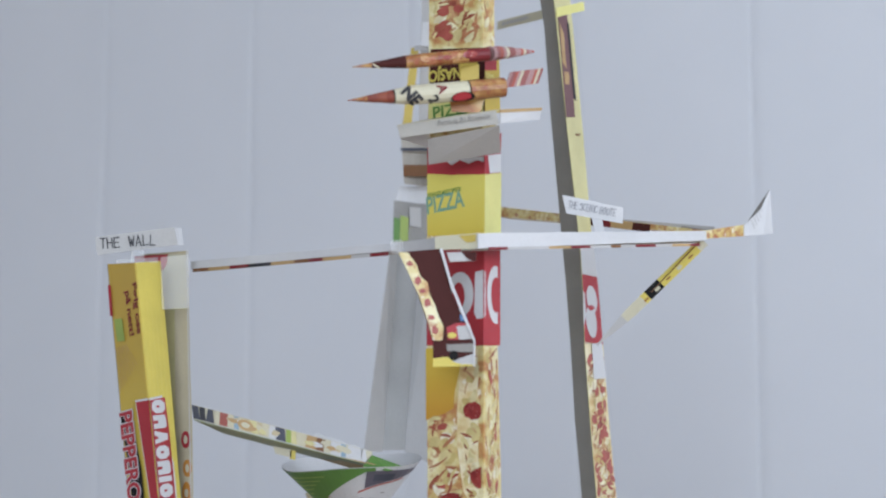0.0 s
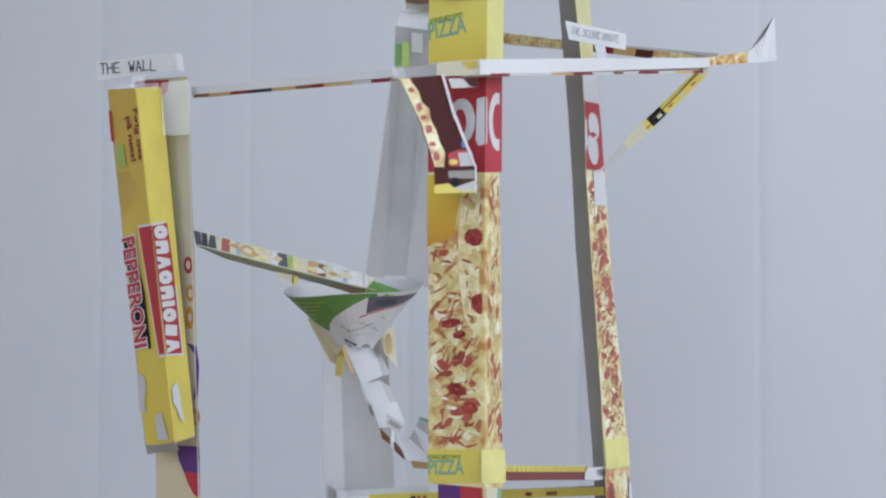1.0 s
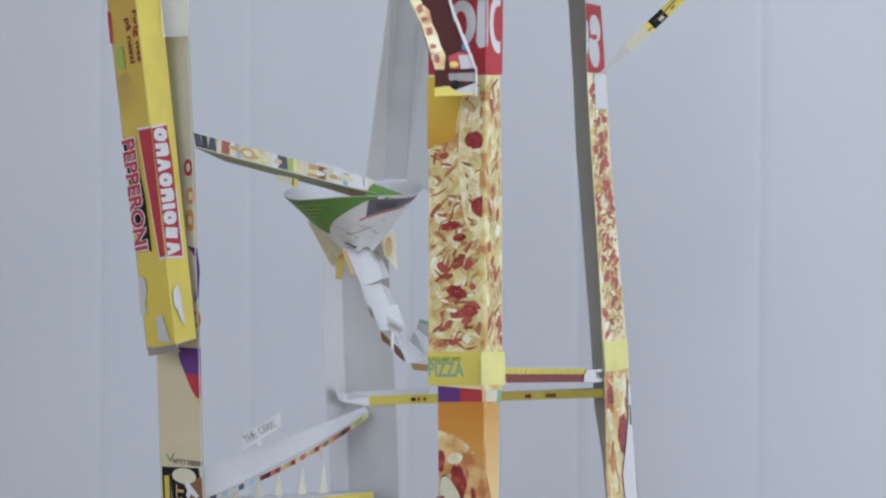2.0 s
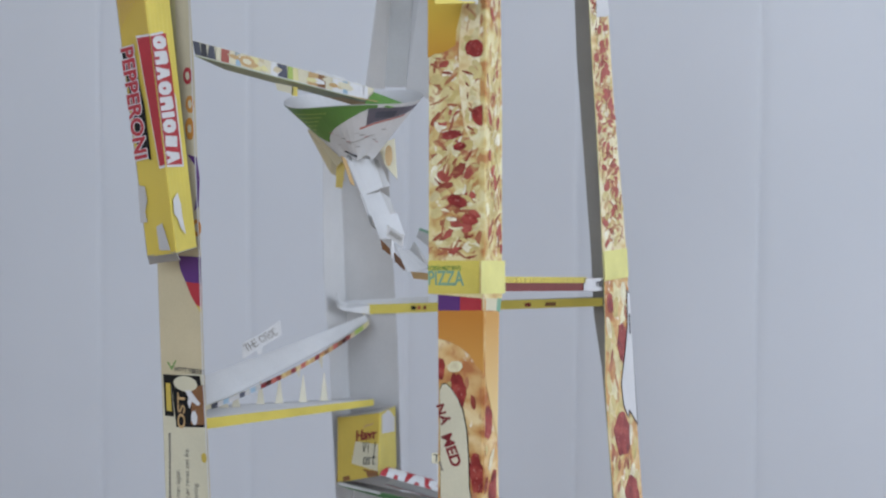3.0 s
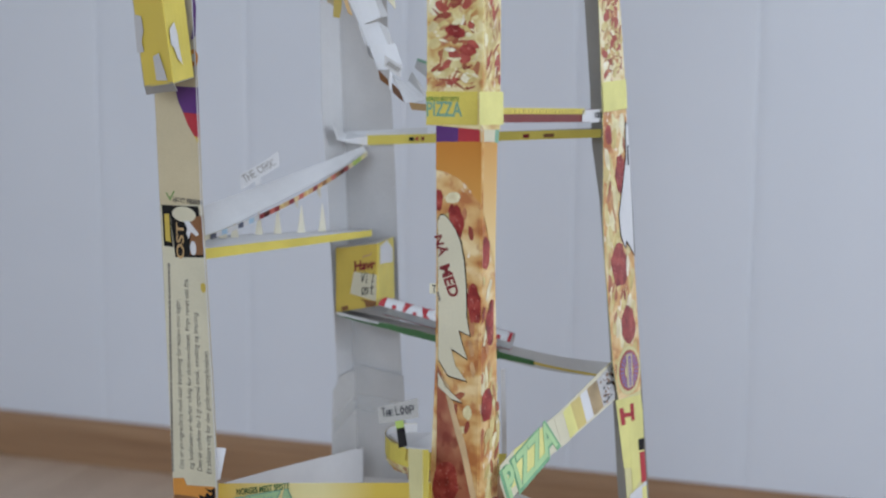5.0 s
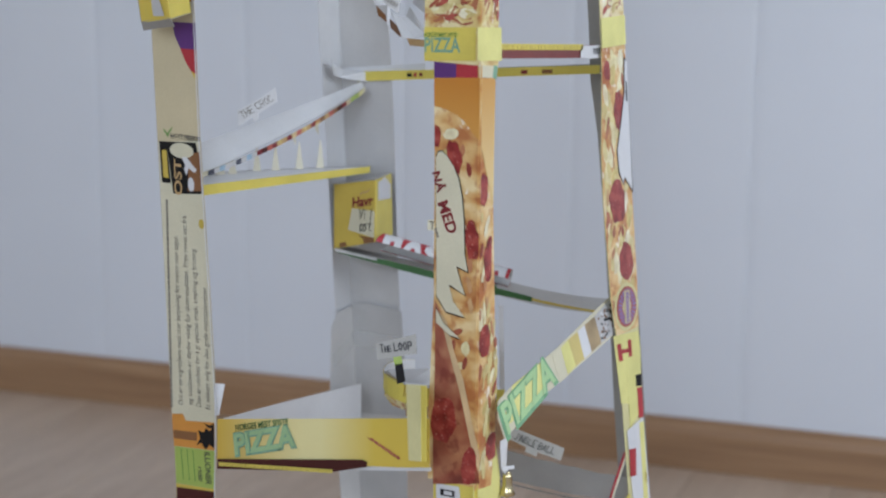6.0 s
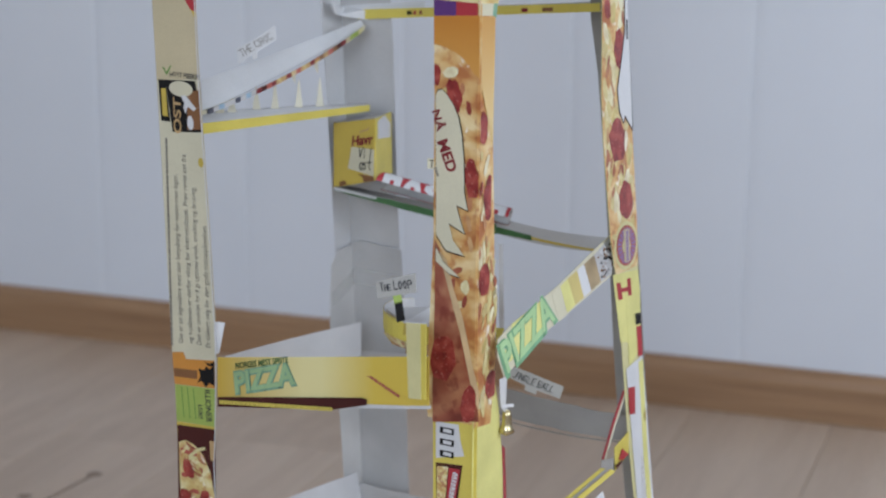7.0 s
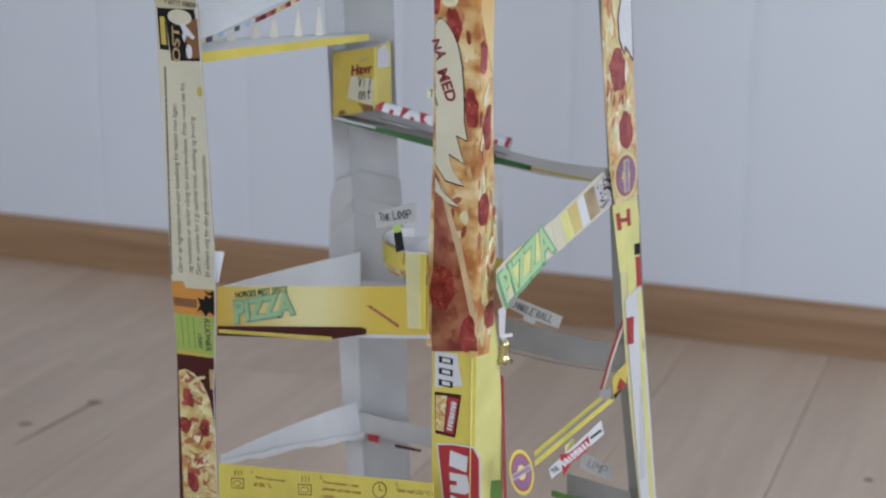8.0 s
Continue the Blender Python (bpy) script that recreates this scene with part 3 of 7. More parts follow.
ink("print", FR, [(-0.0004, 1.0337), (0.0261, 1.0398), (0.0241, 1.0108), (-0.0006, 1.0055)], RED, up_r)
ink("print", FR, [(0.006, 1.0202), (0.0251, 1.0248), (0.0242, 1.0112), (0.0084, 1.008)], WHITE, up_r, 0.0008)
ink("print", FL, [(-0.0452, 1.0103), (-0.0251, 1.0077), (0.002, 1.0058), (0.0014, 0.9631), (-0.0451, 0.9655)], blend_material("yellow_fade", (0.70, 0.61, 0.13), (0.64, 0.47, 0.06), 2, 1.0, 0.955), up_l, label="yellow card with a green pizza mark")
ink("print", FR, [(-0.0006, 1.0059), (0.0258, 1.011), (0.0246, 0.9665), (-0.0008, 0.9631)], LEMON, up_r)
lettering("lettering", "PIZZA", FL, -0.0302, 0.9887, 0.031, 0.0125, MINT, up_l, 6, 0.0009)
lettering("lettering", "NORGES MEST SPISTE", FL, -0.0311, 0.9957, 0.028, 0.0032, GREEN, up_l, 6, 0.0009)
ink("print", FL, [(-0.0456, 0.9583), (0.0013, 0.9551), (0.0006, 0.8857), (-0.0455, 0.8875)], RED, up_l, label="red card with large white marks")
ink("print", FR, [(-0.0009, 0.9551), (0.0237, 0.9579), (0.0231, 0.8873), (-0.0013, 0.8857)], RED, up_r)
for cu, cv, ru, rv, mm in ((-0.0183, 0.9221, 0.011, 0.0160, WHITE),):
    ink("emblem", FL, oval(cu, cv, ru, rv), mm, up_l, 0.0008)
    ink("emblem", FL, oval(cu - 0.001, cv - 0.001, ru * 0.45, rv * 0.6), RED, up_l, 0.0010)
ink("emblem", FL, [(-0.006, 0.9373), (0.0004, 0.9385), (0.0007, 0.905), (-0.0047, 0.9044), (-0.0069, 0.9085)], WHITE, up_l, 0.0008)
rim = [[(min(0.0193, 0.0165 + a_), 0.9224 + b_) for a_, b_ in oval(0, 0, *q, 28)] for q in ((0.0125, 0.0205), (0.0070, 0.0125))]
ink("emblem", FR, rim[0], WHITE, up_r, 0.0008)
ink("emblem", FR, rim[1], RED, up_r, 0.0010)
ink("emblem", FR, [(0.0002, 0.905), (0.0018, 0.907), (0.0018, 0.937), (0.0002, 0.9385)], WHITE, up_r, 0.0008)
ink("print", FL, [(-0.0462, 0.8855), (-0.0127, 0.8843), (-0.0181, 0.8707), (-0.0226, 0.855), (-0.0235, 0.8432), (-0.0308, 0.8394), (-0.046, 0.8349)], blend_material("gold_fade", (0.62, 0.46, 0.06), (0.50, 0.24, 0.03), 2, 0.89, 0.83), up_l)
ink("print", FL, [(-0.0104, 0.8811), (-0.0041, 0.884), (-0.0038, 0.7783), (-0.0101, 0.7775), (-0.016, 0.786), (-0.0206, 0.8175), (-0.0207, 0.8412), (-0.0181, 0.8687)], SLICE, up_l, 0.0008)
UPPER = [(-0.0445, 0.694), (-0.0445, 0.838), (-0.030, 0.840), (-0.0225, 0.845), (-0.021, 0.825), (-0.0165, 0.788), (-0.0105, 0.778), (-0.0015, 0.776), (-0.0015, 0.695)]
cheese_and_ham(FL, UPPER, up_l, 11, 0.0007)
cheese_and_ham(FL, [(-0.0425, 1.104), (-0.0425, 1.31), (-0.001, 1.31), (-0.001, 1.100)], up_l, 15, 0.0007)
PALE_SLICE = [(-0.0104, 0.880), (-0.0015, 0.8845), (-0.0015, 0.7783), (-0.0101, 0.7785), (-0.0155, 0.787), (-0.020, 0.8175), (-0.020, 0.8412), (-0.0176, 0.868)]
scatter(FL, PALE_SLICE, chunk, 0.011, 0.007, 60, MELT, up_l, 21, 0.0010)
scatter(FL, PALE_SLICE, shred, 0.010, 0.0016, 26, SHRED, up_l, 22, 0.0011)
SIDE = [(0.0008, 0.695), (0.0008, 0.884), (0.0185, 0.886), (0.0182, 0.90), (0.0225, 0.80), (0.0250, 0.695)]
scatter(FR, SIDE, chunk, 0.012, 0.007, 90, MELT, up_r, 31, 0.0007, 70, 40)
scatter(FR, SIDE, shred, 0.017, 0.0020, 80, SHRED, up_r, 32, 0.0008, 75, 40)
scatter(FR, SIDE, chunk, 0.013, 0.0050, 16, HAM, up_r, 33, 0.00088, 80, 30)
scatter(FR, SIDE, shred, 0.013, 0.0018, 70, MELT, up_r, 34, 0.00096, 75, 40)
scatter(FR, [(0.0008, 1.106), (0.0008, 1.31), (0.0155, 1.31), (0.0155, 1.108)], shred, 0.014, 0.002, 90, SHRED, up_r, 35, 0.0008, 60, 50)
scatter(FR, [(0.0008, 1.106), (0.0008, 1.31), (0.0155, 1.31), (0.0155, 1.108)], chunk, 0.012, 0.006, 30, MELT, up_r, 36, 0.0009, 60, 50)
for x_, y_, a_, b_, turn in ((-0.0074, 0.841, 0.0078, 0.0062, 0), (-0.0027, 0.7952, 0.0078, 0.0072, 20), (-0.0262, 0.7813, 0.0085, 0.0036, 10), (-0.0215, 0.7353, 0.0088, 0.0042, -12), (-0.0114, 0.7226, 0.0074, 0.004, -8), (-0.0194, 0.7735, 0.0055, 0.0028, 10)):
    slice_of_pepperoni(FL, x_, y_, a_, b_, turn, up_l, 0.0014, int(y_ * 9999), (-0.044, -0.0012, 0.696, 0.884))
ink("print", FL, [(-0.0447, 0.6925), (-0.0032, 0.6943), (-0.0031, 0.6712), (-0.0446, 0.6691)], YELLOW, up_l, 0.0009, "yellow band with a green pizza mark")
# paler lemon on this face again stands in for its light
ink("print", FR, [(-0.0057, 0.6948), (0.0284, 0.6926), (0.0294, 0.669), (-0.0055, 0.6718)], LEMON, up_r, 0.0009)
lettering("lettering", "PIZZA", FL, -0.0299, 0.6809, 0.029, 0.0105, MINT, up_l, 2, 0.0012)
lettering("lettering", "NORGES MEST SPISTE", FL, -0.0313, 0.6879, 0.027, 0.0030, GREEN, up_l, 2, 0.0012)
# middle pictures
ink("print", FL, [(-0.037, 0.6691), (-0.019, 0.67), (-0.019, 0.6585), (-0.0369, 0.6574)], PURPLE, mid_l, 0.0)
ink("print", FL, [(-0.019, 0.67), (-0.0018, 0.6709), (-0.0017, 0.6595), (-0.019, 0.6585)], RED, mid_l, 0.0)
ink("print", FR, [(-0.0008, 0.6711), (0.0195, 0.6687), (0.018, 0.658), (-0.0007, 0.6596)], IVORY, mid_r, 0.0)
ink("print", FR, [(0.0195, 0.6687), (0.0253, 0.6678), (0.0238, 0.6563), (0.018, 0.658)], MINT, mid_r, 0.0)
ORANGE_FADE = blend_material("orange_fade", (0.50, 0.20, 0.03), (0.62, 0.33, 0.08), 2, 0.655, 0.60)
ink("print", FL, [(-0.0369, 0.6574), (-0.0004, 0.6596), (-0, 0.616), (-0.0046, 0.6196), (-0.0114, 0.6279), (-0.0183, 0.6326), (-0.0275, 0.636), (-0.0368, 0.6378)], ORANGE_FADE, mid_l, 0.0)
ink("print", FR, [(-0.0007, 0.6596), (0.0222, 0.6564), (0.0212, 0.5658), (0.0143, 0.5829), (0.0058, 0.6041), (-0, 0.616)], blend_material("peach_fade", (0.56, 0.30, 0.08), (0.70, 0.52, 0.24), 2, 0.655, 0.585), mid_r, 0.0)
MIDDLE = [(-0.036, 0.366), (-0.036, 0.632), (-0.018, 0.628), (-0.001, 0.612), (-0.001, 0.366)]
scatter(FL, MIDDLE, chunk, 0.018, 0.009, 20, MELT, mid_l, 41, 0.00002, 60, 50)
scatter(FL, MIDDLE, chunk, 0.016, 0.0055, 30, SHRED, mid_l, 42, 0.00008, 60, 50)
MIDDLE = [(0.001, 0.366), (0.001, 0.612), (0.012, 0.585), (0.0195, 0.565), (0.0195, 0.50), (0.031, 0.48), (0.033, 0.43), (0.031, 0.38), (0.024, 0.362)]
scatter(FR, MIDDLE, chunk, 0.020, 0.008, 70, MELT, mid_r, 43, 0.00002, 80, 25)
scatter(FR, MIDDLE, chunk, 0.016, 0.0055, 22, SHRED, mid_r, 44, 0.00008, 80, 30)
scatter(FR, MIDDLE, shred, 0.012, 0.0028, 12, MELT, mid_r, 45, 0.00016, 85, 15)
for x_, y_, a_, b_, turn in ((-0.0199, 0.6023, 0.0062, 0.0125, 14), (-0.005, 0.5441, 0.0062, 0.0145, 5), (-0.0348, 0.6163, 0.004, 0.008, 0)):
    slice_of_pepperoni(FL, x_, y_, a_, b_, turn, mid_l, 0.00018, int(y_ * 9999), (-0.0362, 0.0005, 0.3635, 0.66))
for x_, y_, a_, b_, turn in ((0.0065, 0.5799, 0.0068, 0.0125, 0), (0.0169, 0.5286, 0.0085, 0.016, -4), (0.0112, 0.4691, 0.0085, 0.0125, 0), (0.0243, 0.3873, 0.0095, 0.011, 0)):
    slice_of_pepperoni(FR, x_, y_, a_, b_, turn, mid_r, 0.00018, int(y_ * 9999), (0.0003, 0.0195 if y_ > 0.49 else 0.029, 0.362, 0.66))
ink("print", FL, [(-0.0348, 0.4969), (-0.028, 0.4853), (-0.0167, 0.4491), (-0.0008, 0.3984), (0.0035, 0.3659), (-0.0357, 0.3588), (-0.036, 0.3859), (-0.0347, 0.4464)], ROAST, mid_l, 0.00005)
ink("print", FL, [(-0.0314, 0.4898), (-0.0247, 0.4824), (-0.0187, 0.4614), (-0.0109, 0.4415), (-0.0029, 0.4087), (0.0031, 0.3883), (0.0034, 0.3733), (-0.0015, 0.3832), (-0.0066, 0.4038), (-0.0136, 0.4317), (-0.0205, 0.4527), (-0.0264, 0.4721)], card_material("crust_print", (0.62, 0.44, 0.24), 0.4, 0.35), mid_l, 0.0001)
for x_, y_, a_, b_, turn in ((-0.0275, 0.4081, 0.011, 0.0175, -8), (-0.0052, 0.3773, 0.0068, 0.015, -6)):
    slice_of_pepperoni(FL, x_, y_, a_, b_, turn, mid_l, 0.0002, int(y_ * 9999), (-0.0398, 0.0005, 0.3635, 0.66))
BUBBLE = [(-0.0347, 0.6011), (-0.0328, 0.6052), (-0.0296, 0.6059), (-0.0254, 0.6026), (-0.0203, 0.5962), (-0.0161, 0.5874), (-0.0132, 0.5748), (-0.0116, 0.5588), (-0.0110, 0.5467), (-0.0108, 0.5345), (-0.0079, 0.5213), (-0.0172, 0.5243), (-0.0138, 0.5136), (-0.0100, 0.5042), (-0.0231, 0.5104), (-0.0197, 0.4984), (-0.0103, 0.4880), (-0.0252, 0.4902), (-0.0334, 0.5009)]
TAIL = [(-0.0338, 0.4917), (-0.0275, 0.4816), (-0.0138, 0.4717), (-0.0227, 0.4734), (-0.0337, 0.4812)]
for ring in (BUBBLE, TAIL):
    mu, mv = middle(ring)
    ink("print", FL, [(max(-0.0366, u + (0.0007 if u > mu else -0.0003)), v + (0.0008 if v > mv else -0.0010)) for u, v in ring], BLACK, mid_l, 0.00045)
ink("speech_bubble", FL, TAIL, IVORY, mid_l, 0.0006)
ink("speech_bubble", FL, BUBBLE, IVORY, mid_l, 0.0006, "ivory speech bubble with dark red words")
lettering("lettering", "NÅ", FL, -0.0312, 0.5842, 0.0150, 0.0088, DARK_RED, mid_l, -72, 0.0009, bold=0.03)
lettering("lettering", "MED", FL, -0.0247, 0.5592, 0.0235, 0.0090, DARK_RED, mid_l, -68, 0.0009, bold=0.035)
part("lettering", bars(FL, -0.0334, 0.5468, 0.007, 0.0038, 1, -70, 0.0009, 3, 0.5, 3), FINE_INK, mid_l)
# lower pictures
ink("print", FL, [(-0.0337, 0.3592), (-0.0144, 0.36), (-0.0123, 0.3464), (-0.0093, 0.3364), (-0.0334, 0.3309)], WHITE, low_l, -0.0012)
for k in range(3):
    u_, v_ = -0.024, 0.353
    ink("print", FL, rect(u_ - 0.006, u_ + 0.006, v_ - 0.002 - 0.009 * k, v_ + 0.003 - 0.009 * k), BLACK, low_l, -0.0010)
    ink("print", FL, rect(u_ - 0.003, u_ + 0.004, v_ - 0.0008 - 0.009 * k, v_ + 0.002 - 0.009 * k), WHITE, low_l, -0.0008)
ink("print", FL, [(-0.0334, 0.3273), (-0.0106, 0.3291), (-0.0154, 0.2942), (-0.0325, 0.2943)], MAROON, low_l, -0.0012)
ink("print", FL, [(-0.0324, 0.3248), (-0.0227, 0.3258), (-0.0252, 0.2971), (-0.0321, 0.2971)], PIZZA_FINE, low_l, -0.0010)
ink("print", FL, [(-0.0222, 0.3251), (-0.0125, 0.3256), (-0.0169, 0.2966), (-0.0242, 0.2969)], RED, low_l, -0.0010)
marks(FL, (-0.0163, 0.3226), (-0.0204, 0.2986), 0.0045, "onaoniosa", WHITE, low_l, -0.0007)
ink("print", FL, [(-0.0315, 0.2864), (-0.0173, 0.2893), (0.0011, 0.2905), (0.0065, 0.2827), (0.0077, 0.2433), (0.0082, 0.2159), (-0.0211, 0.2088)], WHITE, low_l, -0.0012)
ink("print", FL, [(-0.03, 0.2853), (-0.0173, 0.288), (0.0001, 0.289), (0.0051, 0.2815), (0.0062, 0.2429), (0.0067, 0.2165), (-0.0197, 0.2101)], RED, low_l, -0.0010, "red brand panel with white blocks")
marks(FL, (-0.0124, 0.2841), (-0.0074, 0.1950), 0.0165, "snaon", WHITE, low_l, -0.0007)
ink("print", FR, [(0.0327, 0.2516), (0.0472, 0.2473), (0.0481, 0.2235), (0.0317, 0.2296)], GREEN, low_r, -0.0012)
part("side_strip", card4((0.0495, 1.2910, 0.3327), (0.0516, 1.3000, 0.3277), (0.0563, 1.3000, 0.2198), (0.0542, 1.2910, 0.2237)), RED, post)
part("side_strip", card4((0.0482, 1.4000, 0.4632), (0.0518, 1.4000, 0.4632), (0.0545, 1.4000, 0.3768), (0.0504, 1.4000, 0.3767)), PALE, post)

# left corner post
post = thing("corner_post", (-0.2, 1.39, 0), "beige card corner post with a cheese label and small print", "post", "corner posts of the tower")
lp = part("panel", plate(LF, [(0, 0), (0.0330, 0), (0.0345, 0.195), (0.0368, 0.287), (0.0395, 0.314), (0.0440, 0.372), (0.0446, 0.409), (0.0440, 0.470), (0.0428, 0.54), (0.0416, 0.597), (0.0420, 0.684), (0.0395, 0.968), (-0.004, 0.968), (0, 0.7)]), CREAM, post)
CUT = [(0.0345, 0.195), (0.0368, 0.287), (0.0395, 0.314), (0.0440, 0.372), (0.0446, 0.409), (0.0440, 0.470), (0.0428, 0.54), (0.0416, 0.597), (0.0420, 0.684), (0.0398, 0.968)]
part("cut_edge", plate(LF, [(u + 0.0002, v) for u, v in CUT] + [(u - 0.0006, v) for u, v in reversed(CUT)], 0.0016, 0.0002), WHITE, post, "white cut edge of the card")
part("panel", plate(LS, rect(0, 0.04, 0, 0.95), -0.0006), GREY, post, "bare grey back of the card")
ink("print", LF, [(0.0145, 0.9663), (0.0402, 0.9656), (0.0388, 0.9237), (0.0148, 0.9248)], IVORY, lp)
ink("print", LF, [(0.0148, 0.9248), (0.0393, 0.9237), (0.0419, 0.8371), (0.013, 0.8375)], STRAW, lp)
ink("print", LF, [(0.0268, 0.9234), (0.0393, 0.9232), (0.0424, 0.835), (0.0427, 0.6981), (0.0292, 0.6976), (0.0262, 0.8072)], card_material("biscuit_print", (0.60, 0.53, 0.36), 0.5, 0.12), lp, 0.0008)
ink("print", LF, [(-0.0129, 0.9671), (0.0211, 0.9663), (0.0197, 0.9582), (0.0146, 0.9533), (0.0126, 0.9612), (-0.0119, 0.9618)], RED, lp, 0.0009)
for k, (c, m_) in enumerate((((0.0361, 0.8243), RED), ((0.0375, 0.8029), ORANGE), ((0.0364, 0.7844), ORANGE), ((0.0399, 0.7095), ORANGE))):
    ink("print", LF, oval(c[0], c[1], 0.0042, 0.0065 + 0.002 * (k == 2)), m_, lp, 0.0010)
    ink("print", LF, oval(c[0], c[1], 0.0018, 0.0032), IVORY, lp, 0.0012)
ink("print", LF, [(0.033, 0.7651), (0.0422, 0.7631), (0.0444, 0.7473), (0.0426, 0.7259), (0.0381, 0.7223), (0.0414, 0.7387), (0.0409, 0.7558)], PURPLE, lp, 0.0010)
ink("print", LF, [(0.0202, 0.6873), (0.0426, 0.6873), (0.0422, 0.6671), (0.0269, 0.6676), (0.0224, 0.6765)], PURPLE, lp, label="picture of a purple and red bowl")
ink("print", LF, [(0.0269, 0.6676), (0.0422, 0.6671), (0.0418, 0.6485), (0.0365, 0.6504), (0.0314, 0.6579)], RED, lp)
ink("print", LF, [(0.0365, 0.6504), (0.0418, 0.6485), (0.0415, 0.6424)], GOLD, lp)
ink("print", LF, [(0.0062, 0.6043), (0.0078, 0.6044), (0.0099, 0.6006), (0.0146, 0.6067), (0.0151, 0.6058), (0.0103, 0.5984)], GREEN, lp)
lettering("lettering", "HØYT FIBERINNHOLD"[:12], LF, 0.0275, 0.5993, 0.0285, 0.0042, INK, lp, -1)
ink("print", LF, [(0.0005, 0.5938), (0.0412, 0.5977), (0.0425, 0.5400), (0.0436, 0.4700), (0.0440, 0.4090), (0.0436, 0.3720), (-0.0006, 0.3660)], IVORY, lp, label="ivory card with rows of small print")
ink("print", LF, [(0.0018, 0.5947), (0.009, 0.5948), (0.0113, 0.5623), (0.0024, 0.5624)], BLACK, lp, 0.0008)
ink("print", LF, [(0.0042, 0.5878), (0.0087, 0.5882), (0.0093, 0.5661), (0.0043, 0.5666)], GOLD, lp, 0.0010)
ink("print", LF, [(0.009, 0.5948), (0.0377, 0.5961), (0.0386, 0.5905), (0.0412, 0.5645), (0.0408, 0.5566), (0.0132, 0.5545)], BLACK, lp, 0.0009, "black cheese label")
ink("print", LF, [(0.0302, 0.5868), (0.0418, 0.5894), (0.0409, 0.5588), (0.0277, 0.5576)], BROWN, lp, 0.0011)
ink("print", LF, oval(0.0237, 0.5889, 0.0115, 0.0060), IVORY, lp, 0.0012)
ink("print", LF, [(0.0234, 0.5836), (0.0279, 0.5844), (0.0378, 0.5747), (0.035, 0.5727), (0.0297, 0.5758), (0.0272, 0.5699), (0.0252, 0.5745), (0.0265, 0.5781)], WHITE, lp, 0.0013)
ink("print", LF, oval(0.0313, 0.5632, 0.0030, 0.0055), WHITE, lp, 0.0013)
lettering("lettering", "OST", LF, 0.0188, 0.5678, 0.0280, 0.0075, TAN, lp, 88, 0.0013)
for words, x0, y0, x1, y1 in (("#", 301, 560, 305, 470), ("Ost er en ingrediens med stor betydning for maten man lager,", 310, 147, 322, 482),
                              ("og kvaliteten er derfor viktig for sluttresultatet. Prøv revet ost fra", 325, 170, 338, 482),
                              ("Den er utviklet for å gi optimal smak, smelting og bruning.", 340, 205, 354, 485), ("Et sikkert valg for den gode matopplevelsen", 359, 275, 369, 490)):
    ends = {301: ((0.0065, 0.5526), (0.0001, 0.3803)), 310: ((0.0136, 0.5214), (0.0101, 0.3838)), 325: ((0.0231, 0.5379), (0.0199, 0.3853)),
            340: ((0.0306, 0.5131), (0.0283, 0.3852)), 359: ((0.0395, 0.4828), (0.0372, 0.3843))}[x0]
    (ua, va), (ub, vb) = ends
    turn = math.degrees(math.atan2(va - vb, ua - ub))
    span = math.hypot(ua - ub, va - vb)
    if words == "#":
        part("lettering", bars(LF, (ua + ub) / 2, (va + vb) / 2, span, 0.0050, 1, turn, 0.0010, 5, 0.42, 54), FINE_INK, lp)
    else:
        lettering("lettering", words, LF, (ua + ub) / 2, (va + vb) / 2, span, 0.0062, FINE_INK, lp, turn, 0.0010, bold=0.004)
ink("print", LF, oval(0.0392, 0.533, 0.0026, 0.0038), GOLD, lp, 0.0010)
ink("print", LF, [(-0.0001, 0.3699), (0.0422, 0.3744), (0.0412, 0.3513), (0.0006, 0.3486)], ORANGE, lp, 0.0011, "orange sunset picture with dark palms")
ink("print", LF, [(0.0003, 0.3751), (0.0113, 0.3769), (0.0138, 0.3712), (-0.0001, 0.3689)], ORANGE, lp, 0.0012)
ink("print", LF, [(0.0005, 0.3619), (0.0246, 0.3635), (0.0241, 0.3564), (0.0011, 0.3549)], BROWN, lp, 0.0013)
ink("print", LF, [(0.0258, 0.3656), (0.0314, 0.3647), (0.034, 0.3688), (0.0372, 0.3665), (0.0419, 0.3711), (0.0413, 0.3532), (0.0364, 0.3551), (0.0327, 0.3507), (0.0285, 0.3557), (0.0238, 0.353), (0.0277, 0.3593)], BLACK, lp, 0.0014)
ink("print", LF, [(0.0319, 0.3723), (0.0375, 0.3713), (0.0421, 0.3739), (0.0418, 0.3692), (0.0362, 0.3692)], BLACK, lp, 0.0014)
ink("print", LF, [(0.0012, 0.3482), (0.0412, 0.3508), (0.039, 0.3187), (0.0006, 0.3174)], LIME, lp, 0.0011, "lime green label")
lettering("lettering", "ILLIONER", LF, 0.0338, 0.3352, 0.0270, 0.0058, INK, lp, -90, 0.0013, bold=0.02)
lettering("lettering", "1500?", LF, 0.0255, 0.3290, 0.0120, 0.0042, INK, lp, -90, 0.0013)
part("lettering", bars(LF, 0.0140, 0.3349, 0.026, 0.018, 3, 92, 0.0013, 8, 0.16, 9), GREEN, lp)
ink("print", LF, [(0.0006, 0.3169), (0.039, 0.3187), (0.0386, 0.3042), (0.0001, 0.3018)], GOLD, lp, 0.0010)
ink("print", LF, [(0.001, 0.3141), (0.0395, 0.3168), (0.0297, 0.1339), (-0.0089, 0.1242)], MAROON, lp, 0.0012, "maroon card with a pizza picture")
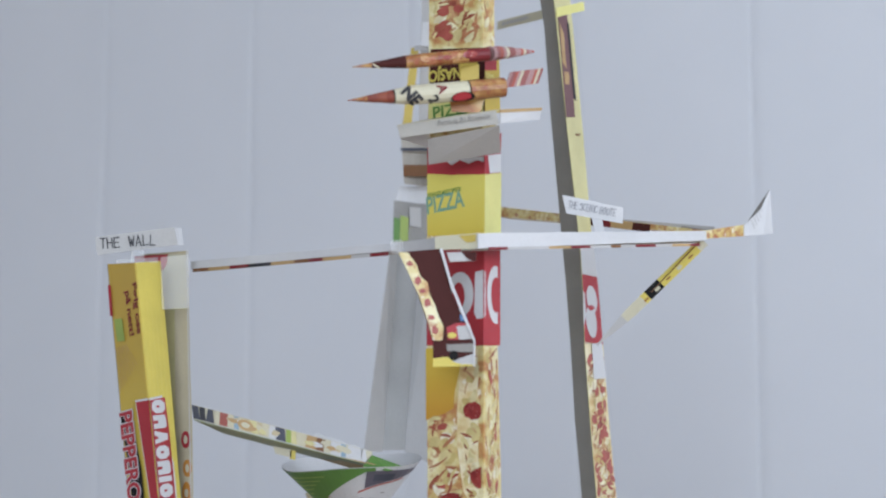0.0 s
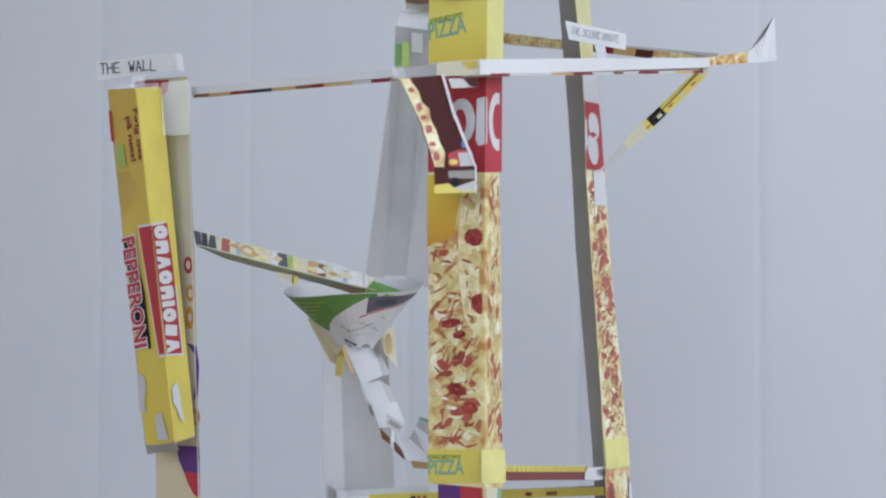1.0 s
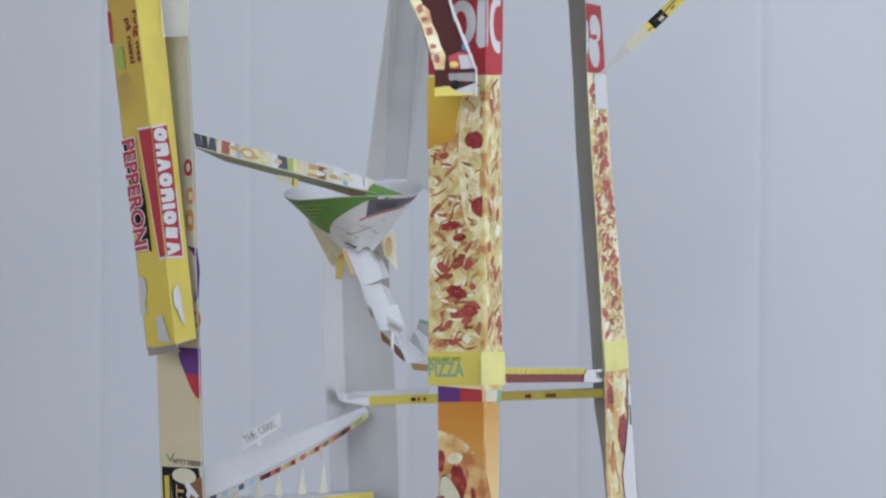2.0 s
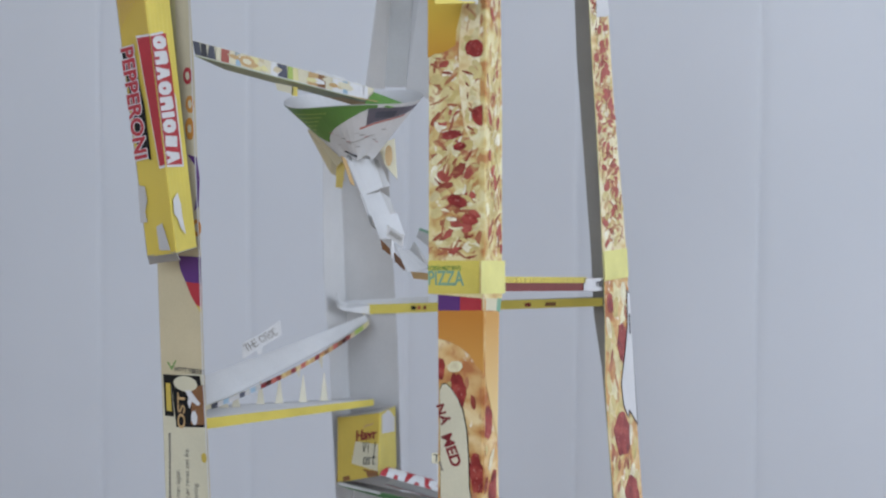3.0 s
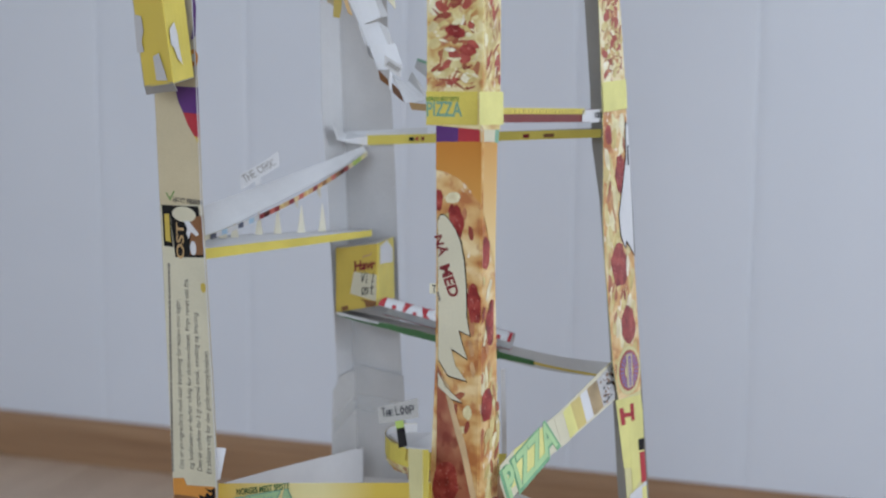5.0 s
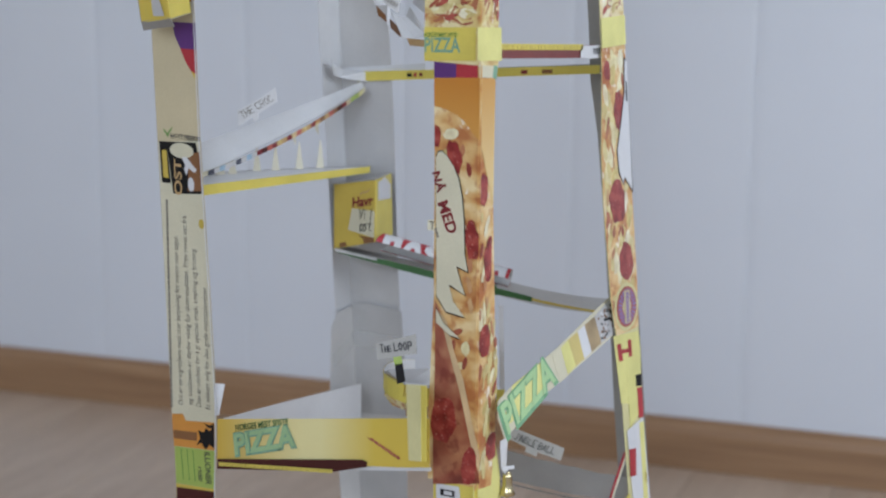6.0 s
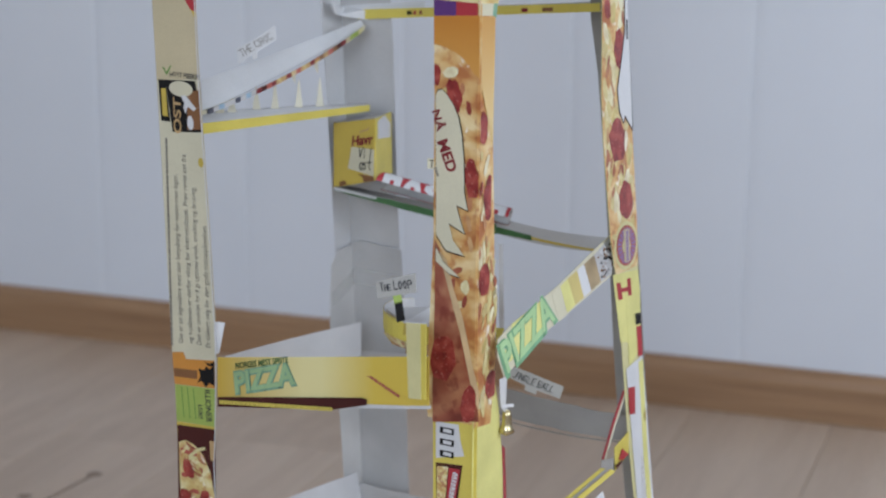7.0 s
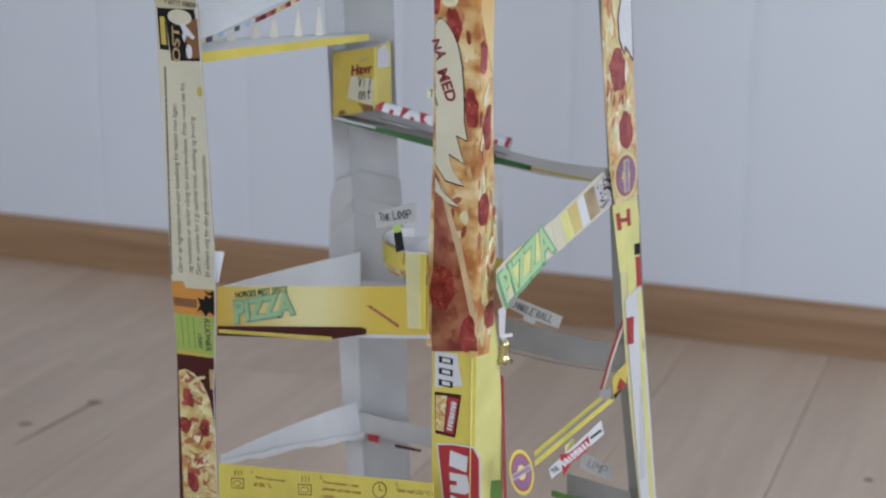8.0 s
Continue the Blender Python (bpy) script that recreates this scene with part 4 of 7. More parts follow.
LOWPIZZA = [(0.0016, 0.2996), (0.0087, 0.3024), (0.0172, 0.3002), (0.0264, 0.2922), (0.0323, 0.2789), (0.0351, 0.2600), (0.0352, 0.2355), (0.0342, 0.1951), (-0.0014, 0.1869), (0.0001, 0.2478)]
ink("print", LF, LOWPIZZA, PIZZA, lp, 0.0014)
cheese_and_ham(LF, LOWPIZZA, lp, 61, 0.0016, 0.55, 0.9)
for x_, y_, a_, b_, turn in ((0.0105, 0.2785, 0.0055, 0.0085, 20), (0.0262, 0.2557, 0.005, 0.0085, -10), (0.0052, 0.2538, 0.0055, 0.0075, 0), (0.0105, 0.2052, 0.006, 0.009, 10)):
    slice_of_pepperoni(LF, x_, y_, a_, b_, turn, lp, 0.0023, int(y_ * 9999), (0.0005, 0.034, 0.14, 0.30))
ink("print", LF, [(0.0113, 0.2903), (0.0211, 0.2980), (0.0292, 0.3005), (0.0291, 0.2981), (0.0214, 0.2952), (0.0165, 0.2908), (0.0205, 0.2892), (0.0122, 0.2861)], STRAW, lp, 0.0023)
ink("print", LF, [(0.0331, 0.3066), (0.0382, 0.3066), (0.0371, 0.2895), (0.0331, 0.2897)], TAN, lp, 0.0014)
part("flap", card4((-0.1725, 1.3520, 0.4104), (-0.1660, 1.3600, 0.4078), (-0.1710, 1.3600, 0.3829), (-0.1727, 1.3520, 0.3829), bulge=0.002, n=4), WHITE, post)

# right corner post
post = thing("corner_post", (0.204, 1.454, 0), "leaning corner post of pizza box card, bare grey inside", "post", "corner posts of the tower")
part("panel", plate(RG, [(0, 0), (0, 1.32)] + [(-0.0320, 1.32)] + [(-0.0228, 1.1708), (-0.0246, 1.099), (-0.0252, 1.0138), (-0.0254, 0.9576), (-0.0266, 0.9021)] + [(-0.0291, 0.8445), (-0.0294, 0.757), (-0.0295, 0.6833), (-0.0311, 0.6371)] + [(-0.0275, 0.594), (-0.0267, 0.5281)] + [(-0.027, 0.4295), (-0.028, 0.3552), (-0.0276, 0.2946), (-0.0227, 0.1756)] + [(-0.028, 0)], -0.0008), GREY, post, "bare grey inside of the card")
RIGHT = [(0.0000, 0.0000), (0.0002, 0.1670), (-0.0026, 0.2180), (-0.0056, 0.2700), (-0.0053, 0.3600), (-0.0030, 0.4340), (-0.0005, 0.4800), (0.0000, 0.5600), (0.0012, 0.6400), (0.0040, 0.6900), (0.0030, 0.7570), (0.0013, 0.8000), (0.0017, 0.8400), (0.0042, 0.9000), (0.0060, 0.9500), (0.0050, 0.9860), (0.0035, 1.0030), (0.0060, 1.0640), (0.0066, 1.1070), (0.0064, 1.3200)]
LEFT = [(-0.0280, 1.3200), (-0.0238, 1.1625), (-0.0231, 1.0885), (-0.0200, 0.9865), (-0.0228, 0.9470), (-0.0295, 0.9000), (-0.0327, 0.8386), (-0.0338, 0.7894), (-0.0365, 0.7314), (-0.0404, 0.6826), (-0.0408, 0.6680), (-0.0460, 0.6240), (-0.0522, 0.5885), (-0.0545, 0.5450), (-0.0528, 0.5050), (-0.0515, 0.4670), (-0.0442, 0.4280), (-0.0420, 0.3800), (-0.0412, 0.3400), (-0.0402, 0.3000), (-0.0349, 0.2390), (-0.0280, 0.1780), (-0.0260, 0.0000)]
rp = part("panel", plate(RP, RIGHT + LEFT), STRAW, post, "card printed with pizza, red and yellow")


def across(v0, v1):
    """The stretch of the post's printed face between two heights."""
    def edge(side, v):
        q = sorted(side, key=lambda p: p[1])
        return float(np.interp(v, [p[1] for p in q], [p[0] for p in q])), v
    mids = lambda side: sorted([p for p in side if v0 < p[1] < v1], key=lambda p: p[1])
    return [edge(RIGHT, v0)] + mids(RIGHT) + [edge(RIGHT, v1), edge(LEFT, v1)] + mids(LEFT)[::-1] + [edge(LEFT, v0)]


ink("print", RP, across(0.6915, 0.906), SLICE, rp, 0.0006)
cheese_and_ham(RP, across(0.693, 0.900), rp, 71, 0.0008, 0.9, 0.85)
scatter(RP, across(0.693, 0.900), chunk, 0.015, 0.009, 34, HAM, rp, 76, 0.0011, 30, 60)
ink("print", RP, [(-0.021, 1.1764), (-0.0031, 1.1786), (-0.0071, 1.0913), (-0.0231, 1.0885)], card_material("mauve_print", (0.18, 0.085, 0.09)), rp, 0.0008)
ink("print", RP, [(-0.0196, 1.1681), (-0.0132, 1.1601), (-0.0146, 1.1385), (-0.0142, 1.1305), (-0.0207, 1.1339), (-0.0195, 1.1493)], TAN, rp, 0.0010)
ink("print", RP, [(-0.019, 1.1272), (-0.0107, 1.1279), (-0.0118, 1.1178), (-0.0202, 1.1166)], TAN, rp, 0.0010)
ink("print", RP, [(-0.0057, 1.1713), (-0.0016, 1.1713), (-0.002, 1.1055), (-0.0069, 1.1069)], INK, rp, 0.0010)
part("lettering", bars(RP, -0.005, 1.0771, 0.010, 0.003, 1, 8, 0.001, 2, 0.6, 3), BROWN, rp)
ink("print", RP, across(0.9605, 0.9885), WHITE, rp)
ink("print", RP, across(0.905, 0.9610), RED, rp, label="red card with white marks")
ink("emblem", RP, oval(-0.0085, 0.9416, 0.0095, 0.0110), WHITE, rp, 0.0008)
ink("emblem", RP, oval(-0.0136, 0.9229, 0.0095, 0.0130), WHITE, rp, 0.0009)
ink("print", RP, [(-0.0203, 0.9346), (-0.0105, 0.9368), (-0.0048, 0.9346), (-0.0127, 0.9316)], RED, rp, 0.0011)
ink("emblem", RP, [(-0.0237, 0.9471), (-0.0211, 0.945), (-0.023, 0.9267), (-0.0291, 0.9172)], WHITE, rp, 0.0010)
ink("print", RP, [(-0.0187, 0.9044), (-0.0004, 0.9074), (0.0024, 0.8783), (-0.0208, 0.8763)], WHITE, rp, 0.0017)
ink("print", RP, across(0.6683, 0.6917), LEMON, rp, 0.0014, "plain yellow band")
ink("print", RP, across(0.436, 0.668), PIZZA_RED, rp, 0.0007, "card printed with pepperoni pizza")
scatter(RP, across(0.437, 0.667), chunk, 0.022, 0.012, 110, MELT, rp, 81, 0.00082, 80, 40)
scatter(RP, across(0.437, 0.667), chunk, 0.016, 0.0060, 34, SHRED, rp, 82, 0.00088, 80, 40)
for x_, y_, a_, b_, turn in ((-0.0156, 0.6159, 0.0105, 0.0165, 0), (-0.0292, 0.5441, 0.0155, 0.018, 0), (-0.0197, 0.4933, 0.014, 0.016, 0), (-0.0341, 0.6504, 0.006, 0.008, 0)):
    slice_of_pepperoni(RP, x_, y_, a_, b_, turn, rp, 0.00095, int(y_ * 9999), (-0.0535, 0.0, 0.44, 0.667))
ink("print", RP, [(-0.0023, 0.6585), (0.0026, 0.6558), (0.0007, 0.5471), (-0.0134, 0.5606), (-0.0164, 0.5555), (-0.0242, 0.5667), (-0.0253, 0.5852), (-0.0153, 0.6069), (-0.0062, 0.629)], BLACK, rp, 0.0012)
ink("print", RP, [(-0.0015, 0.657), (0.0024, 0.6544), (-0.001, 0.5497), (-0.0141, 0.563), (-0.0171, 0.5575), (-0.023, 0.5675), (-0.0243, 0.5851), (-0.0142, 0.6068), (-0.0052, 0.6289)], WHITE, rp, 0.0014, "white speech bubble")
part("lettering", bars(RP, -0.0016, 0.6308, 0.016, 0.004, 1, 85, 0.0016, 4, 0.8, 4), INK, rp)
MAUVE = round_emblem(RP, -0.0247, 0.4568, 0.0225, 0.0200, rp, 0.0012)
ink("emblem", RP, [(-0.0247 + a_, 0.4568 + b_) for a_, b_ in ((-0.0062, -0.013), (0.0045, -0.014), (0.0058, 0.013), (-0.0048, 0.014))], CREAM, rp, 0.0020)
part("lettering", bars(RP, -0.0247, 0.4568, 0.0250, 0.0060, 1, 86, 0.0023, 5, 0.8, 11), MAUVE, rp)
ink("print", RP, [(-0.0521, 0.4375), (-0.004, 0.432), (-0.0029, 0.4174), (-0.0067, 0.3701), (-0.0449, 0.3796)], LEMON, rp, 0.0009)
for q in ([(-0.0468, 0.4295), (-0.0393, 0.4288), (-0.037, 0.4141), (-0.0445, 0.4148)], [(-0.0263, 0.4289), (-0.0198, 0.4284), (-0.0195, 0.414), (-0.026, 0.4145)], [(-0.04, 0.4238), (-0.024, 0.4217), (-0.0233, 0.4182), (-0.0394, 0.4203)]):
    ink("emblem", RP, q, RED, rp, 0.0012)
ink("print", RP, [(-0.0303, 0.4181), (-0.0025, 0.4192), (-0.0062, 0.3662), (-0.0308, 0.3553)], LEMON, rp, 0.0010)
ink("print", RP, [(-0.0151, 0.3968), (-0.0041, 0.3952), (-0.0051, 0.3857), (-0.0151, 0.387)], BLACK, rp, 0.0012)
ink("print", RP, [(-0.0141, 0.3854), (-0.0042, 0.384), (-0.0047, 0.3585), (-0.0137, 0.3593)], RED, rp, 0.0012)
ink("print", RP, [(-0.0375, 0.3546), (-0.0047, 0.3585), (0.0045, 0.1525), (-0.0262, 0.1639)], WHITE, rp, 0.0011, "white printed back panel")
ink("print", RP, [(u - d_, v) for d_, side in ((-0.0002, 1), (0.0085, -1)) for u, v in ((0.0002, 0.150), (-0.0026, 0.218), (-0.0056, 0.270), (-0.0053, 0.355))[::side]], LEMON, rp, 0.0013)
ink("print", RP, [(-0.0361, 0.3381), (-0.023, 0.336), (-0.0256, 0.3129), (-0.0365, 0.315)], RED, rp, 0.0013)
part("lettering", bars(RP, -0.0175, 0.232, 0.085, 0.011, 3, 85, 0.0013, 6, 0.22, 22), GREY, rp)
ink("print", RP, [(-0.0089, 0.3107), (-0.0044, 0.3099), (-0.0053, 0.3011), (-0.0098, 0.3024)], GOLD, rp, 0.0013)

# back corner post, lower and upper lengths
post = thing("corner_post", (-0.0625, 1.594, 0), "sleeved corner post of bare card, coloured lit white and shaded grey", "post", "corner posts of the tower")
# light is in the colours: lit left panel white, shaded right panel grey
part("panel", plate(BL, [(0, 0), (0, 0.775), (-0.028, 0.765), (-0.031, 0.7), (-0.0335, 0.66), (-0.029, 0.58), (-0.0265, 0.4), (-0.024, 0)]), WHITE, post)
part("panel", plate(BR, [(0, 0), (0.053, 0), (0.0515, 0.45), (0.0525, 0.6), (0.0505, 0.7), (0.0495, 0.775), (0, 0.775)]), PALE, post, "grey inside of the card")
# sleeve likewise: paler colour on its lit side, greyer on its shaded side
part("sleeve", plate(BL, [(0, 0.0), (0, 0.418), (-0.027, 0.4165), (-0.038, 0.405), (-0.0418, 0.3774), (-0.0448, 0.3416), (-0.036, 0.28), (-0.025, 0.0)], 0.003), card_material("sleeve_lit_side", (0.56, 0.55, 0.53), 0.7, 0.08, 0.25), post)
part("sleeve", plate(BR, [(0, 0.0), (0.0505, 0.0), (0.0530, 0.18), (0.0550, 0.26), (0.0566, 0.366), (0.0551, 0.4187), (0.012, 0.4225), (0, 0.418)], 0.003), card_material("sleeve_shaded_side", (0.45, 0.44, 0.425), 0.75, 0.08, 0.25), post, "grey outer sleeve of the post")
part("tape", plate(BR, [(0, 0.382), (0.0562, 0.380), (0.0555, 0.395), (0, 0.396)], 0.0037, 0.0002), TAPE, post)
part("tape", plate(BL, [(0, 0.382), (-0.0405, 0.366), (-0.0395, 0.380), (0, 0.396)], 0.0037, 0.0002), TAPE, post)
post = thing("corner_post", (-0.045, 1.56, 0.775), "upper post length of grey card with white side flaps", "post", "corner posts of the tower")
part("panel", card4((-0.0398, 1.5600, 0.9942), (-0.0192, 1.5600, 0.9942), (-0.0330, 1.5600, 0.8197), (-0.0523, 1.5600, 0.8197)), card_material("post_board", (0.40, 0.40, 0.39), 0.75, 0.08, 0.25), post, "grey card")
part("flap", card4((-0.0453, 1.5300, 0.9903), (-0.0393, 1.5600, 0.9942), (-0.0518, 1.5600, 0.8183), (-0.0670, 1.5300, 0.8177)), PALE, post)
part("flap", card4((-0.0192, 1.5600, 0.9942), (-0.0068, 1.5400, 0.9916), (-0.0115, 1.5400, 0.8084), (-0.0329, 1.5600, 0.8183)), WHITE, post)
part("band", card4((-0.0426, 1.5500, 1.0349), (-0.0044, 1.5500, 1.0299), (-0.0044, 1.5500, 0.9929), (-0.0435, 1.5500, 0.9929)), card_material("scrap_board", (0.34, 0.33, 0.31), 0.7, 0.2, 0.2), post, "dull scrap with a green mark")
part("print", card4((-0.0425, 1.5480, 1.0197), (-0.0372, 1.5480, 1.0183), (-0.0376, 1.5480, 0.9985), (-0.0430, 1.5480, 0.9985)), GREEN, post)
part("print", card4((-0.0368, 1.5480, 1.0215), (-0.0300, 1.5480, 1.0195), (-0.0302, 1.5480, 0.9990), (-0.0372, 1.5480, 0.9990)), LIME, post)
part("print", card4((-0.0290, 1.5485, 1.0290), (-0.0190, 1.5485, 1.0280), (-0.0190, 1.5485, 1.0110), (-0.0285, 1.5485, 1.0120)), PALE, post)
part("band", card4((-0.0362, 1.5400, 1.0878), (-0.0068, 1.5300, 1.0859), (-0.0068, 1.5300, 1.0440), (-0.0332, 1.5400, 1.0476), n=6, bulge=0.004), card_material("scrap_print", (0.42, 0.38, 0.32), 0.5, 0.25), post, "curled grey and brown scrap")
for y_, a_, b_, m_ in ((0, (-0.0366, 1.5370, 1.0788), (-0.0078, 1.5270, 1.0769), SLATE), (1, (-0.0341, 1.5370, 1.0639), (-0.0077, 1.5270, 1.0621), BROWN)):
    part("print", strip(a_, b_, 0.0025 if y_ == 0 else 0.010, lean=0), m_, post)
part("band", card4((-0.0383, 1.5500, 1.0473), (-0.0044, 1.5500, 1.0473), (-0.0044, 1.5500, 1.0314), (-0.0412, 1.5500, 1.0334), n=4, bulge=0.002), WHITE, post)
part("strip", card4((-0.0278, 1.5500, 1.1704), (-0.0208, 1.5500, 1.1704), (-0.0276, 1.5500, 1.0997), (-0.0355, 1.5500, 1.0997)), GOLD, post)
part("strip", card4((-0.0252, 1.5450, 1.1706), (-0.0044, 1.5450, 1.1727), (-0.0044, 1.5450, 1.1676), (-0.0252, 1.5450, 1.1666)), PALE, post)
part("band", card4((-0.0178, 1.5400, 1.1906), (-0.0044, 1.5400, 1.1916), (-0.0044, 1.5400, 1.1684), (-0.0192, 1.5400, 1.1694)), WHITE, post)
part("panel", card4((-0.0181, 1.5600, 1.2473), (-0.0045, 1.5600, 1.2473), (-0.0044, 1.5600, 0.9942), (-0.0241, 1.5600, 0.9942)), PALE, post)

# ---- top of the tower ----
def beam(name, a, b, ha, hb, label, material, category="beam", group="", lean=0.0, bed=0.0, bed_material=None, **more):
    """A strip of card between two posts; with a bed, a channel that a marble can roll along."""
    t = thing(name, a, label, category, group)
    wall = part("side_wall" if bed else "band", strip(a, b, ha, hb, lean, **more), material, t)
    if bed:
        a2, b2 = Vector(a) - UP * ha, Vector(b) - UP * (ha if hb is None else hb)
        part("bed", strip(a2, b2, bed, bed, -88, bow=more.get("bow", 0.0)), bed_material or PALE, t)
        back = (b2 - a2).normalized().cross(UP).normalized() * -bed
        part("side_wall", strip(a2 + back + UP * ha * 0.8, b2 + back + UP * ha * 0.8, ha * 0.8, None, 0), PALE, t)
    return t, wall


TRACKS = "marble tracks"
# the first track, from the left post to the front post
A, B = (-0.1945, 1.3850, 0.9612), (-0.0326, 1.2620, 0.9592)
t, wall = beam("marble_track", A, B, 0.0062, 0.0054, "narrow white card track with a printed edge", WHITE, "track", TRACKS, bed=0.014, rough=0.0002)
f = strip_face(A, B)
patches(f, 0.002, 0.196, -0.0085, -0.0060, (BROWN, TAN, DARK_RED, INK, TAN, BROWN, DARK_RED, TAN, PALE, DARK_RED), wall, 3, 0.0002)
# cuff round the front post
t = thing("cuff", (-0.0055, 1.2350, 0.9556), "pale card cuff folded round the post", "cuff")
part("band", card4((-0.0332, 1.2550, 0.9583), (-0.0035, 1.2320, 0.9591), (-0.0035, 1.2320, 0.9501), (-0.0324, 1.2550, 0.9511), n=4, bulge=0.002), PALE, t)
cuff = part("band", card4((-0.0054, 1.2320, 0.9595), (0.0247, 1.2220, 0.9605), (0.0246, 1.2220, 0.9496), (-0.0054, 1.2320, 0.9501)), IVORY, t, "ivory card with a gold print")
part("print", card4((0.0108, 1.2260, 0.9591), (0.0224, 1.2220, 0.9597), (0.0223, 1.2220, 0.9546), (0.0162, 1.2240, 0.9541)), GOLD, cuff)
part("tape", card4((-0.0371, 1.2500, 0.9592), (-0.0284, 1.2500, 0.9600), (-0.0268, 1.2500, 0.9512), (-0.0354, 1.2500, 0.9496)), TAPE, t)
part("flap", card4((0.0023, 1.2220, 0.9472), (0.0228, 1.2260, 0.9481), (0.0224, 1.2260, 0.9419), (0.0046, 1.2220, 0.9406)), PALE, t)
part("flap", card4((0.0123, 1.2240, 0.9479), (0.0228, 1.2240, 0.9479), (0.0224, 1.2240, 0.9413), (0.0170, 1.2240, 0.9428)), MAROON, t)
# the long way round
A, B = (0.0239, 1.2200, 0.9602), (0.2051, 1.3950, 0.9864)
t, wall = beam("marble_track", A, B, 0.0106, 0.0075, "long white card track reaching far out past the post", WHITE, "track", TRACKS, bed=0.016, rough=0.00025)
f = strip_face(A, B)
patches(f, 0.01, 0.245, -0.0118, -0.0098, (DARK_RED, PALE, PALE, TAN, DARK_RED, PALE, BROWN, PALE, DARK_RED, PALE, TAN, DARK_RED), wall, 5, 0.0002)
A, B = (0.1994, 1.3920, 0.9855), (0.2429, 1.4300, 0.9968)
part("tip", strip(A, B, 0.006, 0.0095, thick=0.0007), PIZZA_FINE, t, "tip printed with pizza")
f = Face((0.2395, 1.4270, 0.9868), Vector((0.2667, 1.4500, 0.9913)) - Vector((0.2395, 1.4270, 0.9868)), UP)
curl = part("curl", card4((0.2397, 1.4270, 0.9954), (0.2553, 1.4400, 1.0097), (0.2571, 1.4400, 0.9895), (0.2395, 1.4270, 0.9868)), WHITE, t, "curled up end with faint print")
part("curl", card4((0.2553, 1.4400, 1.0097), (0.2647, 1.4470, 1.0274), (0.2667, 1.4500, 0.9918), (0.2571, 1.4400, 0.9895)), WHITE, t)
part("curl", card4((0.2411, 1.4300, 0.9958), (0.2657, 1.4550, 1.0283), (0.2566, 1.4450, 1.0086), (0.2482, 1.4400, 0.9968)), GREY, t, "shaded inside of the curl")
for k in range(5):
    u_ = 0.008 + 0.003 * k
    part("lettering", bars(f, u_ + 0.003, 0.008 + 0.0025 * k, 0.012, 0.0012, 1, -60, 0.0012, k, 0.7, 4), PALE, curl)
A, B = (0.0487, 1.5400, 1.0279), (0.2059, 1.4000, 0.9875)
t, wall = beam("marble_track", A, B, 0.0090, 0.0030, "thin brown pizza-printed track behind the posts", PIZZA_FINE, "track", TRACKS, bed=0.012, bed_material=PIZZA_FINE)
f = strip_face(A, B)
patches(f, 0.085, 0.16, -0.0068, -0.0004, (MAROON, DARK_RED, TAN, MAROON), wall, 4)
part("inside", strip((0.1722, 1.4500, 1.0015), (0.2083, 1.4100, 0.9894), 0.0035, 0.002), GREY, t)
part("side_wall", strip((-0.0427, 1.5700, 1.0366), (0.0487, 1.5400, 1.0279), 0.012, 0.009), PIZZA_FINE, t)
part("side_wall", strip((-0.0417, 1.5680, 1.0362), (-0.0227, 1.5630, 1.0345), 0.012, 0.011), CREAM, t)
part("print", strip((-0.0227, 1.5620, 1.0338), (-0.0178, 1.5600, 1.0335), 0.009), BLACK, t)
sign(K(1.33), [(0.0888, 1.0044), (0.1341, 0.9946), (0.1335, 0.9827), (0.0916, 0.9904)], "THE SCENIC ROUTE", (0.1112, 0.9938), 0.036, 0.0052, -11, "white paper sign faintly lettered THE SCENIC ROUTE", weight=0.0005, stem=[(0.1101, 0.9878), (0.1185, 0.9861), (0.12, 0.9759), (0.1133, 0.9759)], ink_=card_material("pencil", (0.30, 0.30, 0.32), 0.6, 0.1))
# brace under the tip
t = thing("brace", (0.1227, 1.4200, 0.9006), "thin slanting brace cut from yellow and black printed card", "brace")
P0, P1 = Vector((0.2040, 1.4000, 0.9790)), Vector((0.1213, 1.4250, 0.8992))
cols = (IVORY, YELLOW, YELLOW, YELLOW, BLACK, YELLOW, IVORY, IVORY, PALE, PALE)
cuts = (0, 0.06, 0.18, 0.32, 0.40, 0.52, 0.56, 0.66, 0.74, 0.86, 1.0)
for m_, c0, c1 in zip(cols, cuts, cuts[1:]):
    w0, w1 = (Vector((0.0030, 0.0, -0.0030)) * (1.0 - 0.9 * max(0, c - 0.7) / 0.3) for c in (c0, c1))
    p0, p1 = P0.lerp(P1, c0), P0.lerp(P1, c1)
    part("band", card4(p0 - w0, p0 + w0, p1 + w1, p1 - w1), m_, t)
P2 = Vector((0.1992, 1.3980, 0.9783))
for k in range(18):
    c0 = 0.05 + 0.034 * k
    p0, p1 = P0.lerp(P1, c0), P0.lerp(P1, c0 + 0.014 + 0.012 * (k % 3))
    w0 = Vector((0.0026, -0.0008, -0.0026)) * (0.16 + 0.2 * (k % 2))
    off = Vector((0.001, -0.0008, -0.001)) * (k % 3 - 1)
    part("print", card4(p0 - w0 + off, p0 + w0 + off, p1 + w0 + off, p1 - w0 + off, 0.0002), (BROWN, STRAW, RUST_INK, STRAW, MAROON, IVORY)[k % 6], t)
part("edge", card4(P2, P2 + Vector((0.002, 0, 0.001)), P0.lerp(P1, 0.45) + Vector((-0.0022, 0, -0.0016)), P0.lerp(P1, 0.45) + Vector((-0.0040, 0, -0.0030))), BROWN, t)
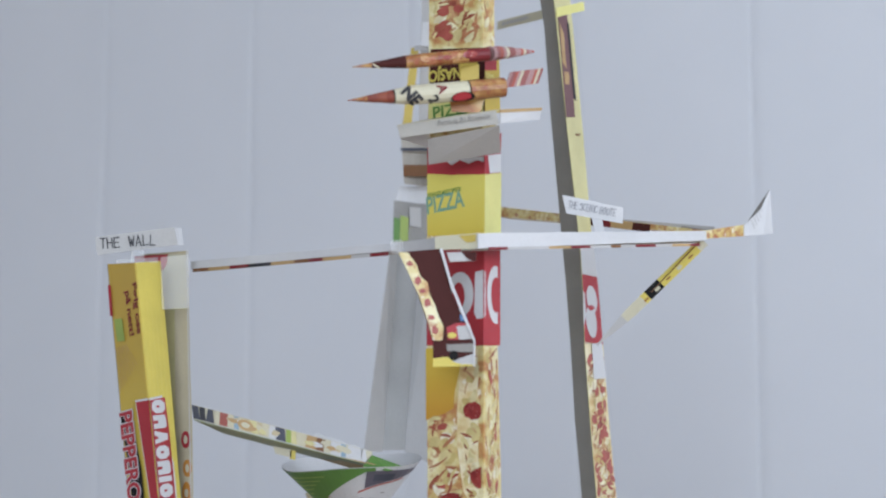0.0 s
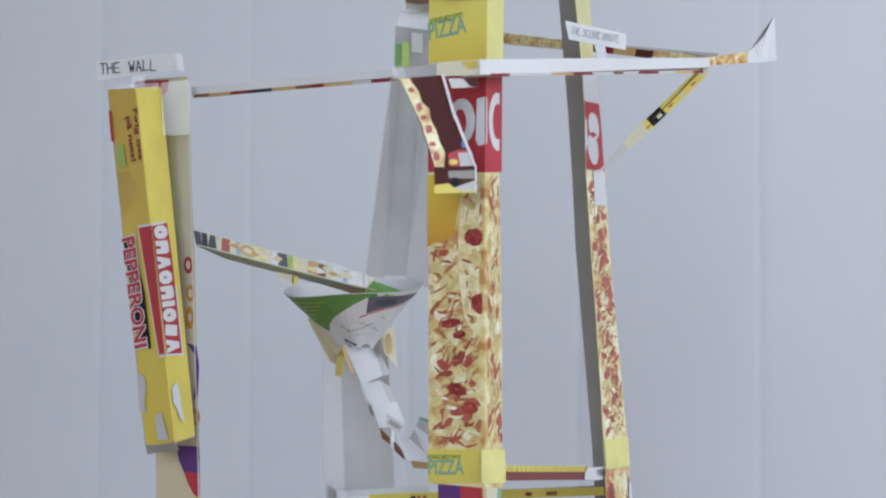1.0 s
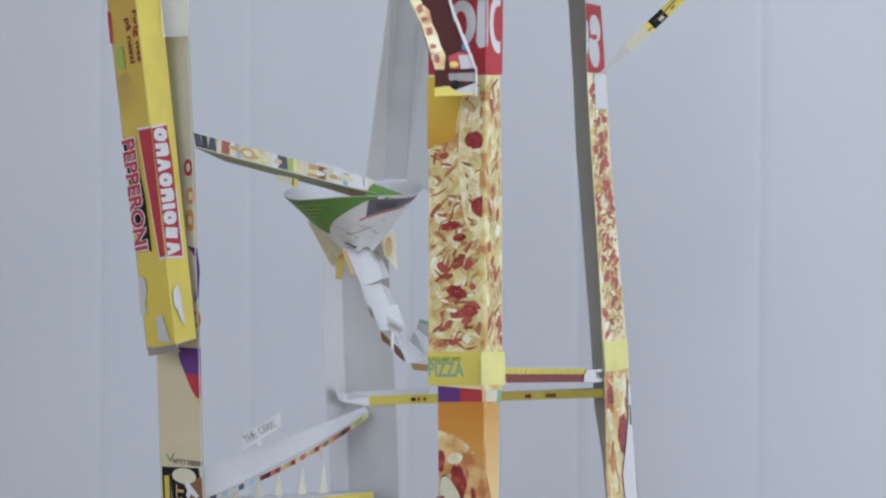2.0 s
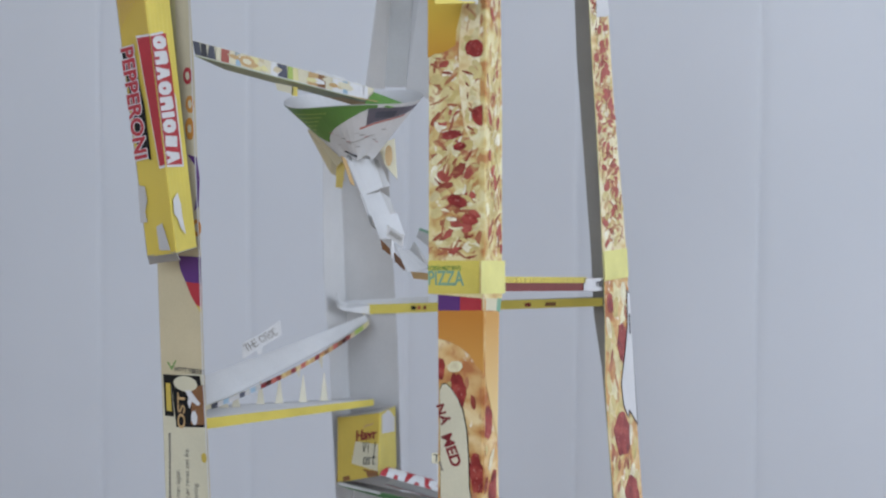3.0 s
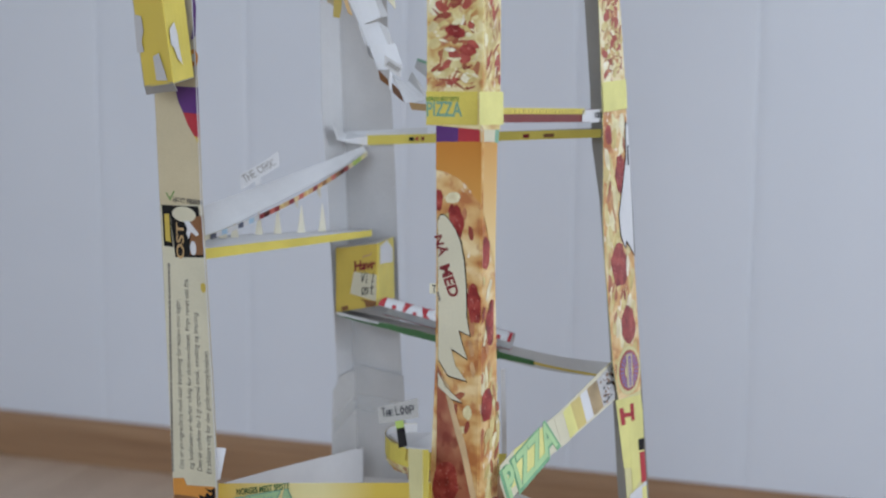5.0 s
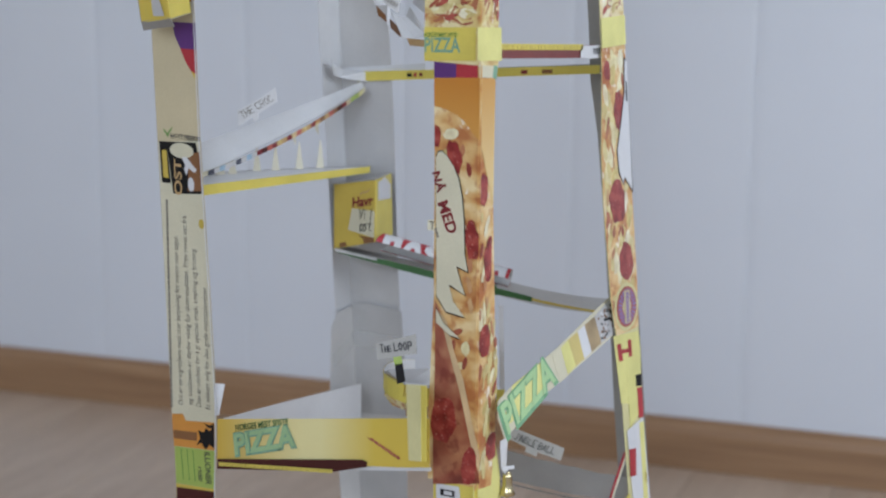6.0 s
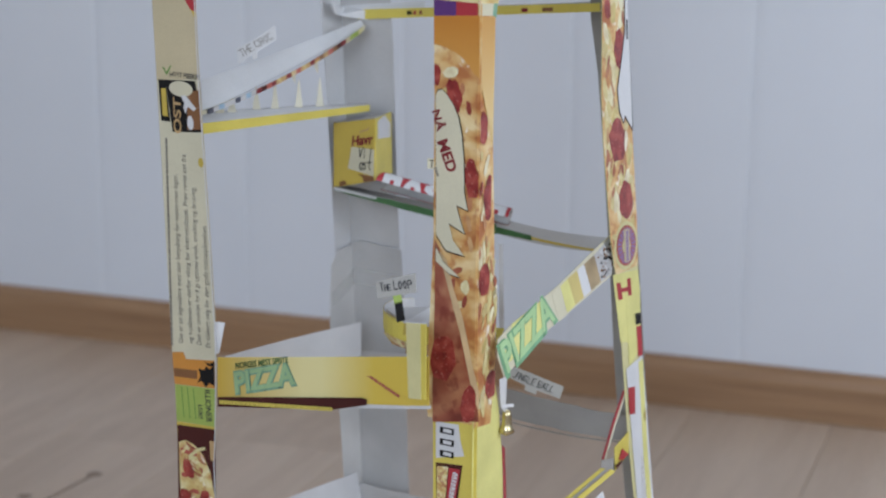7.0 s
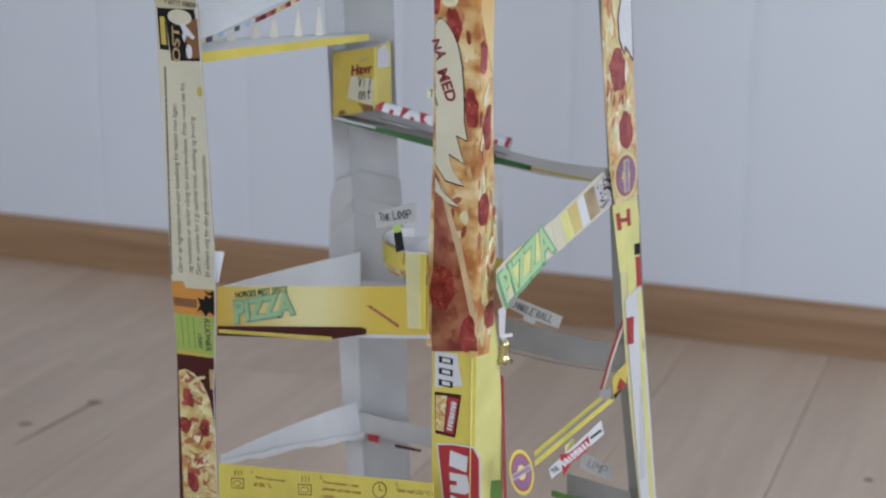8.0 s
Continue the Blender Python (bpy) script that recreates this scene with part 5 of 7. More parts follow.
# curled ramp in front of the front post
t = thing("ramp", (0.0119, 1.2250, 0.8693), "curved card ramp with pizza edge and red truck pictures", "ramp")
ramp = part("band", plate(K(1.215), [(-0.0302, 0.9463), (-0.0015, 0.9487), (0.0015, 0.9375), (0.0061, 0.9182), (0.0118, 0.906), (0.0175, 0.8934), (0.0213, 0.8857), (0.0213, 0.8694), (-0.0068, 0.8686), (-0.0068, 0.8857), (-0.0122, 0.9029), (-0.0187, 0.9221)], 0, 0.0006), MAROON, t)
rb = K(1.215)
edge_ = [(-0.0302, 0.9463), (-0.0237, 0.9463), (-0.0176, 0.9375), (-0.0153, 0.9298), (-0.0103, 0.9259), (-0.0092, 0.9182), (-0.0053, 0.9106), (-0.003, 0.9029), (0.0004, 0.896), (-0.0004, 0.8865), (-0.0065, 0.8865), (-0.0103, 0.8991), (-0.016, 0.9163), (-0.0237, 0.9328)]
ink("print", rb, edge_, PIZZA, ramp, 0.0007, "picture of a pizza edge")
for k, (u_, v_) in enumerate(((-0.0225, 0.9385), (-0.0170, 0.9270), (-0.0140, 0.9200), (-0.0105, 0.9120), (-0.0080, 0.9020), (-0.0055, 0.8935))):
    ink("ham_bit", rb, [(u_ + a_ * (1 + 0.2 * math.sin(3 * i)), v_ + b_ * (1 + 0.2 * math.cos(2 * i + k))) for i, (a_, b_) in enumerate(oval(0, 0, 0.0022, 0.0030 if k % 2 else 0.0017, 12))], HAM, ramp, 0.0009)
ink("print", rb, [(0.0023, 0.8953), (0.0091, 0.8983), (0.0183, 0.8983), (0.0205, 0.8876), (0.0034, 0.8869)], RED, ramp, 0.0007, "picture of a red truck")
ink("print", rb, [(0.0091, 0.896), (0.0183, 0.8968), (0.0205, 0.8876), (0.0107, 0.8869)], PALE, ramp, 0.0009)
ink("print", rb, [(0.0023, 0.8838), (0.0205, 0.8846), (0.0205, 0.8785), (0.003, 0.8793)], GREY, ramp, 0.0009)
ink("print", rb, oval(0.0072, 0.8762, 0.0030, 0.0034), BLACK, ramp, 0.0011)
ink("print", rb, oval(0.0061, 0.8899, 0.0030, 0.0020), YELLOW, ramp, 0.0011)
ink("print", rb, [(0.0111, 0.9037), (0.0152, 0.9044), (0.0168, 0.8995), (0.0118, 0.8995)], BLUE, ramp, 0.0009)
ink("print", rb, [(-0.0068, 0.8743), (0.0023, 0.8755), (0.0084, 0.8724), (0.0213, 0.8724), (0.0213, 0.8694), (-0.0068, 0.8686)], YELLOW, ramp, 0.0009)
ink("print", rb, [(0.0061, 0.8724), (0.0205, 0.8777), (0.0213, 0.8705), (0.0118, 0.8705)], PALE, ramp, 0.0010)
part("edge", plate(K(1.214), [(-0.0023, 0.9487), (-0.0004, 0.9487), (0.0061, 0.9259), (0.013, 0.9087), (0.0217, 0.8865), (0.0216, 0.8686), (0.0205, 0.8686), (0.0205, 0.8861), (0.0111, 0.9079), (0.0046, 0.9248)], 0.0005, 0.0005), WHITE, t)
# darts of rolled paper stuck through the front post
def dart(tip, root, r0, bands, label):
    d = thing("paper_dart", root, label, "dart", "paper darts on the post")
    a, b = Vector(tip), Vector(root)
    for m_, c0, c1 in bands:
        cs = [c0 + (c1 - c0) * k / 4 for k in range(5)]
        part("cone", tube([a.lerp(b, c) for c in cs], [max(0.0002, r0 * min(1, c / 0.42) ** 0.9) for c in cs], 14), m_, d)
    return d


STRIPED = card_material("striped_print", (0.34, 0.12, 0.11), 0.45, 0.4)
BLUSH = card_material("blush_print", (0.44, 0.27, 0.26), 0.45, 0.25)
TAILS = (BLUSH, STRIPED, ROSE, BLUSH, IVORY, STRIPED, STRIPED, BLUSH, BLUSH, ROSE, IVORY, STRIPED, BLUSH, ROSE)
TIP, ROOT = (-0.0612, 1.1900, 1.0688), (0.0312, 1.2220, 1.0855)
d = dart(TIP, ROOT, 0.0048, ((CRUST, 0, 0.14), (MAROON, 0.14, 0.38), (CRUST, 0.38, 0.84), (DARK_RED, 0.84, 1.0)), "rolled paper dart printed in brown and red")
wrap = Wrap(TIP, ROOT, 0.0049)
ink("print", wrap, [(0.0125, 0.0010), (0.0140, 0.0012), (0.0190, -0.0030), (0.0172, -0.0030)], IVORY, d, 0.0001)
scatter(wrap, [(0.042, -0.004), (0.080, -0.004), (0.080, 0.005), (0.042, 0.005)], chunk, 0.009, 0.005, 26, SHRED, d, 3, 0.0002)
ink("print", wrap, oval(0.0840, 0.0010, 0.0055, 0.0026), PEPPERONI, d, 0.0004)
P0, P1 = Vector((0.0322, 1.2250, 1.0866)), Vector((0.0646, 1.2600, 1.0965))
for k, m_ in enumerate(TAILS):
    c0, c1 = k / 14, (k + 1) / 14
    part("tail", tube([P0.lerp(P1, c0), P0.lerp(P1, c1)], [0.0052 * (1 - 0.85 * c ** 1.6) for c in (c0, c1)], 10), m_, d)
TIP, ROOT = (-0.0641, 1.1900, 1.0459), (0.0421, 1.2220, 1.0620)
d = dart(TIP, ROOT, 0.0068, ((CRUST, 0, 0.12), (ROAST, 0.12, 0.28), (BLACK, 0.28, 0.29), (IVORY, 0.29, 0.76), (BLACK, 0.76, 0.77), (CRUST, 0.77, 1.0)), "rolled paper dart, ivory with black marks and pizza tip")
wrap = Wrap(TIP, ROOT, 0.0069)
lettering("lettering", "NE", wrap, 0.0435, -0.0005, 0.0150, 0.0095, INK, d, -52, 0.0003, bold=0.05)
lettering("lettering", "A", wrap, 0.0655, 0.0030, 0.0070, 0.0070, DARK_RED, d, -80, 0.0003, bold=0.03)
lettering("lettering", "2", wrap, 0.0590, -0.0045, 0.0060, 0.0075, INK, d, -60, 0.0003, bold=0.03)
ink("print", wrap, oval(0.0800, -0.0045, 0.0085, 0.0042), BLACK, d, 0.0005)
ink("print", wrap, oval(0.0790, -0.0038, 0.0068, 0.0032), RED, d, 0.0008)
P0, P1 = Vector((0.0425, 1.2300, 1.0690)), Vector((0.0673, 1.2600, 1.0790))
skew = Vector((0.004, 0, 0))
for k, m_ in enumerate(TAILS[:12]):
    p, q = P0.lerp(P1, k / 12), P0.lerp(P1, (k + 1) / 12)
    part("tail", card4(p + UP * 0.0056 + skew, q + UP * 0.0056 + skew, q - UP * 0.0056, p - UP * 0.0056), m_, d)
t = thing("card_scrap", (0.0121, 1.2250, 1.0507), "scrap of red and tan pizza print on the post", "card scrap")
part("band", card4((0.0043, 1.2260, 1.0561), (0.0296, 1.2220, 1.0568), (0.0257, 1.2240, 1.0445), (0.0062, 1.2270, 1.0459)), PIZZA_RED, t)
part("band", card4((0.0121, 1.2260, 1.0776), (0.0250, 1.2240, 1.0788), (0.0250, 1.2240, 1.0684), (0.0121, 1.2260, 1.0672)), GOLD, t)
# shelf below the darts
t = thing("shelf", (0.0062, 1.2200, 1.0279), "folded card shelf with upside-down print along its lip", "shelf")
lip = part("lip", card4((-0.0318, 1.2350, 1.0376), (0.0357, 1.2050, 1.0421), (0.0383, 1.2050, 1.0328), (-0.0290, 1.2350, 1.0292)), card_material("lip_board", (0.56, 0.54, 0.48), 0.6, 0.05), t)
f = Face((-0.0290, 1.2350, 1.0292), Vector((0.0383, 1.2050, 1.0328)) - Vector((-0.0290, 1.2350, 1.0292)), UP)
lettering("lettering", "smelting og bruning.", f, 0.0480, 0.0056, 0.0400, 0.0050, GREY, lip, 180, 0.0030, bold=0.006)
part("top", card4((-0.0318, 1.2350, 1.0376), (-0.0089, 1.2700, 1.0491), (0.0395, 1.2400, 1.0494), (0.0357, 1.2050, 1.0421)), IVORY, t)
part("underside", card4((-0.0105, 1.2260, 1.0267), (0.0383, 1.2040, 1.0318), (0.0396, 1.2220, 1.0164), (-0.0098, 1.2380, 1.0110)), card_material("raw_board", (0.42, 0.40, 0.37), 0.8, 0.08, 0.2), t, "bare grey underside")
part("bracket", card4((0.0392, 1.2300, 1.0470), (0.0704, 1.2700, 1.0570), (0.0683, 1.2700, 1.0491), (0.0391, 1.2300, 1.0382)), WHITE, t)
part("bracket", card4((0.0391, 1.2290, 1.0479), (0.0703, 1.2690, 1.0576), (0.0703, 1.2690, 1.0555), (0.0391, 1.2290, 1.0456)), TAN, t)
part("bracket", card4((-0.0315, 1.2400, 1.0366), (-0.0097, 1.2700, 1.0450), (-0.0097, 1.2700, 1.0286), (-0.0299, 1.2400, 1.0294)), PALE, t)
# band near the top between posts
A, B = (0.0474, 1.5400, 1.1916), (0.0870, 1.4900, 1.1894)
t = thing("cross_beam", A, "pale printed card strip tied across near the top", "beam")
part("band", strip(A, B, 0.0075, 0.008), IVORY, t)
part("band", strip((0.0903, 1.4000, 1.1662), (0.1139, 1.4200, 1.1767), 0.0075), LEMON, t)
part("lettering", bars(strip_face(A, B), 0.025, -0.0038, 0.036, 0.004, 1, 0, 0.0009, 4, 0.7, 5), PALE, t)

# ---- left side ----
# tall slim carton on the left post
BXL = Face((-0.222, 1.352, 0.6881), (0.0248, -0.022, 0.0047), (-0.0307, 0, 0.267))
BXR = Face((-0.1972, 1.33, 0.6928), (0.0111, 0.028, 0.0027), (-0.031, 0, 0.2605))
t = thing("carton", (-0.2048, 1.3500, 0.6883), "tall slim yellow pizza carton, worn at its foot", "carton")
TL, TM, TR = (Vector(p) for p in ((-0.2527, 1.3520, 0.9551), (-0.2282, 1.3300, 0.9533), (-0.2139, 1.3580, 0.9581)))
FLO, FMO, FRO = (Vector(p) for p in ((-0.2220, 1.3520, 0.6881), (-0.1972, 1.3300, 0.6928), (-0.1861, 1.3580, 0.6955)))
# darker gold here, brighter yellow on the next side: light put into the colours
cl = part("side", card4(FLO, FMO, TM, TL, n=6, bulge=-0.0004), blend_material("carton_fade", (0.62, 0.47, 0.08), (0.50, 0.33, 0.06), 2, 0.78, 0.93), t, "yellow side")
cr = part("side", card4(FMO, FRO, TR, TM, n=6, bulge=-0.0004), YELLOW, t, "yellow side coloured as lit, with a red brand panel")
back = FLO + FRO - FMO
part("side", card4(FLO, back, TL + TR - TM, TL), GREY, t)
part("side", card4(FRO, back, TL + TR - TM, TR), GREY, t)
part("base", card4(FLO, FMO, FRO, back), GREY, t, "torn open grey end")
part("flap", card4(FLO + UP * 0.001, FMO + UP * 0.001, FMO + Vector((0.002, 0.006, -0.006)), FLO + Vector((0.001, 0.004, -0.006)), n=4, bulge=0.001), GREY, t)
ink("print", BXL, [(0.0184, 0.1627), (0.0336, 0.1617), (0.0336, 0.0636), (0.0268, 0.0631)], WHITE, cl, 0.0008)
ink("print", BXL, [(0.0194, 0.1609), (0.0338, 0.16), (0.0338, 0.0654), (0.0277, 0.0651)], RED, cl, 0.0010)
ink("print", BXR, [(0.0002, 0.1615), (0.0268, 0.1633), (0.0247, 0.0612), (0.0003, 0.0635)], WHITE, cr, 0.0008)
ink("print", BXR, [(-0.0001, 0.1598), (0.0239, 0.1613), (0.0226, 0.0632), (0.0007, 0.0652)], RED, cr, 0.0010)
marks(BXR, (0.0112, 0.1597), (0.0106, 0.0640), 0.0185, "onaoniosa", WHITE, cr, 0.0012)
ink("print", BXL, [(-0.0002, 0.1565), (0.012, 0.1532), (0.0182, 0.1122), (0.0189, 0.0708), (0.0045, 0.076), (0.0044, 0.1099)], BLACK, cl, 0.0010)
lettering("lettering", "PEPPERONI", BXL, 0.0073, 0.1146, 0.085, 0.0170, WHITE, cl, -89, 0.0012, bold=0.07)
lettering("lettering", "PEPPERONI", BXL, 0.0073, 0.1146, 0.083, 0.0152, RED, cl, -89, 0.0014, bold=0.03)
lettering("lettering", "Følg oss", BXL, 0.0293, 0.2290, 0.038, 0.0070, DARK_RED, cl, -89, 0.0010)
lettering("lettering", "på nett!", BXL, 0.0205, 0.2270, 0.034, 0.0075, DARK_RED, cl, -89, 0.0010)
ink("print", BXL, [(-0.0007, 0.2531), (0.0025, 0.252), (0.0017, 0.2284), (-0.0014, 0.2299)], RED, cl, 0.0010)
ink("print", BXL, [(0.0030, 0.2260), (0.0120, 0.2250), (0.0128, 0.2080), (0.0042, 0.2090)], LIME, cl, 0.0010)
for k in range(9):
    ink("print", BXL, [(0.0012 + 0.0016 * k, 0.205), (0.0016 + 0.0016 * k, 0.205), (0.0034 + 0.0026 * k, 0.172 + 0.002 * k), (0.0030 + 0.0026 * k, 0.172 + 0.002 * k)], TAN, cl, 0.0009)
ink("worn_patch", BXL, [(0.0001, 0.0544), (0.0077, 0.0519), (0.0085, 0.0416), (0.0045, 0.0336), (0.0058, 0.0258), (-0.0022, 0.0258), (-0.0014, 0.0384)], PALE, cl, 0.0010)
ink("worn_patch", BXL, [(0.0156, 0.0214), (0.0225, 0.0233), (0.0261, 0.0103), (0.0281, 0.0026), (0.0158, 0.0037)], PALE, cl, 0.0010)
ink("worn_patch", BXR, [(0.0031, 0.0393), (0.0106, 0.0434), (0.0134, 0.0338), (0.0132, 0.0254), (0.015, 0.0116), (0.0095, 0.0166), (0.0063, 0.0246), (0.0023, 0.0285)], WHITE, cr, 0.0010)
part("tape", card4((-0.2131, 1.3530, 0.9604), (-0.1916, 1.3530, 0.9622), (-0.1910, 1.3530, 0.9216), (-0.2113, 1.3530, 0.9207)), TAPE, t)
part("tape", card4((-0.2458, 1.3490, 0.9581), (-0.2136, 1.3450, 0.9594), (-0.2135, 1.3450, 0.9552), (-0.2458, 1.3490, 0.9547)), TAPE, t)
sign(K(1.36), [(-0.2642, 0.9767), (-0.2078, 0.984), (-0.2039, 0.984), (-0.2011, 0.971), (-0.2622, 0.9628)], "THE  WALL", (-0.2385, 0.9732), 0.043, 0.0075, 4, "white paper sign hand-lettered THE WALL, on the carton", stem=[(-0.2366, 0.9659), (-0.2267, 0.9672), (-0.2265, 0.9551), (-0.2363, 0.9551)], stem_material=TAPE, paper=card_material("sign_paper", (0.50, 0.49, 0.47), 0.7, 0.05))
wall_sign = [o for o in scene.objects if o.name.startswith("sign")][-1]
for k in (1, 2):
    part("board", plate(K(1.36), [(-0.2052 + 0.0022 * k, 0.9838), (-0.2036 + 0.0022 * k, 0.9836), (-0.2008 + 0.0018 * k, 0.9706), (-0.2026 + 0.0018 * k, 0.9706)], -0.0012 * k, 0.0005), WHITE, wall_sign)
# ramp down into the funnel
t = thing("marble_track", (-0.1895, 1.3750, 0.8434), "sloping card track, food pictures above, green underside", "track", TRACKS)
A, B = (-0.1891, 1.3750, 0.8503), (-0.0545, 1.4000, 0.8156)
wall = part("side_wall", strip(A, B, 0.0105, 0.009, 0), IVORY, t)
f = strip_face(A, B)
patches(f, 0.0, 0.137, -0.0100, -0.0003, (SLATE, INK, SLATE, IVORY, ROSE, IVORY, SKY, IVORY, CREAM, STRAW, CREAM, IVORY, WHITE, SLATE, LIME, STRAW, IVORY, TAN, BROWN, IVORY, WHITE, SKY, WHITE, WHITE, WHITE), wall, 7)
r_ = random.Random(8)
for k in range(22):
    u_, v_ = r_.uniform(0.006, 0.128), r_.uniform(-0.0070, -0.0030)
    ink("print", f, [(u_ + a_ * r_.uniform(0.5, 1.4), v_ + b_ * r_.uniform(0.6, 1.2)) for a_, b_ in oval(0, 0, r_.uniform(0.0020, 0.0042), r_.uniform(0.0012, 0.0024), 11)], (CREAM, IVORY, STRAW, WHITE, TAN)[k % 5], wall, 0.0009 + 0.00001 * k)
ink("print", f, oval(0.0405, -0.0052, 0.0062, 0.0040), TAN, wall, 0.0013)
ink("print", f, oval(0.0405, -0.0052, 0.0034, 0.0021), IVORY, wall, 0.0015)
part("underside", card4((-0.1889, 1.3740, 0.8395), (-0.0575, 1.3980, 0.8059), (-0.0655, 1.4300, 0.8027), (-0.1692, 1.4000, 0.8300)), card_material("sage_print", (0.30, 0.33, 0.17)), t, "green printed underside")
part("underside", card4((-0.0858, 1.3960, 0.8128), (-0.0517, 1.3960, 0.8059), (-0.0686, 1.4200, 0.8026), (-0.1006, 1.4200, 0.8122)), TAN, t)
part("tongue", card4((-0.0544, 1.3970, 0.8129), (-0.0304, 1.4200, 0.8041), (-0.0422, 1.4000, 0.8008), (-0.0618, 1.3970, 0.8042)), GREEN, t)
part("side_wall", strip((-0.1010, 1.4250, 0.8310), (-0.0588, 1.4300, 0.8170), 0.012, 0.006, rough=0.001), WHITE, t, "crumpled white end")
part("flap", card4((-0.1307, 1.4000, 0.8197), (-0.1167, 1.4000, 0.8171), (-0.1166, 1.4000, 0.8110), (-0.1289, 1.4000, 0.8140)), IVORY, t)
part("flap", card4((-0.1175, 1.4000, 0.8171), (-0.1132, 1.4000, 0.8162), (-0.1136, 1.4000, 0.8092), (-0.1180, 1.4000, 0.8101)), YELLOW, t)
# the funnel
def funnel():
    t = thing("funnel", (-0.0708, 1.4500, 0.7630), "paper funnel rolled from a green and white printed box", "funnel")
    c, low = Vector((-0.0725, 1.4450, 0.8082)), Vector((-0.0692, 1.4550, 0.7615))
    r0, r1, n = 0.0555, 0.0125, 48
    tilt = Euler((radians(7), radians(-3), 0)).to_matrix()

    def ring(i, f, inset):
        a = 2 * math.pi * i / n
        rim = c + tilt @ Vector((math.cos(a) * (r0 - inset), math.sin(a) * (r0 - inset), 0.0015 * math.sin(3 * a)))
        foot = low + Vector((math.cos(a) * (r1 - inset * 0.5), math.sin(a) * (r1 - inset * 0.5), 0.002 * math.sin(5 * a)))
        return foot.lerp(rim, f)

    def shell(i0, i1, f0, f1, inset):
        bm = bmesh.new()
        grid = []
        for i in range(i0, i1 + 1):
            lo = f0(i) if callable(f0) else f0
            hi = f1(i) if callable(f1) else f1
            grid.append([bm.verts.new(ring(i, lo + (hi - lo) * k / 5, inset)) for k in range(6)])
        for g0, g1 in zip(grid, grid[1:]):
            for k in range(5):
                bm.faces.new((g0[k], g0[k + 1], g1[k + 1], g1[k]))
        return bm

    part("lining", shell(0, n, 0, 0.998, 0.0006), WHITE, t, "white inside")
    outer = part("cone", shell(0, n, 0, 1, 0), WHITE, t, "white printed outside")

    def band(i0, i1, f0, f1, m_, lift=-0.0005):
        part("print", shell(i0, i1, f0, f1, lift), m_, outer)

    band(22, 39, lambda i: 0.92 - 0.62 * max(0, 1 - abs(i - 29) / 9), 0.985, GREEN)
    band(38, 46, lambda i: 0.62 + 0.03 * (i - 38), lambda i: 0.93, card_material("slate_print", (0.12, 0.11, 0.14)))
    band(37, 44, lambda i: 0.55 + 0.03 * (i - 37), lambda i: 0.58 + 0.03 * (i - 37), ROSE, -0.0006)
    band(39, 42, 0.74, 0.86, SLATE, -0.0007)
    for k in range(14):
        band(31 + (k * 5) % 11, 32 + (k * 5) % 11, 0.22 + 0.022 * k, 0.232 + 0.022 * k, (PALE, FINE_INK, ROSE)[k % 3], -0.0008)
    for k in range(5):
        band(26 + k // 2, 33 - k, 0.86 - 0.075 * k, 0.875 - 0.075 * k, LIME, -0.0008)
    for k in range(6):
        band(34 + k, 35 + k, 0.30 + 0.02 * k, 0.315 + 0.02 * k, GREY, -0.0008)
    band(31, 36, 0.05, 0.09, INK, -0.0008)
    part("flap", card4((-0.1131, 1.5000, 0.7830), (-0.1061, 1.5000, 0.7844), (-0.0805, 1.4800, 0.7601), (-0.0879, 1.4800, 0.7531)), CREAM, t)
    part("flap", card4((-0.1139, 1.5100, 0.7829), (-0.0926, 1.5100, 0.7665), (-0.0816, 1.5000, 0.7409), (-0.0955, 1.5200, 0.7473)), CREAM, t)
    part("flap", card4((-0.0543, 1.4700, 0.7719), (-0.0408, 1.4800, 0.7764), (-0.0384, 1.4800, 0.7431), (-0.0487, 1.4700, 0.7558)), IVORY, t, "ivory flap with a bread picture")
    part("print", plate(K(1.465), oval(-0.0449, 0.7628, 0.0030, 0.0085), 0, 0.0003), TAN, t)
    part("flap", card4((-0.0885, 1.4900, 0.7566), (-0.0811, 1.4900, 0.7566), (-0.0838, 1.4900, 0.7352), (-0.0894, 1.4900, 0.7361)), GOLD, t)


funnel()
# zigzag chute below the funnel
t = thing("chute", (-0.0574, 1.4600, 0.7335), "zigzag white card chute stepping down from the funnel", "chute")
for a_, b_, c_, d_ in (((-0.0796, 1.4400, 0.7620), (-0.0583, 1.4800, 0.7604), (-0.0500, 1.4700, 0.7368), (-0.0652, 1.4300, 0.7319)),
                       ((-0.0652, 1.4300, 0.7328), (-0.0523, 1.4700, 0.7331), (-0.0388, 1.4500, 0.7049), (-0.0550, 1.4100, 0.7072)),
                       ((-0.0572, 1.4100, 0.7178), (-0.0380, 1.4500, 0.7167), (-0.0313, 1.4400, 0.6992), (-0.0502, 1.4000, 0.6990)),
                       ((-0.0383, 1.4000, 0.6947), (-0.0266, 1.4300, 0.6882), (-0.0118, 1.3800, 0.6788), (-0.0278, 1.3600, 0.6769))):
    part("step", card4(a_, b_, c_, d_, n=4, bulge=0.002), WHITE, t)
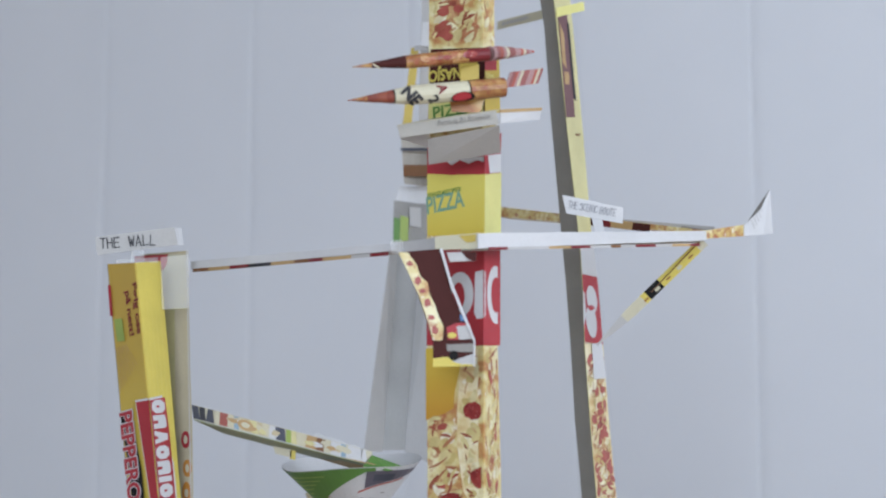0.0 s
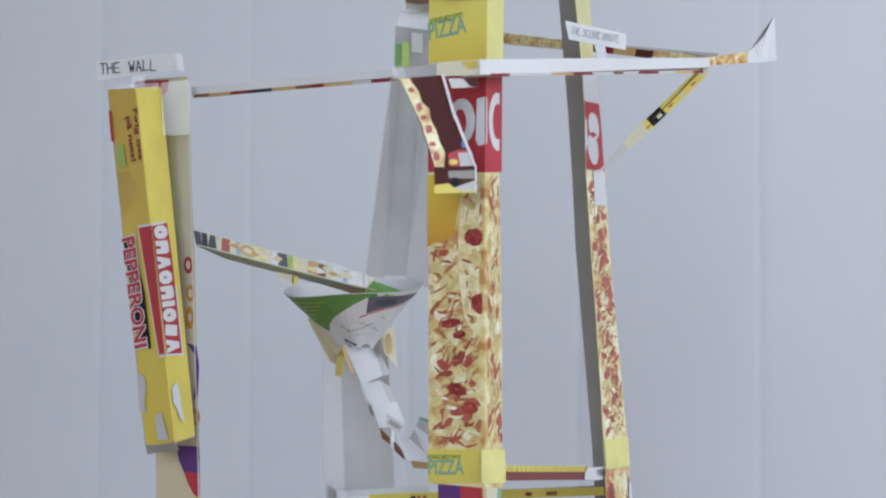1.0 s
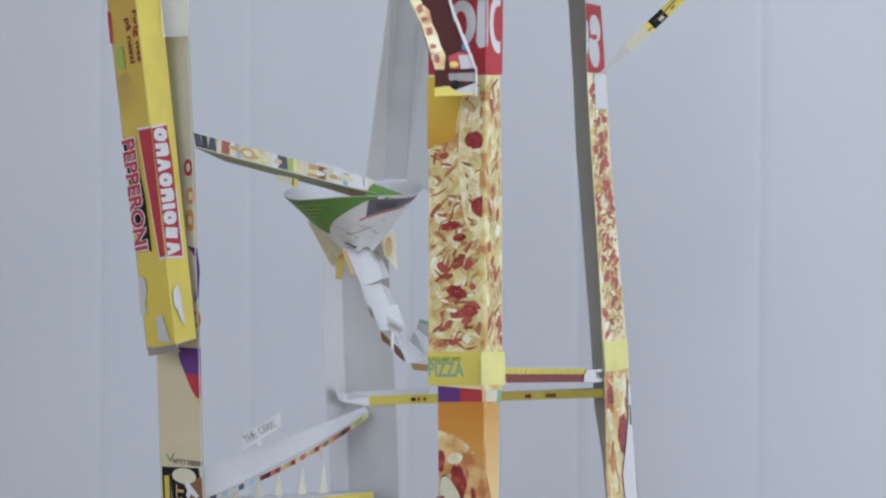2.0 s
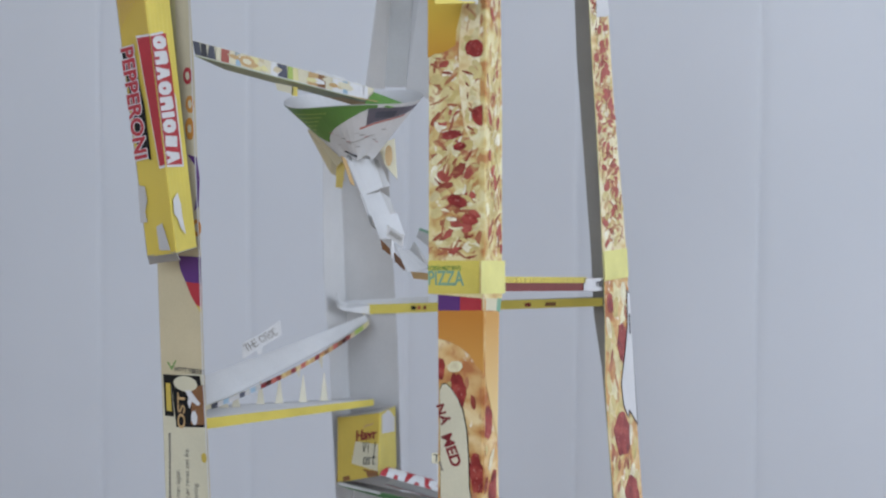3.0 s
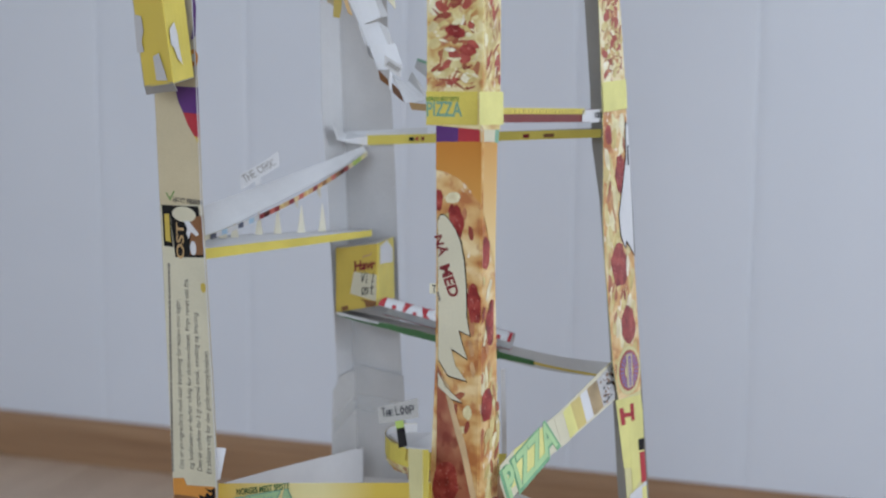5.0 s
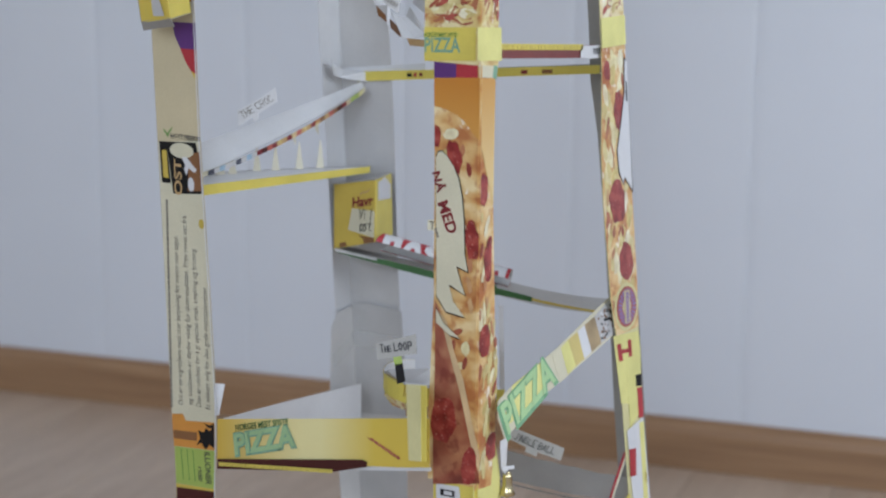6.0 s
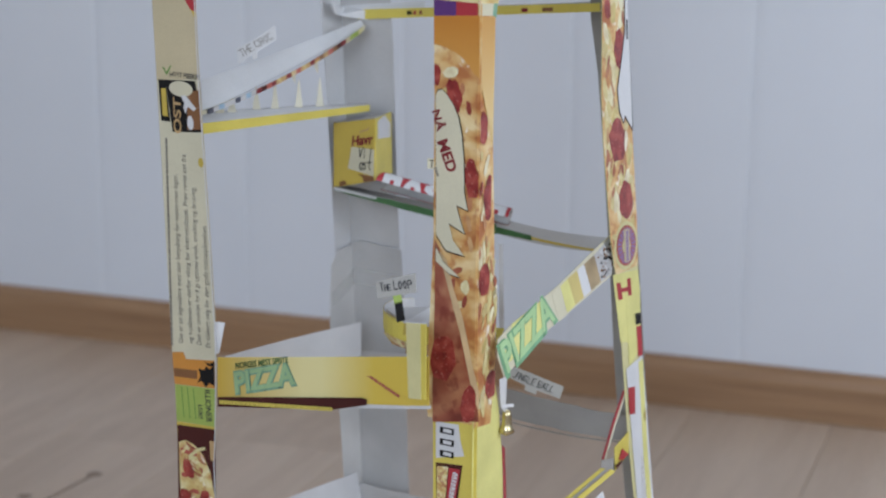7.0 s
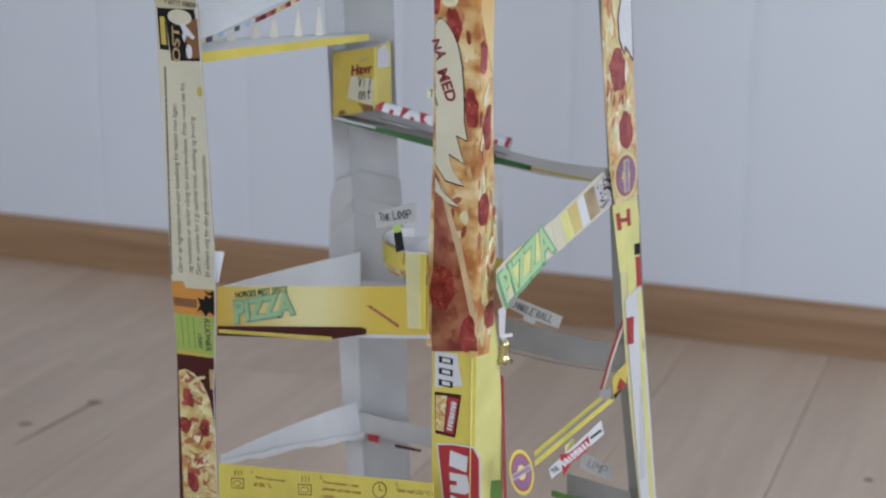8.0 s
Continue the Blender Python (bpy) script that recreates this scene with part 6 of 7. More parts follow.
for a_, b_, c_, d_, m_ in (((-0.0584, 1.4820, 0.7604), (-0.0537, 1.4820, 0.7586), (-0.0441, 1.4720, 0.7377), (-0.0501, 1.4720, 0.7363), PALE),
                           ((-0.0519, 1.4720, 0.7330), (-0.0441, 1.4720, 0.7276), (-0.0352, 1.4520, 0.7043), (-0.0389, 1.4520, 0.7043), PALE),
                           ((-0.0822, 1.4380, 0.7629), (-0.0782, 1.4380, 0.7603), (-0.0705, 1.4280, 0.7391), (-0.0741, 1.4280, 0.7413), TAN),
                           ((-0.0669, 1.4280, 0.7329), (-0.0638, 1.4280, 0.7302), (-0.0553, 1.4080, 0.7068), (-0.0575, 1.4080, 0.7099), PALE),
                           ((-0.0489, 1.4000, 0.6990), (-0.0417, 1.3950, 0.6923), (-0.0408, 1.3950, 0.6871), (-0.0475, 1.4000, 0.6915), BROWN),
                           ((-0.0382, 1.3950, 0.6893), (-0.0308, 1.3800, 0.6835), (-0.0295, 1.3800, 0.6765), (-0.0373, 1.3950, 0.6823), BROWN),
                           ((-0.0244, 1.3600, 0.6774), (-0.0097, 1.3400, 0.6778), (-0.0097, 1.3400, 0.6728), (-0.0222, 1.3600, 0.6722), TAN),
                           ((-0.0236, 1.4400, 0.6952), (-0.0111, 1.4100, 0.6791), (-0.0119, 1.4000, 0.6754), (-0.0279, 1.4300, 0.6855), PALE),
                           ((-0.0187, 1.4400, 0.7056), (-0.0105, 1.4200, 0.7032), (-0.0104, 1.4200, 0.6908), (-0.0214, 1.4400, 0.6983), PALE),
                           ((-0.0187, 1.4380, 0.7057), (-0.0104, 1.4180, 0.7043), (-0.0104, 1.4180, 0.7016), (-0.0196, 1.4380, 0.7039), MINT)):
    part("side", card4(a_, b_, c_, d_), m_, t)
s = sign(K(1.39), [(-0.0438, 0.711), (-0.0307, 0.7028), (-0.0315, 0.6936), (-0.0442, 0.7023)], "", (0, 0), 0, 0, 0, "small grey paper sign with smudged writing on the chute", stem=[(-0.0402, 0.6997), (-0.0381, 0.6984), (-0.0385, 0.684), (-0.0406, 0.6848)], paper=PALE)
part("lettering", bars(K(1.39), -0.0372, 0.7023, 0.011, 0.0045, 1, -32, 0.0009, 5, 0.8, 6), GREY, s.children[0])

# ---- middle of the tower ----
A, B = (-0.0393, 1.5700, 0.6368), (0.1277, 1.4450, 0.6501)
t, wall = beam("cross_beam", (-0.0718, 1.5830, 0.6294), (0.1277, 1.4450, 0.6501), 0.0085, 0.0068, "thin yellow card channel across the back of the tower", YELLOW, "beam", bed=0.02, bed_material=PALE)
A, B = (-0.0718, 1.5830, 0.6294), (0.1277, 1.4450, 0.6501)
f = strip_face(A, B)
for u_, w_, m_ in ((0.054, 0.005, BLACK), (0.061, 0.003, RED), (0.067, 0.003, DARK_RED), (0.125, 0.010, BLACK), (0.137, 0.003, BLACK), (0.190, 0.01, BROWN), (0.17, 0.006, DARK_RED)):
    ink("print", f, rect(u_, u_ + w_, -0.0055, -0.0025), m_, wall, 0.0007)
part("end", card4((-0.0932, 1.5600, 0.6429), (-0.0858, 1.5850, 0.6307), (-0.0668, 1.5830, 0.6230), (-0.0912, 1.5600, 0.6283), n=4, bulge=0.003), WHITE, t, "white curled end")
part("end", card4((-0.0858, 1.5850, 0.6307), (-0.0618, 1.5800, 0.6293), (-0.0617, 1.5800, 0.6204), (-0.0895, 1.5650, 0.6263)), WHITE, t)
part("side_wall", strip((-0.0860, 1.5900, 0.6321), (-0.0122, 1.5500, 0.6403), 0.006), WHITE, t)
A, B = (0.0421, 1.2750, 0.6806), (0.1259, 1.4250, 0.6676)
t, wall = beam("cross_beam", A, B, 0.0100, 0.0100, "red card strip with cut-off yellow words along its top", card_material("wine_print", (0.20, 0.045, 0.04)), "beam", bed=0.016, bed_material=GREY)
f = strip_face(A, B)
bm = bars(f, 0.071, -0.0016, 0.142, 0.0048, 1, 0, 0.0008, 9, 0.95, 30)
part("lettering", bm, YELLOW, wall)
ink("print", f, [(0.150, -0.0105), (0.156, -0.006), (0.152, -0.0005), (0.171, 0.0005), (0.1715, -0.0098)], WHITE, wall, 0.0009)
ink("print", f, rect(0.135, 0.185, -0.0098, -0.0003)[:4], WHITE, wall, 0.0007)
part("lettering", bars(f, 0.167, -0.0045, 0.020, 0.006, 1, 0, 0.0010, 6, 0.8, 5), INK, wall)
# the jaws
t = thing("marble_track", (-0.1859, 1.4000, 0.5720), "white card track like an upper jaw with printed edge", "track", TRACKS)
A, B = (-0.1884, 1.4200, 0.5889), (-0.0683, 1.5750, 0.6209)
part("side_wall", card4(A, B, (-0.0644, 1.5650, 0.6146), (-0.1845, 1.3950, 0.5666), n=6, bulge=0.002), WHITE, t)
A, B = (-0.1843, 1.3940, 0.5690), (-0.0642, 1.5600, 0.6186)
wall = part("edge", strip(A, B, 0.0035, 0.0045, side=0.004, bow=0.005), IVORY, t)
P0, P1 = Vector(A), Vector(B)
cols = (SLATE, PALE, SKY, PALE, PALE, SLATE, PALE, SKY, PALE, DARK_RED, MAROON, ROSE, DARK_RED, PIZZA_FINE, TAN, DARK_RED, PIZZA_FINE, ROSE, PIZZA_FINE, TAN, DARK_RED, PIZZA_FINE, BROWN, TAN, ROSE, BROWN, MAROON, DARK_RED, CREAM, LIME, LIME, STRAW)
for k, m_ in enumerate(cols):
    c0, c1 = 0.03 + 0.95 * k / len(cols), 0.03 + 0.95 * (k + 1) / len(cols)
    q = [P0.lerp(P1, c) - UP * 0.005 * 4 * c * (1 - c) + Vector((0.0, -0.0015, 0)) + Vector((0.6, -0.8, 0)) * 0.004 * 4 * c * (1 - c) for c in (c0, c1)]
    part("print", card4(q[0], q[1], q[1] - UP * 0.0042, q[0] - UP * 0.0038), m_, wall)
t = thing("marble_track", (-0.1852, 1.4000, 0.5586), "yellow edged card track like a lower jaw with teeth", "track", TRACKS)
A, B = (-0.1845, 1.3950, 0.5590), (-0.0594, 1.5400, 0.5523)
part("side_wall", strip(A, B, 0.0085, 0.0055), YELLOW, t)
part("bed", card4((-0.1877, 1.4200, 0.5644), (-0.0779, 1.5700, 0.5480), (-0.0595, 1.5410, 0.5516), (-0.1847, 1.3960, 0.5584)), WHITE, t)
TOOTH = card_material("tooth_paper", (0.66, 0.62, 0.48), 0.6, 0.05)
for x_, h_, p in ((0, 0.010, (-0.1740, 1.4250, 0.5646)), (1, 0.012, (-0.1657, 1.4350, 0.5636)), (2, 0.019, (-0.1487, 1.4600, 0.5607)), (3, 0.021, (-0.1348, 1.4750, 0.5589)), (4, 0.022, (-0.1172, 1.5000, 0.5566)), (5, 0.023, (-0.1013, 1.5250, 0.5538))):
    f = Face(p, (1, 0.2, 0), UP)
    part("tooth", plate(f, [(-0.0035, -0.002), (0.0035, -0.002), (0.0006, h_), (-0.0002, h_)], 0, 0.0005), TOOTH, t)
for p in ((-0.1056, 1.5400, 0.5868), (-0.1226, 1.5100, 0.5820)):
    f = Face(p, (1, 0.2, 0), UP)
    part("tooth", plate(f, [(-0.002, 0), (0.002, 0.002), (0.002, -0.008)], 0, 0.0005), TOOTH, t)
sign(K(1.45), [(-0.1626, 0.6110), (-0.1466, 0.6194), (-0.1315, 0.6300), (-0.1306, 0.6181), (-0.1457, 0.6088), (-0.1618, 0.5982)], "THE CROC", (-0.1467, 0.6145), 0.030, 0.0056, 31, "white paper sign hand-lettered THE CROC on the jaw track", weight=0.0006, ink_=FINE_INK, stem=[(-0.151, 0.6094), (-0.1459, 0.6117), (-0.146, 0.6034), (-0.1497, 0.6015)])
# oat carton on the back post
t = thing("carton", (-0.0638, 1.5300, 0.4828), "small cut yellow oat carton standing open on a track", "carton")
# gold for the shaded side, yellow for the lit one, set in the colour
hl = part("side", card4((-0.0904, 1.5450, 0.5354), (-0.0536, 1.5150, 0.5445), (-0.0545, 1.5150, 0.4908), (-0.0905, 1.5450, 0.4786)), GOLD, t, "printed side coloured darker gold as shaded")
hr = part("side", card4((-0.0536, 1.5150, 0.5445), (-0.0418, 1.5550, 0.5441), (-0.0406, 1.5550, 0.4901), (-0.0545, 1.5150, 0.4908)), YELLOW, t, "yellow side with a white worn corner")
part("side", card4((-0.0905, 1.5470, 0.5361), (-0.0898, 1.5600, 0.5340), (-0.0899, 1.5600, 0.4766), (-0.0916, 1.5470, 0.4782)), BROWN, t)
part("top", card4((-0.0890, 1.5470, 0.5361), (-0.0537, 1.5170, 0.5452), (-0.0418, 1.5570, 0.5443), (-0.0714, 1.5900, 0.5343)), PALE, t)
part("base", card4((-0.0905, 1.5450, 0.4786), (-0.0545, 1.5150, 0.4908), (-0.0406, 1.5550, 0.4901), (-0.0714, 1.5900, 0.4795)), GREY, t)
HV = Face((-0.0905, 1.545, 0.4786), (0.036, -0.03, 0.0122), (0.0001, 0, 0.0568))
HR = Face((-0.0545, 1.515, 0.4908), (0.0139, 0.04, -0.0007), (0.0009, 0, 0.0537))
lettering("lettering", "Havr", HV, 0.0352, 0.0372, 0.0250, 0.0090, DARK_RED, hl, -3, 0.0010, bold=0.035)
lettering("lettering", "~", HV, 0.0375, 0.0450, 0.0120, 0.0030, TAN, hl, 10, 0.0010)
ink("note", HV, [(0.022, 0.033), (0.049, 0.0269), (0.0484, 0.0039), (0.0173, 0.0148)], IVORY, hl, 0.0008, "ivory handwritten note")
handwriting("Vi I", HV, 0.0385, 0.0258, 0.0150, 0.0078, INK, hl, -8, 0.0011, 0.0012)
handwriting("ost", HV, 0.0392, 0.0155, 0.0140, 0.0080, INK, hl, -6, 0.0011, 0.0012)
ink("print", HR, [(0.004, 0.0512), (0.02, 0.054), (0.0342, 0.0452), (0.0349, 0.0331), (0.0048, 0.0355)], WHITE, hr, 0.0008)
ink("print", HV, [(0.007, 0.0042), (0.0145, 0.0047), (0.0159, 0.0011), (0.0077, 0.0001)], BROWN, hl, 0.0010)
ink("print", HV, [(0.0296, 0.0083), (0.0484, 0.0039), (0.0484, 0), (0.0363, 0.0005), (0.035, 0.0046)], BROWN, hl, 0.0007)
# rolled tube and its track
t = thing("marble_track", (-0.0893, 1.5500, 0.4776), "grey card track with a green painted edge", "track", TRACKS)
A, B = (-0.0894, 1.5350, 0.4807), (0.0500, 1.5000, 0.4565)
part("side_wall", strip(A, B, 0.003, 0.0085, rough=0.0004), DEEP_GREEN, t, "dark green edge")
part("side_wall", strip(Vector(A) + Vector((0, -0.001, 0)), Vector(A).lerp(Vector(B), 0.26) + Vector((0, -0.001, 0)), 0.002), PALE, t)
part("bed", card4((-0.0910, 1.5800, 0.4747), (0.0509, 1.5300, 0.4568), B, A), GREY, t)
A, B = (0.0499, 1.5000, 0.4633), (0.1391, 1.4250, 0.4631)
part("side_wall", strip(A, B, 0.0145, 0.0125, bow=0.003), PALE, t, "bare grey card")
part("edge", strip(Vector(A) + Vector((0, -0.001, -0.0085)), Vector(A).lerp(Vector(B), 0.32) + Vector((0, -0.001, -0.0105)), 0.0055, 0.004), DEEP_GREEN, t)
part("edge", strip(Vector(A).lerp(Vector(B), 0.32) + Vector((0, -0.001, -0.0115)), Vector(B) + Vector((0, -0.001, -0.011)), 0.002, 0.0015, bow=0.001), GOLD, t)
t = thing("tube", (-0.0437, 1.5100, 0.4904), "tube rolled from red and white printed card", "tube")
P0, P1 = Vector((-0.0477, 1.5150, 0.4909)), Vector((0.0603, 1.4850, 0.4667))
wrap = Wrap(P0, P1, 0.0076, 0.0)


def sheet(lift, a0, a1):
    bm, rows = bmesh.new(), []
    for k in range(15):
        v_ = radians(a0 + (a1 - a0) * k / 14) * wrap.radius
        rows.append([bm.verts.new(wrap.at((P1 - P0).length * c - 0.004 * math.cos(radians(a0 + (a1 - a0) * k / 14)) * (c == 0), v_, lift)) for c in (0, 0.25, 0.5, 0.75, 1)])
    for r0, r1 in zip(rows, rows[1:]):
        for k in range(4):
            bm.faces.new((r0[k], r0[k + 1], r1[k + 1], r1[k]))
    for fc in bm.faces:
        fc.smooth = True
    return bm


roll = part("roll", sheet(0.0, 8, 285), RED, t)
part("lining", sheet(-0.0006, 8, 285), PALE, t, "bare grey inside")
marks(wrap, (0.002, 0.0062), (0.114, 0.0062), 0.0105, "naosan", WHITE, roll, 0.0003)
s = sign(K(1.40), [(-0.0086, 0.5319), (0.0038, 0.5311), (0.0039, 0.5221), (-0.0086, 0.5238)], "", (0, 0), 0, 0, 0, "small paper sign half hidden behind a post", paper=IVORY, stem=[(-0.0041, 0.5247), (-0.0019, 0.5247), (-0.0017, 0.5012), (-0.004, 0.5011)])
handwriting("T", K(1.40), -0.0040, 0.5272, 0.0060, 0.0056, INK, s.children[0], -5, 0.0007)

# ---- lower ring ----
t = thing("loop", (-0.0247, 1.3000, 0.4057), "loop of yellow card with a white inside and a pale strap", "loop")
c = Vector((-0.0123, 1.3150, 0.4257))
bm, bm2 = bmesh.new(), bmesh.new()
for mesh_, rad in ((bm, 0.0285), (bm2, 0.0280)):
    rows = []
    for k in range(25):
        a_ = radians(100 + 270 * k / 24)
        p = c + Vector((math.cos(a_) * rad, math.sin(a_) * rad * 1.1, 0.004 * math.cos(a_ - 2.6)))
        rows.append((mesh_.verts.new(p + UP * 0.004), mesh_.verts.new(p - UP * 0.010)))
    for r0, r1 in zip(rows, rows[1:]):
        mesh_.faces.new((r0[0], r0[1], r1[1], r1[0]))
part("band", bm, YELLOW, t)
part("lining", bm2, WHITE, t, "white inside")
part("strap", card4((-0.0215, 1.2185, 0.4484), (-0.0071, 1.2070, 0.4506), (-0.0071, 1.2040, 0.3968), (-0.0195, 1.2150, 0.3943)), YELLOW, t)
part("strap", card4((-0.0215, 1.2177, 0.4484), (-0.0115, 1.2097, 0.4500), (-0.0107, 1.2062, 0.3962), (-0.0195, 1.2142, 0.3943)), STRAW, t, "pale yellow strap")
part("strap", card4((-0.0240, 1.2850, 0.4292), (-0.0060, 1.2850, 0.4292), (-0.0071, 1.2070, 0.4506), (-0.0215, 1.2185, 0.4484)), WHITE, t)
part("bottom", card4((-0.0391, 1.3300, 0.4281), (-0.0051, 1.3300, 0.4292), (-0.0049, 1.3000, 0.4234), (-0.0240, 1.2850, 0.4292)), WHITE, t)
part("side_wall", card4((-0.0396, 1.3180, 0.4291), (-0.0223, 1.2840, 0.4295), (-0.0231, 1.2840, 0.4208), (-0.0392, 1.3180, 0.4127)), GOLD, t)
part("scrap", card4((-0.0401, 1.3200, 0.4122), (-0.0226, 1.3000, 0.4167), (-0.0234, 1.3000, 0.4057), (-0.0336, 1.3200, 0.4033)), PIZZA_FINE, t)
sign(K(1.262), [(-0.0444, 0.4665), (-0.0155, 0.4735), (-0.015, 0.4592), (-0.0435, 0.4543)], "THE LOOP", (-0.0297, 0.4641), 0.0235, 0.0058, 7, "grey card sign lettered THE LOOP on a green stem", weight=0.0008, small=(1, 2), stem=[(-0.0325, 0.4578), (-0.0264, 0.4591), (-0.0252, 0.4511), (-0.0309, 0.4498)], stem_material=LIME, paper=card_material("dull_paper", (0.34, 0.33, 0.30), 0.7, 0.05))
part("stem_foot", plate(K(1.262), [(-0.0309, 0.4506), (-0.0252, 0.4519), (-0.0231, 0.438), (-0.0292, 0.4362)], -0.0006, 0.0005), BLACK, [o for o in scene.objects if o.name.startswith("sign")][-1])
# big yellow beam
A, B = (-0.1696, 1.3450, 0.3841), (-0.0054, 1.2130, 0.4255)
t = thing("cross_beam", A, "wide yellow box strip with green pizza mark and maroon edge", "beam")
# gold at both ends, the bright glow along the middle put into the colour
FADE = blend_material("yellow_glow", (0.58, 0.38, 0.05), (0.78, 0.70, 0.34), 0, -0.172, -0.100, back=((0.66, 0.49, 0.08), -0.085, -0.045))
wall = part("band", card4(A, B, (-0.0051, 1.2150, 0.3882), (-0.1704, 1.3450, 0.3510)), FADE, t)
PB = Face((-0.1702, 1.3435, 0.3514), (0.1651, -0.13, 0.0373), (0.0008, 0, 0.0332))
lettering("lettering", "PIZZA", PB, 0.0515, 0.0172, 0.0665, 0.0200, MINT, wall, 8, 0.0008, bold=0.075)
lettering("lettering", "PIZZA", PB, 0.0510, 0.0176, 0.0640, 0.0172, card_material("leaf_print", (0.33, 0.50, 0.26)), wall, 8, 0.0012, bold=0.03)
lettering("lettering", "NORGES MEST SPISTE", PB, 0.0479, 0.0295, 0.0560, 0.0050, DEEP_GREEN, wall, 6, 0.0008)
part("lettering", bars(PB, 0.1617, 0.0189, 0.056, 0.0034, 1, -27, 0.0008, 4, 0.62, 15), ROSE, wall)
ink("print", PB, [(0.0006, 0.001), (0.1503, 0.0047), (0.1558, 0.0032), (0.1549, -0.0007), (0.1461, -0.0019), (0.1227, -0.0053), (0.0006, -0.0069)], MAROON, wall, 0.0008)
part("lettering", bars(PB, 0.0634, -0.0040, 0.122, 0.0036, 1, -1.0, 0.0011, 12, 0.85, 52), YELLOW, wall)
part("edge", strip((-0.0582, 1.2575, 0.3749), (-0.0043, 1.2130, 0.3893), 0.0025), WHITE, t)
part("bed", card4((-0.1704, 1.3450, 0.3510), (-0.0051, 1.2150, 0.3882), (-0.0053, 1.2450, 0.3826), (-0.1718, 1.3750, 0.3454)), WHITE, t)
t = thing("cross_beam", (-0.1730, 1.3900, 0.3739), "white card strip slanting to the back post", "beam")
part("band", card4((-0.1721, 1.3750, 0.3746), (-0.0683, 1.5550, 0.3542), (-0.0683, 1.5550, 0.3226), (-0.1715, 1.3750, 0.3596), n=6, bulge=0.003), WHITE, t)
t = thing("cross_beam", (-0.0670, 1.5600, 0.3217), "grey card strip running from the back post", "beam")
part("band", card4((-0.0668, 1.5550, 0.3274), (-0.0008, 1.5000, 0.3398), (-0.0006, 1.5000, 0.3199), (-0.0668, 1.5550, 0.3046)), PALE, t)
# sloping pizza ramp
t = thing("ramp", (0.0482, 1.2700, 0.4087), "sloping card strip with large green pizza letters and yellow stripes", "ramp")
A, B = (0.0419, 1.2620, 0.4247), (0.1384, 1.4150, 0.4669)
PR = Face((0.0489, 1.262, 0.3961), (0.0912, 0.153, 0.0409), (-0.0069, 0, 0.0261))
rw = part("band", plate(PR, [(0.0034, 0.0271), (0.0261, 0.0287), (0.0981, 0.0255), (0.174, 0.0269), (0.1949, 0.0267), (0.1817, -0.002), (0.0999, 0.001), (0.0629, 0.0032), (-0.0003, -0.0007), (-0.002, 0.0165)], 0, 0.0007), IVORY, t)
ink("print", PR, [(0.0261, 0.0287), (0.0702, 0.0263), (0.0654, 0.0043), (0.0101, 0.0061), (0.005, 0.0131)], LEMON, rw, 0.0009)
lettering("lettering", "PIZZA", PR, 0.0433, 0.0134, 0.087, 0.0280, card_material("fern_print", (0.20, 0.40, 0.22)), rw, 4, 0.0011, bold=0.055)
lettering("lettering", "PIZZA", PR, 0.043, 0.0145, 0.080, 0.0235, card_material("apple_print", (0.40, 0.60, 0.30)), rw, 4, 0.0015, bold=0.028)
for q, m_ in (([(0.0881, 0.0245), (0.102, 0.0237), (0.1026, 0.0007), (0.0884, 0.0013)], IVORY), ([(0.102, 0.0237), (0.115, 0.0244), (0.1171, 0.002), (0.103, 0.0015)], LEMON), ([(0.115, 0.0244), (0.1316, 0.024), (0.1317, 0.0014), (0.1171, 0.002)], card_material("mustard_print", (0.58, 0.47, 0.17))), ([(0.1316, 0.024), (0.1436, 0.0239), (0.1448, 0.0011), (0.1317, 0.0014)], WHITE), ([(0.1436, 0.0239), (0.1618, 0.0236), (0.1622, 0.0009), (0.1448, 0.0011)], card_material("grain_print", (0.42, 0.31, 0.17), 0.45, 0.5)), ([(0.1618, 0.0236), (0.1945, 0.0259), (0.1821, -0.0012), (0.1622, 0.0009)], PALE)):
    ink("print", PR, q, m_, rw, 0.0009)
r_ = random.Random(3)
for k in range(70):
    u_, v_ = 0.175 + r_.uniform(-0.011, 0.013), 0.0131 + r_.uniform(-0.011, 0.010)
    ink("print", PR, [(u_ + a_ * r_.uniform(0.6, 1.3), v_ + b_ * r_.uniform(0.6, 1.3)) for a_, b_ in oval(0, 0, 0.0015, 0.0011, 7)], (INK, WHITE, BROWN, PALE)[k % 4], rw, 0.0011 + 0.00001 * k)
part("flap", card4((0.0439, 1.3000, 0.4216), (0.0503, 1.3000, 0.4217), (0.0467, 1.2900, 0.4136), (0.0438, 1.2900, 0.4123)), YELLOW, t)
# jingle bell track
t = thing("marble_track", (0.0575, 1.5000, 0.3064), "bare grey card track below the ramp", "track", TRACKS)
part("side_wall", strip((0.0545, 1.5000, 0.3125), (0.1595, 1.4400, 0.3067), 0.026, 0.022, bow=0.002, n=10, rough=0.0006), card_material("inside_board", (0.37, 0.355, 0.33), 0.8, 0.1, 0.2), t)
part("edge", strip((0.0547, 1.4950, 0.2854), (0.1580, 1.4370, 0.2849), 0.0012, bow=0.003, n=10), GREY, t)
